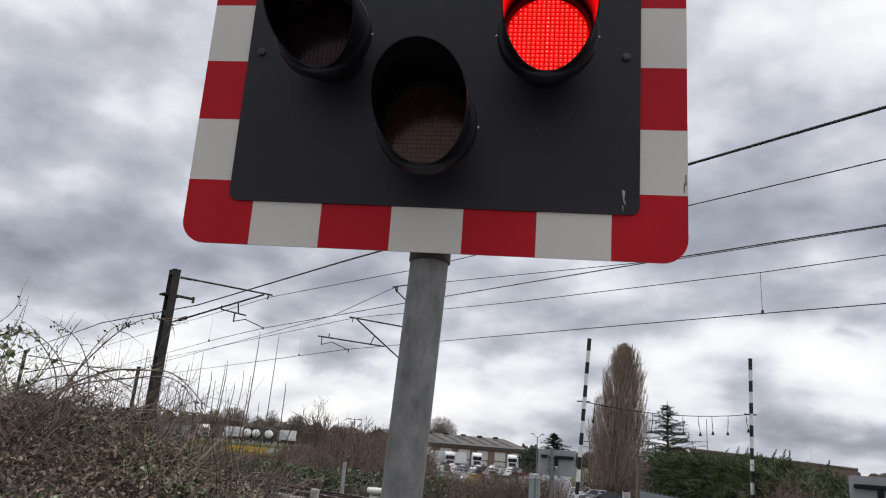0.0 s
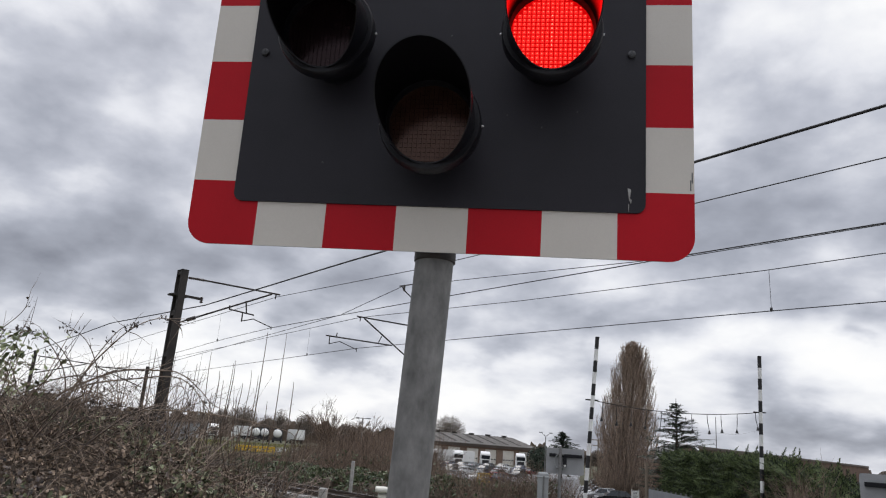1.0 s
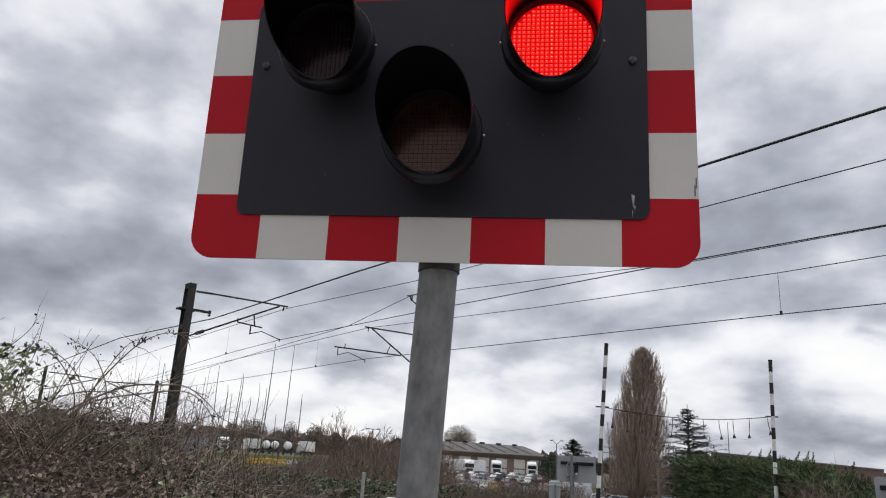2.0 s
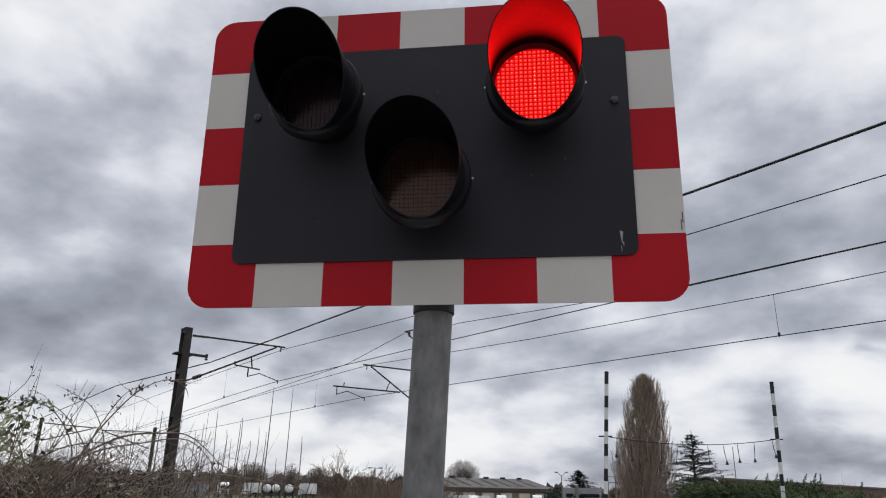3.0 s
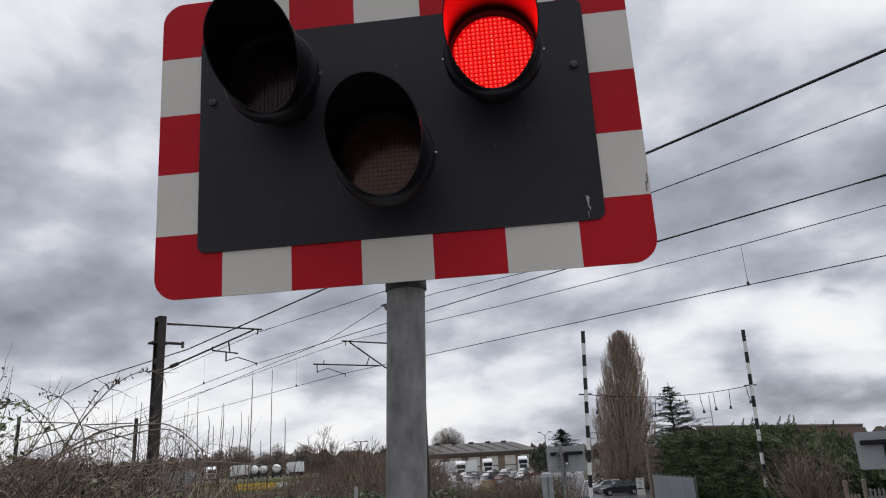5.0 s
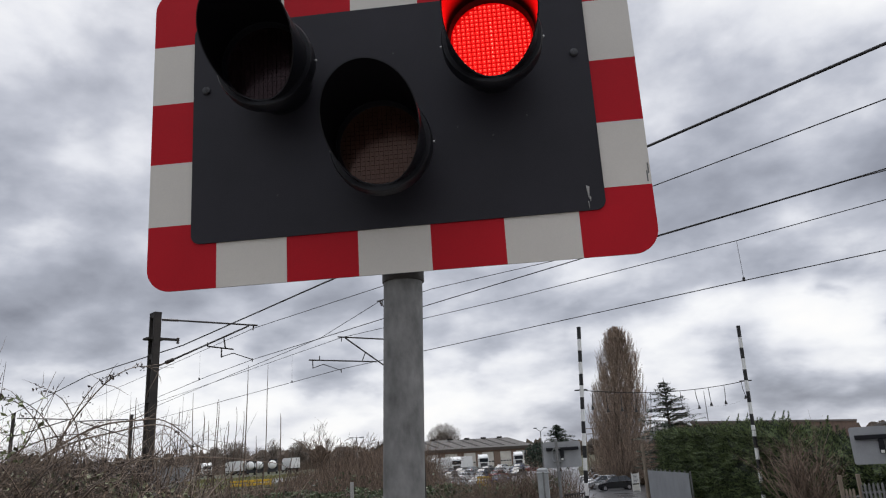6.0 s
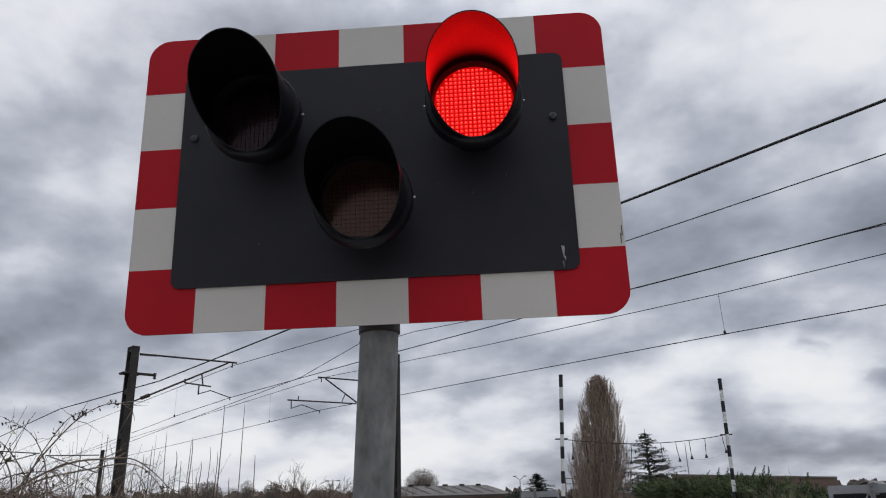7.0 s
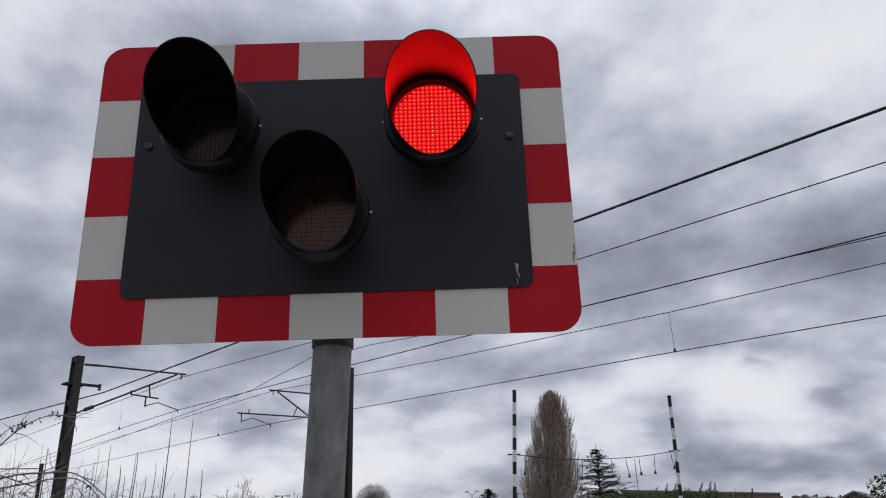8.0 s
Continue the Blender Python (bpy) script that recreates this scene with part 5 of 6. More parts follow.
def bare_tree(bearing, r, rise, spread, label, depth=4, kids=4, thick=0.016, group="bare trees", seed=1):
    g = np.random.default_rng(seed)
    p = spot(bearing, r)
    h = STATION.z + r * math.tan(radians(rise)) - p.z
    t = thing("bare_tree", label, "tree", p.x, p.y, p.z, 0, group)
    tr = MB()
    tr.tube([(0, 0, -0.2), (0, 0, h * 0.18), (0.02 * h, 0, h * 0.4)], [h * thick * 1.4, h * thick, h * thick * 0.7], 8)
    part("trunk", tr, M["bark"], t, smooth=True)
    cr = MB()
    for k in range(9):
        z = h * g.uniform(0.15, 0.4)
        a = g.uniform(0, 6.28)
        branching(cr, g, (0, 0, z), (math.cos(a) * spread, math.sin(a) * spread, 1), h * g.uniform(0.38, 0.55), h * thick * 0.5, depth, kids, 0.62, 0.09, -0.06, least=r * 0.00022)
    part("crown", cr, M["twig"], t, "bare twiggy crown")
    return t


bare_tree(-14.9, 70, 1.75, 0.34, "bare branching tree in the scrub", 3, 5, 0.010, seed=6)
bare_tree(-12.6, 95, 1.55, 0.55, "bare small tree beside the lamp", 3, 5, 0.012, seed=8)
# woods on the skyline
woods, woods_in = MB(), MB()
g = np.random.default_rng(23)
for k in range(150):
    b = g.uniform(-62, 70)
    if -9 < b < 1:
        continue
    r = g.uniform(330, 470)
    p = spot(b, r)
    rise = g.choice((0.95, 1.1, 1.3, 1.5, 1.75)) if b < 3 else g.uniform(0.3, 0.8)
    h = STATION.z + r * math.tan(radians(rise)) - p.z
    w = h * g.uniform(0.3, 0.5)
    bumpy(woods_in, (p.x, p.y, p.z + h * 0.12), (w * 0.6, w * 0.6, h * 0.45), g, 10, 5, 0.35)
    for q in range(230):
        d = g.normal(size=3)
        d /= np.linalg.norm(d)
        end = Vector((p.x + d[0] * w, p.y + d[1] * w, p.z + h * 0.56 + d[2] * h * 0.44))
        st = Vector((p.x + d[0] * w * 0.3, p.y + d[1] * w * 0.3, p.z + h * 0.45 + d[2] * h * 0.15))
        woods.tube([st, end], [0.2, 0.09], 3, 0, False)
for b in np.arange(-75, 76, 0.55):
    r = g.uniform(300, 340) if b < -12 else g.uniform(400, 480)
    p = spot(b, r)
    h = STATION.z + r * math.tan(radians((1.2 if b < -12 else 0.85 if b < 2 else 0.55) + g.normal() * 0.10)) - p.z
    bumpy(woods_in, (p.x, p.y, p.z - 0.5), (4.5, 4.5, h), g, 9, 4, 0.3)
tagged(part("far_woods", woods, M["far_twig"]), "leafless woods along the horizon", "woods", kind="stuff")
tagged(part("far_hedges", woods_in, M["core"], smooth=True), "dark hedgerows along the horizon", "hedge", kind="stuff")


def dome_tree(bearing, r, rise, half, squash, label, seed, n=1000, material="far_twig"):
    """A leafless round-headed tree: trunk, spreading limbs and a fine net of twigs."""
    g = np.random.default_rng(seed)
    p = spot(bearing, r)
    h = STATION.z + r * math.tan(radians(rise)) - p.z
    w = r * math.tan(radians(half))
    t = thing("bare_tree", label, "tree", p.x, p.y, p.z, 0, "skyline trees")
    tm = MB()
    tm.tube([(0, 0, -0.3), (0, 0, h * 0.25), (0, 0, h * 0.45)], [0.45, 0.32, 0.22], 8)
    part("trunk", tm, M["bark"], t, smooth=True)
    cm = MB()
    zc, hz = h * (1 - squash * 0.5), h * squash * 0.5
    for k in range(n):
        d = g.normal(size=3)
        d /= np.linalg.norm(d)
        f = (1 - 0.75 * g.uniform(0, 1) ** 2) * 0.86 * (1 + 0.16 * noise.noise((d[0] * 2.5 + seed, d[1] * 2.5, d[2] * 2.5)))
        st = Vector((d[0] * w * f, d[1] * w * f, zc + d[2] * hz * f))
        way = Vector((d[0], d[1], d[2] + 0.12)) + Vector(g.normal(size=3)) * 0.8
        cm.tube(bent(g, st, way, g.uniform(0.08, 0.2) * w + 0.25, 2, 0.3), [0.032, 0.026, 0.016], 3, 0, False)
        if k % 14 == 0:
            cm.tube([Vector((0, 0, h * g.uniform(0.2, 0.45))), st * 0.5 + Vector((0, 0, h * 0.25)), st], [0.12, 0.07, 0.035], 4, 0, False)
    part("crown", cm, M[material], t, "fine domed net of bare twigs")
    return t


for b, rise, half, squash, sd, n in ((-21.5, 2.05, 1.15, 0.8, 31, 2600), (-23.0, 1.65, 0.7, 0.75, 36, 1300), (-18.7, 2.1, 0.6, 0.8, 32, 1100), (-16.8, 1.78, 0.9, 0.75, 33, 2600),
                                     (-24.4, 1.6, 0.8, 0.75, 34, 900), (-27.0, 1.7, 0.9, 0.75, 35, 900), (-13.3, 1.55, 0.9, 0.7, 37, 1000), (-19.7, 1.5, 0.7, 0.7, 38, 800)):
    dome_tree(b, 260, rise, half, squash, "round-headed leafless tree behind the lorry park", sd, n)
dome_tree(-5.7, 300, 2.5, 1.4, 0.72, "large round-headed leafless tree behind the depot", 17, 3800)

# poplar
pop = thing("poplar_tree", "tall leafless columnar poplar with dense brown twigs", "tree", *spot(7.55, 92))
ph = STATION.z + 92 * math.tan(radians(9.2)) - pop.location.z
g = np.random.default_rng(41)
tr = MB()
tr.tube([(0, 0, -0.3), (0, 0, 3), (0.15, 0, ph * 0.5), (1.15, 0, ph * 0.92)], [0.55, 0.42, 0.25, 0.04], 10)
part("trunk", tr, M["bark"], pop, smooth=True)
cr = MB()


def poplar_half(f):
    return float(np.interp(f, [0, 0.06, 0.2, 0.4, 0.6, 0.8, 0.9, 0.96, 1.0], [1.8, 3.2, 3.75, 3.65, 3.3, 2.55, 1.85, 1.05, 0.15]))


for k in range(1350):
    f = g.uniform(0.06, 0.985)
    a = g.uniform(0, 6.28)
    ragg = 1 + 0.22 * noise.noise((math.cos(a) * 1.7, math.sin(a) * 1.7, f * 5))
    q = poplar_half(f) * ragg * math.sqrt(g.uniform(0, 1))
    rise_ = min(ph * f - 1.2, g.uniform(2.2, 5.0) * (0.45 + 0.55 * q / 3.0))
    z1 = ph * f
    end = Vector((1.25 * f + q * math.cos(a), q * math.sin(a), z1))
    inner = q * g.uniform(0.45, 0.75)
    z0 = z1 - max(0.8, rise_)
    st = Vector((1.25 * z0 / ph + inner * math.cos(a), inner * math.sin(a), z0))
    bow = st.lerp(end, 0.55) + Vector((math.cos(a), math.sin(a), 0)) * 0.12 * q
    path = [st, st.lerp(bow, 0.5) + Vector(g.normal(size=3)) * 0.05, bow, bow.lerp(end, 0.5) + Vector(g.normal(size=3)) * 0.05, end]
    cr.tube(path, taper(0.024, 5), 3, 0, False)
    for j in range(26):
        i = int(g.integers(0, 4))
        p0 = path[i].lerp(path[i + 1], g.uniform(0, 1))
        room = max(0.25, min(1.1, (ph * 1.0 - p0.z) * 0.6))
        cr.tube(bent(g, p0, (math.cos(a) * 0.16 + g.normal() * 0.26, math.sin(a) * 0.16 + g.normal() * 0.26, 1), g.uniform(0.35, 1.0) * room, 2, 0.10), [0.012, 0.010, 0.005], 3, 0, False)
part("crown", cr, M["poplar"], pop, "dense upswept brown twigs")

# conifers
def fir(bearing, r, rise, spread, label, seed):
    g = np.random.default_rng(seed)
    p = spot(bearing, r)
    h = STATION.z + r * math.tan(radians(rise)) - p.z
    t = thing("conifer", label, "tree", p.x, p.y, p.z, 0, "conifers")
    tr = MB()
    tr.tube([(0, 0, -0.2), (0, 0, h * 0.5), (0, 0, h)], [0.2, 0.12, 0.02], 8)
    part("trunk", tr, M["bark"], t, smooth=True)
    cr = MB()
    cs, al, ac = [], [], []
    z = h * 0.12
    while z < h * 0.97:
        f = 1 - z / h
        for k in range(int(g.integers(5, 8))):
            a = g.uniform(0, 6.28)
            ln = min(spread * f, spread * 0.36) * g.uniform(0.45, 1.2) + 0.12
            path = bent(g, (0, 0, z), (math.cos(a), math.sin(a), g.uniform(0.05, 0.55)), ln, 4, 0.06, 0.07)
            cr.tube(path, taper(0.035, 5), 3, 0, False)
            for q in range(int(16 + 75 * f)):
                i = int(g.integers(0, 4))
                c = path[i].lerp(path[i + 1], g.uniform(0, 1)) + Vector((g.normal() * 0.07, g.normal() * 0.07, g.normal() * 0.03 - 0.05))
                d = Vector((math.cos(a) + g.normal() * 0.7, math.sin(a) + g.normal() * 0.7, g.normal() * 0.25 - 0.15)).normalized()
                cs.append(tuple(c)), al.append(tuple(d * g.uniform(0.12, 0.28) * max(1.0, r / 90))), ac.append(tuple(d.cross(Vector((0, 0, 1))).normalized() * g.uniform(0.025, 0.06) * max(1.0, r / 60)))
        z += h * g.uniform(0.017, 0.034)
    part("branchwork", cr, M["bark"], t)
    nd = MB()
    nd.leaves(cs, al, ac)
    part("needles", nd, M["fir"], t, "dark green needle sprays")
    return t


fir(11.35, 66, 4.8, 7.8, "dark spruce with drooping branches above the hedge", 51)


def round_tree(name, bearing, r, rise, w, material, label, seed, n=2600, leaf=0.22):
    g = np.random.default_rng(seed)
    p = spot(bearing, r)
    h = STATION.z + r * math.tan(radians(rise)) - p.z
    t = thing(name, label, "shrub", p.x, p.y, p.z, 0)
    tr = MB()
    tr.tube([(0, 0, -0.2), (0, 0, h * 0.6)], [0.14, 0.06], 7)
    for k in range(26):
        tr.tube(bent(g, (0, 0, h * g.uniform(0.2, 0.5)), (g.normal() * 0.6, g.normal() * 0.6, 1), h * 0.45, 3, 0.1), taper(0.04, 4), 3, 0, False)
    part("trunk", tr, M["bark"], t)
    cr = MB()
    d = rand_dirs(g, n)
    k = g.uniform(0.55, 1.05, (n, 1))
    c = d * k * np.array([[w, w, h * 0.42]])
    c[:, 2] += h * 0.58
    lump = np.array([noise.noise((x * 1.1, y * 1.1, z * 1.1)) for x, y, z in c])
    leaf_cloud(cr, g, c[lump > -0.22], leaf, 0, 0.1, 0.5)
    part("crown", cr, M[material], t, "uneven leafy crown")
    return t


fir(3.0, 150, 1.95, 9.5, "dark conifer with open tiers beside the depot", 52)
round_tree("evergreen_bush", 1.6, 140, 0.75, 3.0, "fir", "dark evergreen bush at the depot gate", 61, 2600, 0.5)
round_tree("holly_bush", 30.4, 42, 1.9, 1.5, "ivy", "dark green bush beyond the hedge", 62, 2400, 0.2)
round_tree("holly_bush", 34.8, 40, 2.6, 2.2, "ivy", "tall dark green bush beyond the hedge", 63, 3600, 0.2)

# ---------------------------------------------------------------- hedge and what stands round it
g = np.random.default_rng(71)
hedge = thing("cypress_hedge", "tall clipped cypress hedge with feathery green sprays", "hedge", 10.9, 24, 0)
HY0, HY1 = 21.5, 60.0


def hedge_top(y):
    return float(np.interp(y, [HY0, 24, 26, 28, 32, 38, 48, 56, HY1], [0.45, 0.95, 1.30, 1.62, 1.85, 1.97, 2.15, 2.25, 2.1]))


def hedge_x(y):
    return float(np.interp(y, [HY0, 30, 45, HY1], [11.3, 11.4, 11.9, 12.6]))


# solid core; shade between the sprays is put into its near-black green
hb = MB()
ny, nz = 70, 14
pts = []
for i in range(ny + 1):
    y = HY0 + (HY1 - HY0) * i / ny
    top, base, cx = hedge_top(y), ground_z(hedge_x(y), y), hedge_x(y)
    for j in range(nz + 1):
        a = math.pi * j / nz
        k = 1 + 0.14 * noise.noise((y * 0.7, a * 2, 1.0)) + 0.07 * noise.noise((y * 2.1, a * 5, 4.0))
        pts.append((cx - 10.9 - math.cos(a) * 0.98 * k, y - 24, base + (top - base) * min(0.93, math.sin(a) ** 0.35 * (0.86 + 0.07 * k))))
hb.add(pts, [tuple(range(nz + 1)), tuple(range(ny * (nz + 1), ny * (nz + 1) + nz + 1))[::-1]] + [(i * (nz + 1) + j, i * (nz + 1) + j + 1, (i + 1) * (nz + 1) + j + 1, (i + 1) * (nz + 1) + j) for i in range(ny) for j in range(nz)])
part("hedge_core", hb, M["cypress_in"], hedge, "inner core coloured dark for the shade between sprays", smooth=True, fix=True)
cs, al, ac = [], [], []
for k in range(7600):
    y = g.uniform(HY0 - 0.4, HY1 + 0.3)
    top, base, cx = hedge_top(y), ground_z(hedge_x(y), y), hedge_x(y)
    if k % 4 == 0:      # crown of the hedge
        root = Vector((cx - 10.9 + g.uniform(-1.1, 0.7), y - 24, top - 0.22 + 0.12 * noise.noise((y * 0.9, 0, 3.0))))
        way = Vector((g.normal() * 0.45 - 0.2, g.normal() * 0.5, 0.7)).normalized()
    else:               # face towards the road
        u = g.uniform(0.0, 1.0)
        z = base + (top - base) * u
        lump = noise.noise((y * 0.8, z * 0.9, 2.0))
        if lump < -0.16 and k % 6:
            continue
        out = 1.10 * (1 - 0.35 * u ** 4) + 0.62 * lump + 0.16 * noise.noise((y * 2.3, z * 2.6, 5.0))
        root = Vector((cx - 10.9 - out + 0.25, y - 24, z - 0.15))
        way = Vector((-0.75, g.normal() * 0.45, 0.45 + g.normal() * 0.25)).normalized()
    ln = g.uniform(0.45, 1.0)
    side = way.cross(Vector(g.normal(size=3))).normalized()
    nrm = way.cross(side)
    for q in range(19):
        v_ = (q + 0.6) / 19
        p = root + way * ln * v_ + Vector((0, 0, -0.16 * v_ * v_))
        sgn = 1 if q % 2 else -1
        d = (way * 0.8 + side * sgn * (0.9 - 0.4 * v_) + nrm * g.normal() * 0.2).normalized()
        s = (0.06 + 0.07 * ln) * (1.0 - 0.45 * v_)
        cs.append(tuple(p + d * s * 0.8)), al.append(tuple(d * s)), ac.append(tuple(side.cross(d).cross(d).normalized() * s * 0.24))
for k in range(3000):
    y = HY0 + g.uniform(-0.45, 0.1)
    top, base = hedge_top(y), ground_z(hedge_x(y), y)
    d = Vector((g.normal() * 0.4, -0.6, 0.5 + g.normal() * 0.3)).normalized()
    s = g.uniform(0.05, 0.125)
    cs.append((hedge_x(y) - 10.9 + g.uniform(-1.25, 1.6), y - 24, g.uniform(base, top))), al.append(tuple(d * s)), ac.append(tuple(d.cross(Vector(g.normal(size=3))).normalized() * s * 0.34))
hl = MB()
hl.leaves(cs, al, ac)
part("foliage", hl, M["cypress"], hedge, "feathery green sprays")
for y in (26.2, 27.6, 29.2, 29.8, 31.2, 33.2, 34.2, 36.0, 36.8, 43.0, 46.0, 51.0):
    z0 = hedge_top(y) - 0.1
    x0 = hedge_x(y) - 10.9 + g.uniform(-0.6, 0.6)
    ln = g.uniform(0.6, 1.0)
    lean = 0.15 + g.normal() * 0.2
    hl = MB()
    hl.tube([(x0, y - 24, z0), (x0 + lean * ln * 0.4, y - 24, z0 + ln * 0.6), (x0 + lean * ln, y - 24, z0 + ln)], [0.014, 0.01, 0.004], 4, 0, False)
    cs, al, ac = [], [], []
    for q in range(60):
        u = (q + 1) / 60
        d = Vector((g.normal() * 0.8 + (0.7 if q % 2 else -0.7), g.normal() * 0.5, 0.7)).normalized()
        s = 0.15 * (1.15 - u)
        cs.append(tuple(Vector((x0 + lean * ln * u, y - 24, z0 + ln * u)) + d * s * 0.7)), al.append(tuple(d * s)), ac.append(tuple(d.cross(Vector((0, 1, 0.1))).normalized() * 0.016))
    hl.leaves(cs, al, ac)
    part("top_shoot", hl, M["cypress"], hedge, "loose feathery shoot")
foot = MB()
for k in range(420):
    p = spot(g.uniform(5.4, 10.2), g.uniform(93, 98))
    foot.tube(bent(g, p, (g.normal() * 0.4, g.normal() * 0.4, 1), g.uniform(1.5, 5.5), 3, 0.15), [0.05, 0.04, 0.03, 0.012], 3, 0, False)
tagged(part("bare_undergrowth", foot, M["twig"]), "bare brown undergrowth round the poplar", "undergrowth", kind="stuff")
# dead, bare part of a shrub before the hedge
dead_bush = thing("dead_shrub", "bare dead shrub with reddish brown twigs before the hedge", "shrub", *spot(19.8, 25.3))
db = MB()
for k in range(46):
    a = g.uniform(0, 6.28)
    branching(db, g, (g.normal() * 0.2, g.normal() * 0.2, 0.1), (math.cos(a) * 0.24, math.sin(a) * 0.24, 1), g.uniform(1.2, 2.0), 0.028, 2, 4, 0.40, 0.15, 0.0)
part("framework", db, M["twig"], dead_bush)


def palisade(p0, p1, top, label, step_m=0.11, material="wood", name="palisade_fence"):
    v = p1 - p0
    t = thing(name, label, "fence", p0.x, p0.y, p0.z, math.degrees(math.atan2(v.y, v.x)), "fences")
    n = int(v.length / step_m)
    h = top - p0.z
    pm = MB()
    pm.prism([(-0.03, -0.1), (0.03, -0.1), (0.03, h - 0.06), (0, h), (-0.03, h - 0.06)], -0.01, 0.01)
    me = pm.mesh("pale", M[material], fix=True)
    dz = (p1.z - p0.z) / max(1, n)
    for k in range(n):
        part("pale", me, None, t, at=Matrix.Translation((k * step_m, 0, dz * k)))
    for z in (h * 0.25, h * 0.8):
        rm = MB()
        rm.tube([(0, 0.03, z), (v.length, 0.03, z + dz * n)], 0.025, 6)
        part("rail", rm, M["galv"], t)
    return t


palisade(spot(21.9, 21.0), spot(22.9, 20.7), 0.27, "weathered pale palisade fence with pointed pales", 0.10)
palisade(spot(23.0, 20.7), spot(29.5, 18.6), 0.40, "grey metal palisade fence by the hedge", 0.13, "galv")
for b, r in ((21.85, 21.05), (22.95, 20.72)):
    p = spot(b, r)
    fp = MB()
    fp.box((0, 0, 0.58), (0.08, 0.08, 1.4), 0.01)
    ob = part("fence_post", fp, M["wood"])
    ob.location = p
    tagged(ob, "weathered square wooden fence post", "fence post", "fence posts")

# hoarding, notice board and the yellow frame by the forecourt
ha, hz_ = spot(9.35, 52), spot(12.2, 44)
v = hz_ - ha
hoard = thing("steel_hoarding", "plain grey corrugated steel hoarding beside the road", "hoarding", ha.x, ha.y, ha.z, math.degrees(math.atan2(v.y, v.x)))
n = 9
for k in range(n):
    pm = MB()
    w = v.length / n
    prof = []
    for q in range(13):
        prof.append((k * w + (w - 0.02) * q / 12, 0.018 if q % 2 else -0.018))
    vs = [(x, y, z) for z in (-0.9, 2.3) for x, y in prof] + [(x, y + 0.012, z) for z in (-0.9, 2.3) for x, y in prof]
    fs = [(i, i + 1, 14 + i, 13 + i) for i in range(12)] + [(26 + i + 1, 26 + i, 26 + 13 + i, 26 + 14 + i) for i in range(12)]
    fs += [(13 + i, 14 + i, 40 + i, 39 + i) for i in range(12)]
    pm.add(vs, fs)
    part("sheet_panel", pm, M["hoard"], hoard, at=Matrix.Translation((0, 0, 0)))
for k in range(n + 1):
    pm = MB()
    pm.box((k * v.length / n, 0.08, 0.8), (0.08, 0.08, 3.2), 0.01)
    part("post", pm, M["galv"], hoard)
p = spot(9.2, 57)
lp = MB()
lp.tube([(0, 0, -0.3), (0, 0, 4.2)], [0.16, 0.11], 10)
ob = part("wooden_pole", lp, M["wood"], smooth=True)
ob.location = p
tagged(ob, "short weathered wooden pole beside the hoarding", "pole")

p = spot(8.4, 80)
nb = thing("notice_board", "white notice board on two posts beside the forecourt", "notice board", p.x, p.y, p.z, -8)
for sx in (-0.36, 0.36):
    pm = MB()
    pm.box((sx, 0, 0.95), (0.08, 0.08, 2.0), 0.01)
    part("post", pm, M["pale"], nb)
pm = MB()
pm.box((0, -0.02, 1.35), (0.64, 0.04, 0.95), 0.008)
part("board", pm, M["pale"], nb)
pm = MB()
pm.box((0, -0.02, 0.45), (0.64, 0.04, 0.6), 0.008)
part("lower_panel", pm, M["cream"], nb, "pale cream lower panel")
for k in range(6):
    pm = MB()
    pm.box((-0.02 * (k % 3), -0.043, 1.68 - 0.13 * k), (0.46 - 0.06 * (k % 3), 0.004, 0.05))
    part("text_bar", pm, M["ink"], nb)
p = spot(11.2, 64)
yf = thing("yellow_trestle", "small yellow steel trestle behind the hoarding", "trestle", p.x, p.y, p.z, 0)
zt = STATION.z + 64 * math.tan(radians(-1.78)) - p.z
for a, b in (((-0.3, 0, 0), (-0.3, 0, zt)), ((0.3, 0, 0), (0.3, 0, zt)), ((-0.3, 0, zt), (0.3, 0, zt)), ((-0.3, 0, zt - 0.3), (0.3, 0, zt - 0.3))):
    pm = MB()
    pm.tube([a, b], 0.04, 8)
    part("bar", pm, M["yellow"], yf)

# ---------------------------------------------------------------- trackside equipment
p = spot(1.62, 26.0)
pil = thing("barrier_pillar", "grey steel barrier machine on a concrete plinth", "trackside cabinet", p.x, p.y, p.z, 0)
zt = STATION.z + 26 * math.tan(radians(-1.3)) - p.z
pm = MB()
pm.box((0, 0, zt * 0.55 + 0.1), (0.37, 0.34, zt * 0.9 - 0.2), 0.02)
part("body", pm, M["boxgrey"], pil)
pm = MB()
pm.box((0, 0, zt - 0.13), (0.43, 0.40, 0.06), 0.015)
pm.box((0, 0, zt - 0.04), (0.30, 0.30, 0.14), 0.03)
part("lid", pm, M["boxgrey"], pil)
pm = MB()
pm.tube([(0.02, -0.2, 0.1), (0.02, -0.2, zt - 0.1)], 0.03, 8)
part("conduit", pm, M["galv"], pil)
pm = MB()
pm.box((0.05, -0.1, 0.2), (0.9, 0.9, 0.55), 0.03)
part("plinth", pm, M["concrete"], pil)
p = spot(3.15, 27.0)
rl = thing("pedestrian_railing", "low dark metal railing at the road edge", "railing", p.x, p.y, p.z, 35)
for k in range(9):
    pm = MB()
    pm.box((k * 0.11, 0, 0.5), (0.03, 0.03, 1.05), 0.004)
    part("baluster", pm, M["mast"], rl)
for z in (0.15, 0.98):
    pm = MB()
    pm.box((0.44, 0, z), (0.95, 0.04, 0.04), 0.006)
    part("rail", pm, M["mast"], rl)
p = spot(-9.35, 12.2)
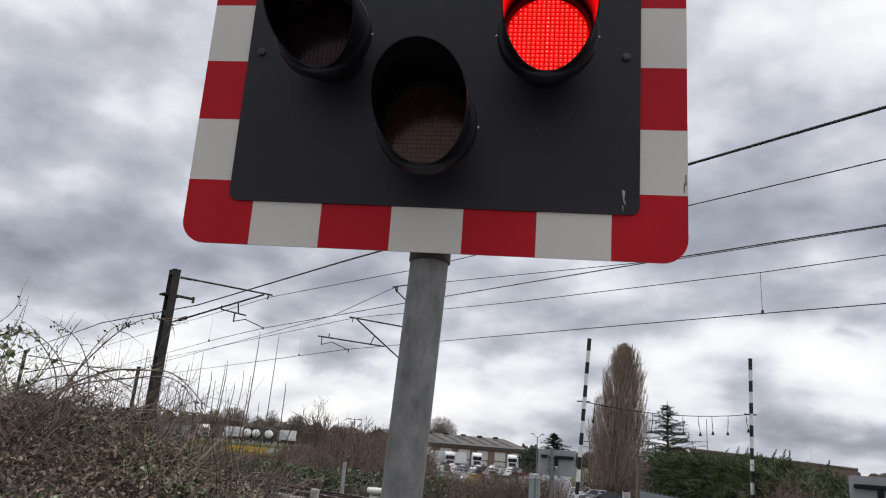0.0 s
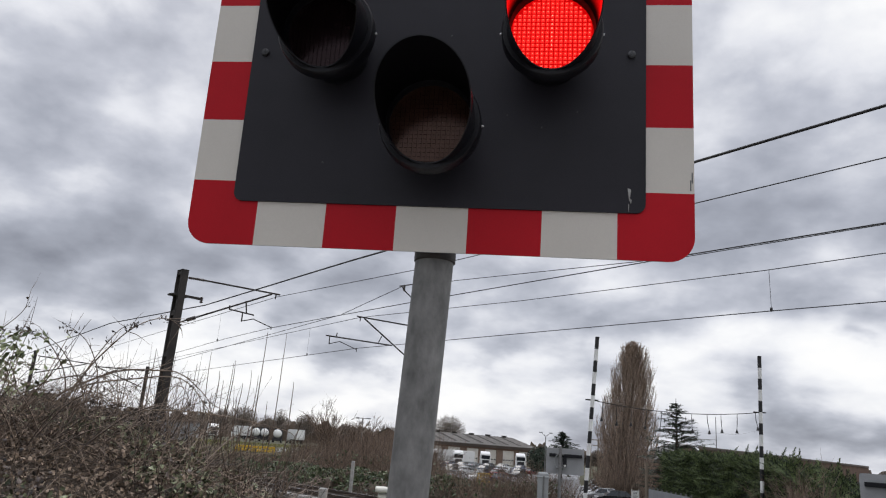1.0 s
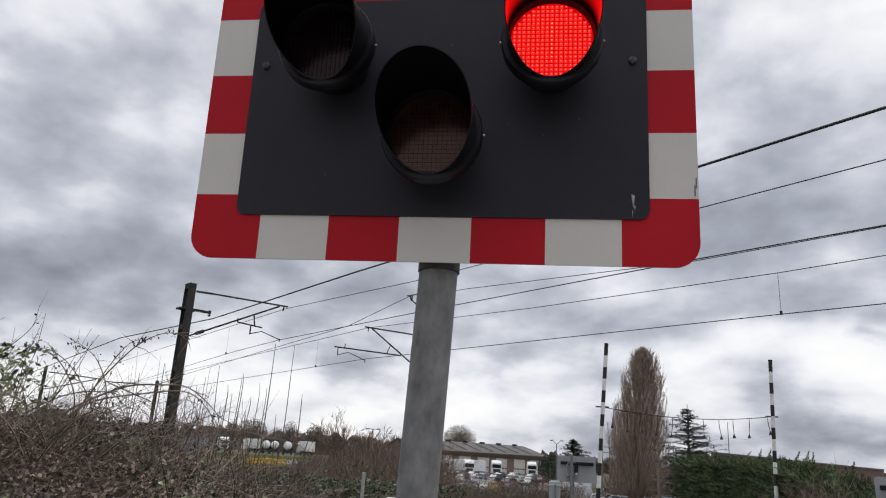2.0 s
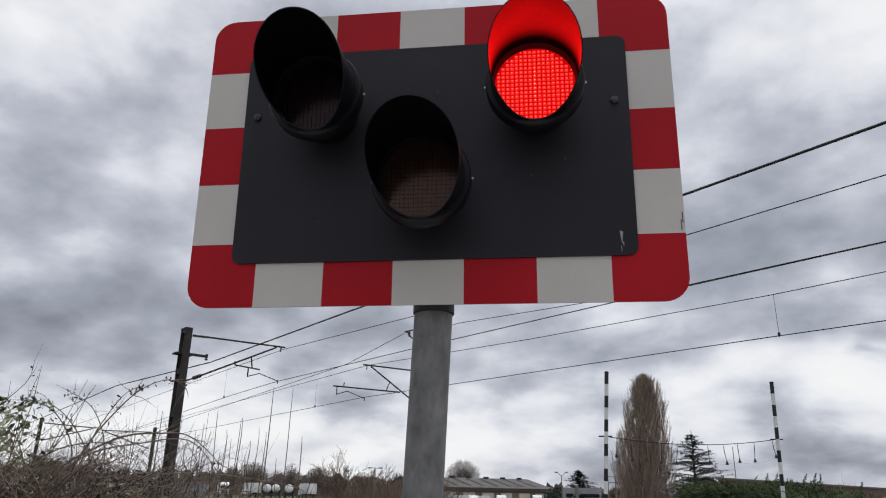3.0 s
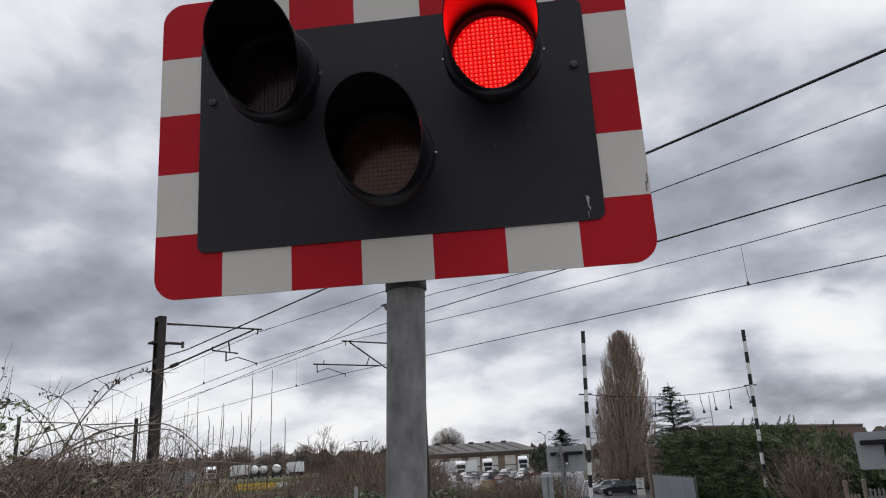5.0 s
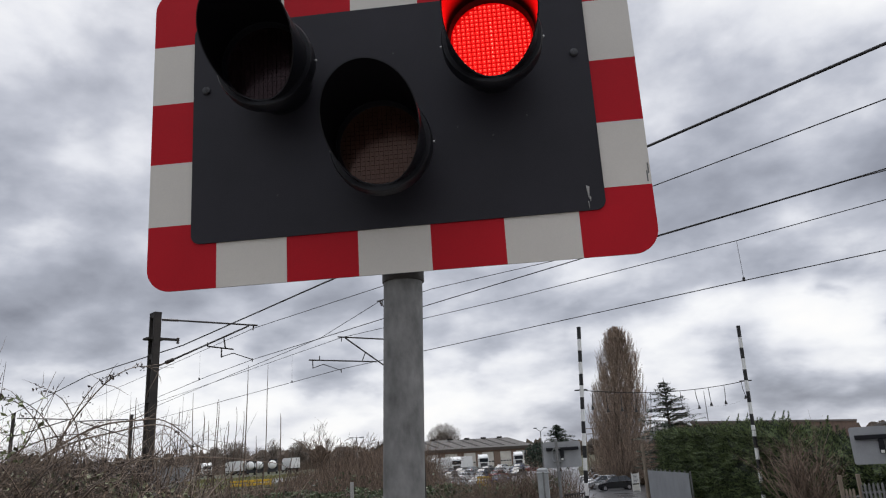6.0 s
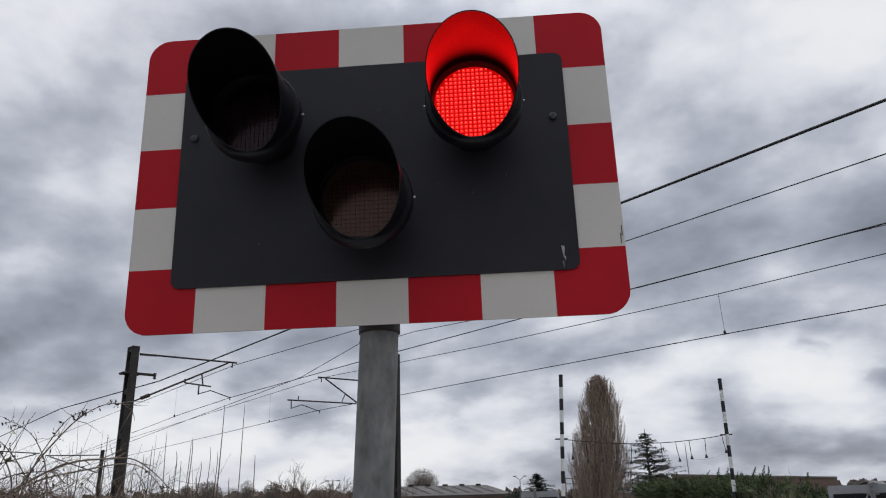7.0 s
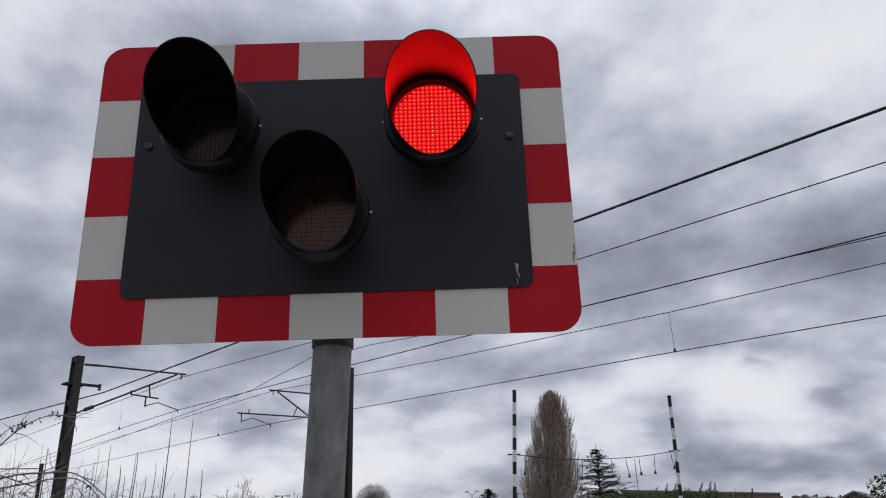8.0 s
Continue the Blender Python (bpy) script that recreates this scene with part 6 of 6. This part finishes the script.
cab = thing("trackside_cabinet", "cream trackside cabinet with an overhanging lid", "cabinet", p.x, p.y, p.z, 12)
zt = STATION.z + 12.2 * math.tan(radians(-3.3)) - p.z
pm = MB()
pm.box((0, 0, zt / 2 - 0.05), (0.62, 0.45, zt - 0.1), 0.012)
part("body", pm, M["cream"], cab)
pm = MB()
pm.box((0, 0, zt - 0.03), (0.72, 0.54, 0.07), 0.02)
part("lid", pm, M["cream"], cab)
pm = MB()
pm.box((0.02, -0.232, zt / 2), (0.5, 0.012, zt - 0.25), 0.004)
part("door", pm, M["cream"], cab)
for b, r, e0, nm, lab in ((-12.87, 30.5, -1.45, "marker_post", "short concrete marker post beyond the tracks"), (-14.93, 12.5, -3.6, "fence_post", "low concrete fence post before the tracks")):
    p = spot(b, r)
    zt = STATION.z + r * math.tan(radians(e0)) - p.z
    pm = MB()
    pm.box((0, 0, zt / 2 - 0.1), (0.13, 0.13, zt + 0.2), 0.02)
    ob = part(nm, pm, M["concrete"])
    ob.location = p
    tagged(ob, lab, "post")
p = spot(-2.85, 52)
yc = thing("yellow_cage", "yellow steel cage among the bare brush", "cage", p.x, p.y, p.z, 10)
z1, z0 = STATION.z + 52 * math.tan(radians(-1.62)) - p.z, 0.0
for k in range(5):
    for y in (-0.3, 0.3):
        pm = MB()
        pm.box((-0.4 + 0.2 * k, y, z1 / 2), (0.05, 0.05, z1), 0.005)
        part("bar", pm, M["yellow"], yc)
for z in (z1 - 0.03, z1 * 0.75, z1 * 0.45):
    for y in (-0.33, 0.33):
        pm = MB()
        pm.box((0, y, z), (0.9, 0.05, 0.07), 0.006)
        part("cross_rail", pm, M["yellow"], yc)
pa, pb_ = spot(-21.75, 62), spot(-18.8, 62)
v = pb_ - pa
yb = thing("yellow_barrier", "yellow painted steel barrier before the lorry park", "barrier", pa.x, pa.y, pa.z, math.degrees(math.atan2(v.y, v.x)))
zt = STATION.z + 62 * math.tan(radians(-0.82)) - pa.z
for dz in (0.0, -0.26):
    pm = MB()
    pm.box((v.length / 2, 0, zt + dz - 0.1), (v.length, 0.07, 0.2), 0.02)
    part("beam", pm, M["yellow"], yb)
for k in (0, 3):
    pm = MB()
    pm.box((0.08 + k * (v.length - 0.16) / 3, 0.08, zt / 2), (0.12, 0.1, zt), 0.01)
    part("post", pm, M["yellow"], yb)


# ---------------------------------------------------------------- lamp columns and line poles
def lamp_column(bearing, r, rise, label, splay=0.0):
    p = spot(bearing, r)
    h = STATION.z + r * math.tan(radians(rise)) - p.z
    t = thing("lamp_column", label, "street lamp", p.x, p.y, p.z, -bearing, "lamp columns")
    pm = MB()
    pm.tube([(0, 0, -0.2), (0, 0, h * 0.3), (0, 0, h)], [0.14, 0.10, 0.07], 10)
    part("column", pm, M["galv"], t, smooth=True)
    for sx in (-1, 1):
        pm = MB()
        pm.tube([(0, 0, h), (sx * 0.6, 0, h + splay)], 0.05, 6)
        part("arm", pm, M["galv"], t)
        pm = MB()
        pm.box((sx * 0.85, 0, h + splay * 1.3 + 0.02), (0.6, 0.34, 0.2), 0.05)
        part("lantern", pm, M["boxgrey"], t)
    return t


lamp_column(-12.43, 115, 1.8, "grey twin-headed lamp column at the yard")
lamp_column(1.75, 128, 1.45, "slim lamp column with two raised floodlights", 0.45)
p = spot(14.1, 75)
pm = MB()
ht = STATION.z + 75 * math.tan(radians(3.6)) - p.z
pm.tube([(0, 0, 0), (0, 0, ht)], [0.06, 0.03], 8)
ob = part("flag_pole", pm, M["galv"])
ob.location = p
tagged(ob, "thin grey mast behind the hedge", "mast")
for b, r in ((5.15, 160), (5.7, 160), (4.2, 240)):
    p = spot(b, r)
    t = thing("electricity_pole", "wooden electricity pole with cross-arms", "electricity pole", p.x, p.y, p.z, -8, "electricity poles")
    h = STATION.z + r * math.tan(radians(1.55 if r < 200 else 0.7)) - p.z
    pm = MB()
    pm.tube([(0, 0, 0), (0, 0, h)], [0.16, 0.12], 8)
    part("pole", pm, M["wood"], t)
    for z in (h - 0.3, h - 1.4):
        pm = MB()
        pm.box((0.4, 0, z), (2.4, 0.12, 0.14), 0.01)
        part("cross_arm", pm, M["wood"], t)

# ---------------------------------------------------------------- buildings
A, B = spot(-8.9, 212), spot(1.0, 232)
v = B - A
L = math.hypot(v.x, v.y)
depot = thing("depot_building", "long brown brick depot with roller doors and a grey roof", "warehouse", A.x, A.y, -2.0, math.degrees(math.atan2(v.y, v.x)))
EAVE, RIDGE, DEEP = 5.6, 8.6, 15.0
DOORS = []
nb_ = 7
bay = L / nb_
for k in range(nb_):
    DOORS.append((k * bay + bay * 0.14, k * bay + bay * 0.78))
DOORS[-1] = (L - bay * 0.95, L - bay * 0.45)
edges = [0.0]
for a, b in DOORS:
    edges += [a, b]
edges.append(L)
for i in range(0, len(edges), 2):
    pm = MB()
    pm.box(((edges[i] + edges[i + 1]) / 2, 0.15, 2.2), (edges[i + 1] - edges[i], 0.3, 4.4))
    part("brick_pier", pm, M["brick"], depot)
pm = MB()
pm.box((L / 2, 0.12, 4.55), (L, 0.35, 0.5))
part("brick_band", pm, M["brick_d"], depot)
pm = MB()
pm.box((L / 2, 0.0, 5.2), (L + 0.4, 0.6, 0.85), 0.03)
part("fascia", pm, M["fascia"], depot, "dark brown fascia under the roof")
pm = MB()
pm.box((L / 2, DEEP * 2 - 0.15, 2.8), (L, 0.3, 5.6))
part("back_wall", pm, M["brick"], depot)
for x in (0.15, L - 0.15):
    pm = MB()
    pm.prism([(0.3, 0), (DEEP * 2, 0), (DEEP * 2, EAVE), (DEEP, RIDGE - 0.1), (0.3, EAVE)], x - 0.15, x + 0.15, axis="x")
    part("gable_wall", pm, M["brick"], depot, fix=True)
for a, b in DOORS:
    d = part("roller_door", MB().box(((a + b) / 2, 0.22, 2.2), (b - a, 0.06, 4.3)), M["rolldoor"], depot, "pale roller door")
    for q in range(11):
        part("door_slat", MB().box(((a + b) / 2, 0.18, 0.3 + q * 0.38), (b - a - 0.1, 0.03, 0.33), 0.01), M["rolldoor"], d)
    for q in range(4):
        part("door_window", MB().box((a + (b - a) * (q + 0.5) / 4, 0.155, 1.5), ((b - a) / 6, 0.02, 0.35)), M["glass"], d)
for sgn, y0, y1, z0, z1 in ((0, -0.5, DEEP, EAVE + 0.05, RIDGE), (1, DEEP * 2 + 0.5, DEEP, EAVE + 0.05, RIDGE)):
    pm = MB()
    pm.add([(-0.5, y0, z0), (L + 0.5, y0, z0), (L + 0.5, y1, z1), (-0.5, y1, z1), (-0.5, y0, z0 - 0.15), (L + 0.5, y0, z0 - 0.15), (L + 0.5, y1, z1 - 0.15), (-0.5, y1, z1 - 0.15)],
           [(0, 1, 2, 3), (7, 6, 5, 4), (0, 4, 5, 1), (1, 5, 6, 2), (2, 6, 7, 3), (3, 7, 4, 0)])
    rf = part("roof", pm, M["roof"], depot, "grey corrugated sheet roof", fix=True)
    for k in range(44):
        x = 0.4 + k * (L - 0.8) / 43
        u0, u1 = Vector((x, y0, z0 + 0.03)), Vector((x, y1, z1 + 0.03))
        if sgn == 0:
            part("roof_rib", MB().tube([u0, u1], 0.05, 4), M["roof"], rf)
    if sgn == 0:
        for k in range(9):
            x = 3.0 + k * (L - 5) / 8.6
            mm = MB()
            a, b = 0.12, 0.92
            q = lambda w, u: (x + w, y0 + (y1 - y0) * u, z0 + (z1 - z0) * u + 0.05)
            mm.add([q(-0.65, a), q(0.65, a), q(0.65, b), q(-0.65, b)], [(0, 1, 2, 3)])
            part("rooflight", mm, M["rooflight"], rf, "darker translucent roof strip")
for k in range(7):
    part("roof_vent", MB().box((4 + k * L / 7.2, DEEP - 0.8, RIDGE + 0.15), (1.5, 0.9, 0.5), 0.05), M["rooflight"], depot)
part("downpipe", MB().box((DOORS[3][0] - 0.6, -0.1, 3.2), (0.2, 0.2, 5.6)), M["brick_d"], depot)
for dx in (-4.3, -3.2):
    w = part("window", MB().box((L + dx + 0.6, 0.0, 3.5), (0.8, 0.06, 1.1)), M["frame"], depot)
    part("pane", MB().box((L + dx + 0.6, -0.04, 3.5), (0.62, 0.03, 0.92)), M["glass"], w)

P1, P2 = spot(12.9, 57), spot(23.6, 97)
v = P2 - P1
L = math.hypot(v.x, v.y)
bz = -2.9
brick_b = thing("brick_building", "flat-roofed brown brick building behind the hedge", "building", P1.x, P1.y, bz, math.degrees(math.atan2(v.y, v.x)))
Hh = 2.86 - bz


def skewed(mb):
    """The plot is a parallelogram: its end walls run askew to the long front."""
    mb.v = [(x + 2.6 * y, y, z) for x, y, z in mb.v]
    return mb


wx0, wx1, wz0, wz1 = L * 0.725, L * 0.725 + 2.0, Hh - 2.75, Hh - 1.1
for nm, c, s in (("wall", (wx0 / 2, 2, Hh / 2), (wx0, 4, Hh)), ("wall", ((wx1 + L) / 2, 2, Hh / 2), (L - wx1, 4, Hh)), ("wall", ((wx0 + wx1) / 2, 2, wz0 / 2), (wx1 - wx0, 4, wz0)), ("lintel", ((wx0 + wx1) / 2, 2, (wz1 + Hh) / 2), (wx1 - wx0, 4, Hh - wz1))):
    part(nm, skewed(MB().box(c, s)), M["brick_d"], brick_b, "brown brickwork")
part("parapet", skewed(MB().box((L / 2, 2, Hh + 0.1), (L + 0.2, 4.2, 0.2), 0.02)), M["fascia"], brick_b, "dark parapet coping")
w = part("window", MB().box(((wx0 + wx1) / 2, 0.2, (wz0 + wz1) / 2), (wx1 - wx0, 0.1, wz1 - wz0)), M["frame"], brick_b, "white framed window")
for k in range(2):
    for j in range(2):
        part("pane", MB().box((wx0 + (k + 0.5) * (wx1 - wx0) / 2, 0.13, wz0 + (j + 0.5) * (wz1 - wz0) / 2), ((wx1 - wx0) / 2 - 0.18, 0.05, (wz1 - wz0) / 2 - 0.18)), M["glass"], w)


def gable_house(bearing, r, w, d, eave, ridge, turn, label):
    p = spot(bearing, r)
    t = thing("gabled_house", label, "house", p.x, p.y, p.z, turn, "gabled houses")
    pm = MB()
    pm.prism([(-w / 2, 0), (w / 2, 0), (w / 2, eave), (0, ridge), (-w / 2, eave)], -d / 2, d / 2)
    part("wall", pm, M["brick"], t, fix=True)
    for sx in (-1, 1):
        pm = MB()
        pm.add([(sx * (w / 2 + 0.4), -d / 2 - 0.3, eave - 0.2), (sx * (w / 2 + 0.4), d / 2 + 0.3, eave - 0.2), (0, d / 2 + 0.3, ridge + 0.12), (0, -d / 2 - 0.3, ridge + 0.12),
                (sx * (w / 2 + 0.4), -d / 2 - 0.3, eave - 0.4), (sx * (w / 2 + 0.4), d / 2 + 0.3, eave - 0.4), (0, d / 2 + 0.3, ridge - 0.08), (0, -d / 2 - 0.3, ridge - 0.08)],
               [(0, 1, 2, 3), (4, 7, 6, 5), (0, 3, 7, 4), (1, 5, 6, 2), (0, 4, 5, 1)])
        part("roof", pm, M["tile"], t, "grey tiled roof", fix=True)
    for k in (-1, 1):
        wd = part("window", MB().box((k * w * 0.22, -d / 2 - 0.02, eave * 0.55), (1.2, 0.08, 1.2)), M["frame"], t)
        part("pane", MB().box((k * w * 0.22, -d / 2 - 0.07, eave * 0.55), (1.0, 0.04, 1.0)), M["glass"], wd)
    return t


gable_house(25.6, 100, 11, 16, 3.6, 5.3, -30, "low gabled brick building beyond the hedge")
gable_house(28.4, 92, 9, 14, 3.7, 5.7, -32, "gabled brick building with a pale tiled roof")
gable_house(11.3, 120, 10, 9, 5.0, 7.4, 10, "house half hidden behind the spruce")


# ---------------------------------------------------------------- vehicles
def car_proto(colour, long_roof=False):
    """A parked hatchback or van; local x runs to its front."""
    t = thing("parked_car", f"{colour} hatchback car parked on wet asphalt", "car", 0, 0, -500, 0, "parked cars")
    paint = M["car " + colour]
    hw = 0.86
    side = [(-2.0, 0.25), (2.02, 0.25), (2.08, 0.5), (2.0, 0.72), (1.15, 0.92), (-1.85, 0.98), (-2.06, 0.8), (-2.08, 0.45)]
    lower = MB()
    vs, nn = [], len(side)
    for y, k in ((-hw, 0.93), (-hw * 0.96, 1.0), (hw * 0.96, 1.0), (hw, 0.93)):
        for x, z in side:
            vs.append((x * (0.985 if k < 1 else 1), y, 0.6 + (z - 0.6) * k))
    fs = [tuple(range(nn)), tuple(range(4 * nn - 1, 3 * nn - 1, -1))]
    for s in range(3):
        fs += [(s * nn + i, (s + 1) * nn + i, (s + 1) * nn + (i + 1) % nn, s * nn + (i + 1) % nn) for i in range(nn)]
    lower.add(vs, fs)
    part("body", lower, paint, t, smooth=True, fix=True)
    rear = -1.95 if long_roof else -1.8
    cabin = [(rear, 0.95), (1.15, 0.9), (0.45, 1.38), (-1.2 if not long_roof else -1.8, 1.42)]
    gm_ = MB()
    vs = [(x, -hw * (0.92 if z < 1 else 0.74), z) for x, z in cabin] + [(x, hw * (0.92 if z < 1 else 0.74), z) for x, z in cabin]
    gm_.add(vs, [(0, 1, 2, 3), (7, 6, 5, 4), (0, 4, 5, 1), (1, 5, 6, 2), (2, 6, 7, 3), (3, 7, 4, 0)])
    part("glazing", gm_, M["glass"], t, "dark window glass", fix=True)
    x0, x1 = cabin[3][0], cabin[2][0]
    part("roof", MB().box(((x0 + x1) / 2 - 0.02, 0, 1.425), (x1 - x0 + 0.12, hw * 1.46, 0.07), 0.03), paint, t)
    for px in (-0.35, x0 + 0.12):
        for s in (-1, 1):
            part("pillar", MB().tube([(px, s * hw * 0.935, 0.94), (px, s * hw * 0.765, 1.41)], 0.05, 5), paint, t)
    for wx in (-1.3, 1.3):
        for s in (-1, 1):
            wheel = part("wheel", MB().tube([(wx, s * (hw - 0.16), 0.31), (wx, s * (hw + 0.015), 0.31)], 0.31, 18), M["tyre"], t)
            part("rim", MB().tube([(wx, s * (hw + 0.0), 0.31), (wx, s * (hw + 0.022), 0.31)], [0.2, 0.18], 12), M["rim"], wheel)
    for s in (-1, 1):
        part("headlight", MB().box((1.93, s * 0.62, 0.7), (0.2, 0.36, 0.14), 0.03), M["headl"], t)
        part("tail_light", MB().box((-2.0, s * 0.7, 0.82), (0.14, 0.2, 0.26), 0.03), M["tail"], t)
    part("number_plate", MB().box((-2.075, 0, 0.55), (0.03, 0.5, 0.11)), M["yellow"], t)
    return t


protos = [car_proto(c[0]) for c in CARS]
used = set()


def put_car(kind, bearing, r, turn):
    p = spot(bearing, r)
    m = pose(p.x, p.y, p.z + 0.09, 0, 0, turn)
    if kind not in used:
        used.add(kind)
        protos[kind].matrix_basis = m
        return protos[kind]
    return copy_thing(protos[kind], m)


# forecourt beside the road
put_car(2, 6.9, 84, 186)
put_car(5, 6.5, 99, 160)
put_car(1, 10.5, 66, 80)
put_car(4, 7.4, 110, 170)
for kind, b, r in ((0, 6.1, 88.5), (1, 5.8, 94), (4, 5.6, 101), (0, 5.4, 108)):
    put_car(kind, b, r, 186)
# staff cars in the depot yard
g = np.random.default_rng(91)
order = [0, 1, 3, 4, 0, 2, 1, 3, 5, 4]
k = 0
for row_r, b0, b1, st in ((118, -5.0, -1.4, 1.45), (136, -8.2, 0.6, 1.25), (152, -9.0, 1.2, 1.1), (170, -8.5, 0.5, 1.0)):
    b = b0
    while b < b1:
        put_car(order[k % 10], b, row_r + g.uniform(-2, 2), 60 + g.uniform(-6, 6) + (k % 2) * 180)
        k += 1
        b += st * g.uniform(0.85, 1.25)
for b, r in ((-12.2, 125), (-11.4, 122), (-10.6, 126), (-12.8, 140), (-11.7, 142)):
    put_car(order[k % 10], b, r, 40 + g.uniform(-8, 8))
    k += 1


def van(bearing, r, turn):
    p = spot(bearing, r)
    t = thing("parked_van", "white panel van parked beside the road", "van", p.x, p.y, p.z + 0.09, turn)
    pm = MB()
    side = [(-2.3, 0.35), (2.3, 0.35), (2.35, 0.9), (1.7, 1.15), (1.2, 1.85), (1.0, 1.95), (-2.3, 1.95)]
    pm.prism(side[::1], -0.9, 0.9)
    part("body", pm, M["lorry"], t, fix=True)
    part("windscreen", MB().box((1.52, 0, 1.5), (0.1, 1.5, 0.62), 0.02, m=None), M["glass"], t)
    for s in (-1, 1):
        part("side_window", MB().box((0.85, s * 0.905, 1.5), (0.8, 0.02, 0.5)), M["glass"], t)
        part("rear_window", MB().box((-2.31, s * 0.42, 1.5), (0.02, 0.6, 0.5)), M["glass"], t)
        part("tail_light", MB().box((-2.31, s * 0.82, 0.95), (0.03, 0.12, 0.4)), M["tail"], t)
        for wx in (-1.5, 1.5):
            w = part("wheel", MB().tube([(wx, s * 0.72, 0.34), (wx, s * 0.93, 0.34)], 0.34, 16), M["tyre"], t)
            part("rim", MB().tube([(wx, s * 0.92, 0.34), (wx, s * 0.94, 0.34)], 0.2, 12), M["rim"], w)
    return t


van(6.0, 108, 165)


def lorry(bearing, r, turn, label, tank=False, trailer=True, z=None, body="lorry"):
    p = spot(bearing, r)
    t = thing("parked_lorry", label, "lorry", p.x, p.y, p.z + 0.07, turn, "parked lorries")
    part("cab", MB().box((0, 0, 1.95), (2.2, 2.45, 2.6), 0.18), M[body], t, "dark cab" if tank else "white cab")
    part("roof_fairing", MB().prism([(-1.05, 3.24), (1.0, 3.24), (-0.2, 3.75), (-1.05, 3.8)], -1.1, 1.1), M[body], t, fix=True)
    part("windscreen", MB().box((1.1, 0, 2.45), (0.06, 2.1, 0.85), 0.02), M["glass"], t)
    part("grille", MB().box((1.11, 0, 1.35), (0.05, 1.7, 0.9), 0.02), M["chassis"], t)
    for s in (-1, 1):
        part("side_window", MB().box((0.35, s * 1.225, 2.45), (0.9, 0.03, 0.7)), M["glass"], t)
        part("headlight", MB().box((1.11, s * 0.95, 0.95), (0.06, 0.4, 0.25), 0.02), M["headl"], t)
        for wx in (0.35,) + ((-3.2, -6.5, -7.8) if trailer else (-2.8,)):
            w = part("wheel", MB().tube([(wx, s * 0.9, 0.5), (wx, s * 1.22, 0.5)], 0.5, 16), M["tyre"], t)
            part("rim", MB().tube([(wx, s * 1.21, 0.5), (wx, s * 1.235, 0.5)], 0.28, 12), M["rim"], w)
    part("chassis", MB().box((-4.3 if trailer else -1.7, 0, 0.95), (9.2 if trailer else 4.5, 0.9, 0.3)), M["chassis"], t)
    if trailer and tank:
        part("tank", MB().tube([(-1.5, 0, 2.35), (-1.75, 0, 2.35), (-9.2, 0, 2.35), (-9.5, 0, 2.35), (-9.65, 0, 2.35)], [0.7, 1.08, 1.08, 0.85, 0.3], 28), M["lorry"], t, "rounded white tank", smooth=True)
        part("tank_rib", MB().tube([(-5.5, 0, 2.35), (-5.6, 0, 2.35)], 1.15, 28), M["galv"], t)
        part("rear_frame", MB().box((-9.3, 0, 0.85), (0.25, 2.2, 0.8), 0.03), M["chassis"], t, "dark rear frame")
        part("mudguard", MB().box((-8.2, 0, 1.2), (2.2, 2.3, 0.12), 0.03), M["chassis"], t)
    elif trailer:
        part("box_body", MB().box((-5.4, 0, 2.45), (7.8, 2.5, 2.65), 0.04), M[body], t, "plain white box body")
    return t


for b, r, tn, tank, tr, lab in ((-23.4, 172, -62, False, True, "white lorry with its cab towards the railway"), (-21.75, 178, 140, False, True, "white box lorry parked in the lorry park"),
                                (-20.36, 172, 110.5, True, True, "white tanker lorry seen end on"), (-19.72, 172, 109.8, True, True, "white tanker lorry seen end on"),
                                (-18.7, 170, 107, True, True, "white tanker lorry seen end on"), (-17.7, 172, 122, False, True, "white box lorry parked beside the tankers"),
                                (-24.7, 190, 108, True, True, "white tanker lorry behind the grey shed"), (-25.6, 190, 112, True, True, "white tanker lorry behind the grey shed"),
                                (-6.6, 178, 200, False, True, "white lorry standing before the depot doors"), (-4.9, 176, -75, False, False, "white tractor unit before the depot"), (-2.8, 182, -80, False, False, "white tractor unit before the depot"),
                                (-0.1, 186, -85, False, False, "white tractor unit at the depot corner"), (-10.0, 158, 95, False, True, "white box lorry at the yard edge")):
    lorry(b, r * 1.25 if b < -14 else r, tn, lab, tank, tr, body="chassis" if tank else "lorry")
p = spot(-12.05, 150)
sk = thing("blue_container", "dark blue steel container in the yard", "container", p.x, p.y, p.z, 15)
part("shell", MB().box((0, 0, 1.3), (2.2, 5, 2.6), 0.03), M["blue"], sk)
for k in range(8):
    part("rib", MB().box((-0.98 + k * 0.28, -2.52, 1.3), (0.1, 0.05, 2.4), 0.01), M["blue"], sk)
pa = spot(-29, 150)
wl = thing("yard_wall", "long low grey shed along the lorry park", "shed", pa.x, pa.y, pa.z, 8)
part("wall", MB().box((5, 0, 1.4), (14, 5, 2.8), 0.02), M["hoard"], wl)
part("roof", MB().box((5, 0, 2.9), (14.6, 5.6, 0.2), 0.04), M["tile"], wl)
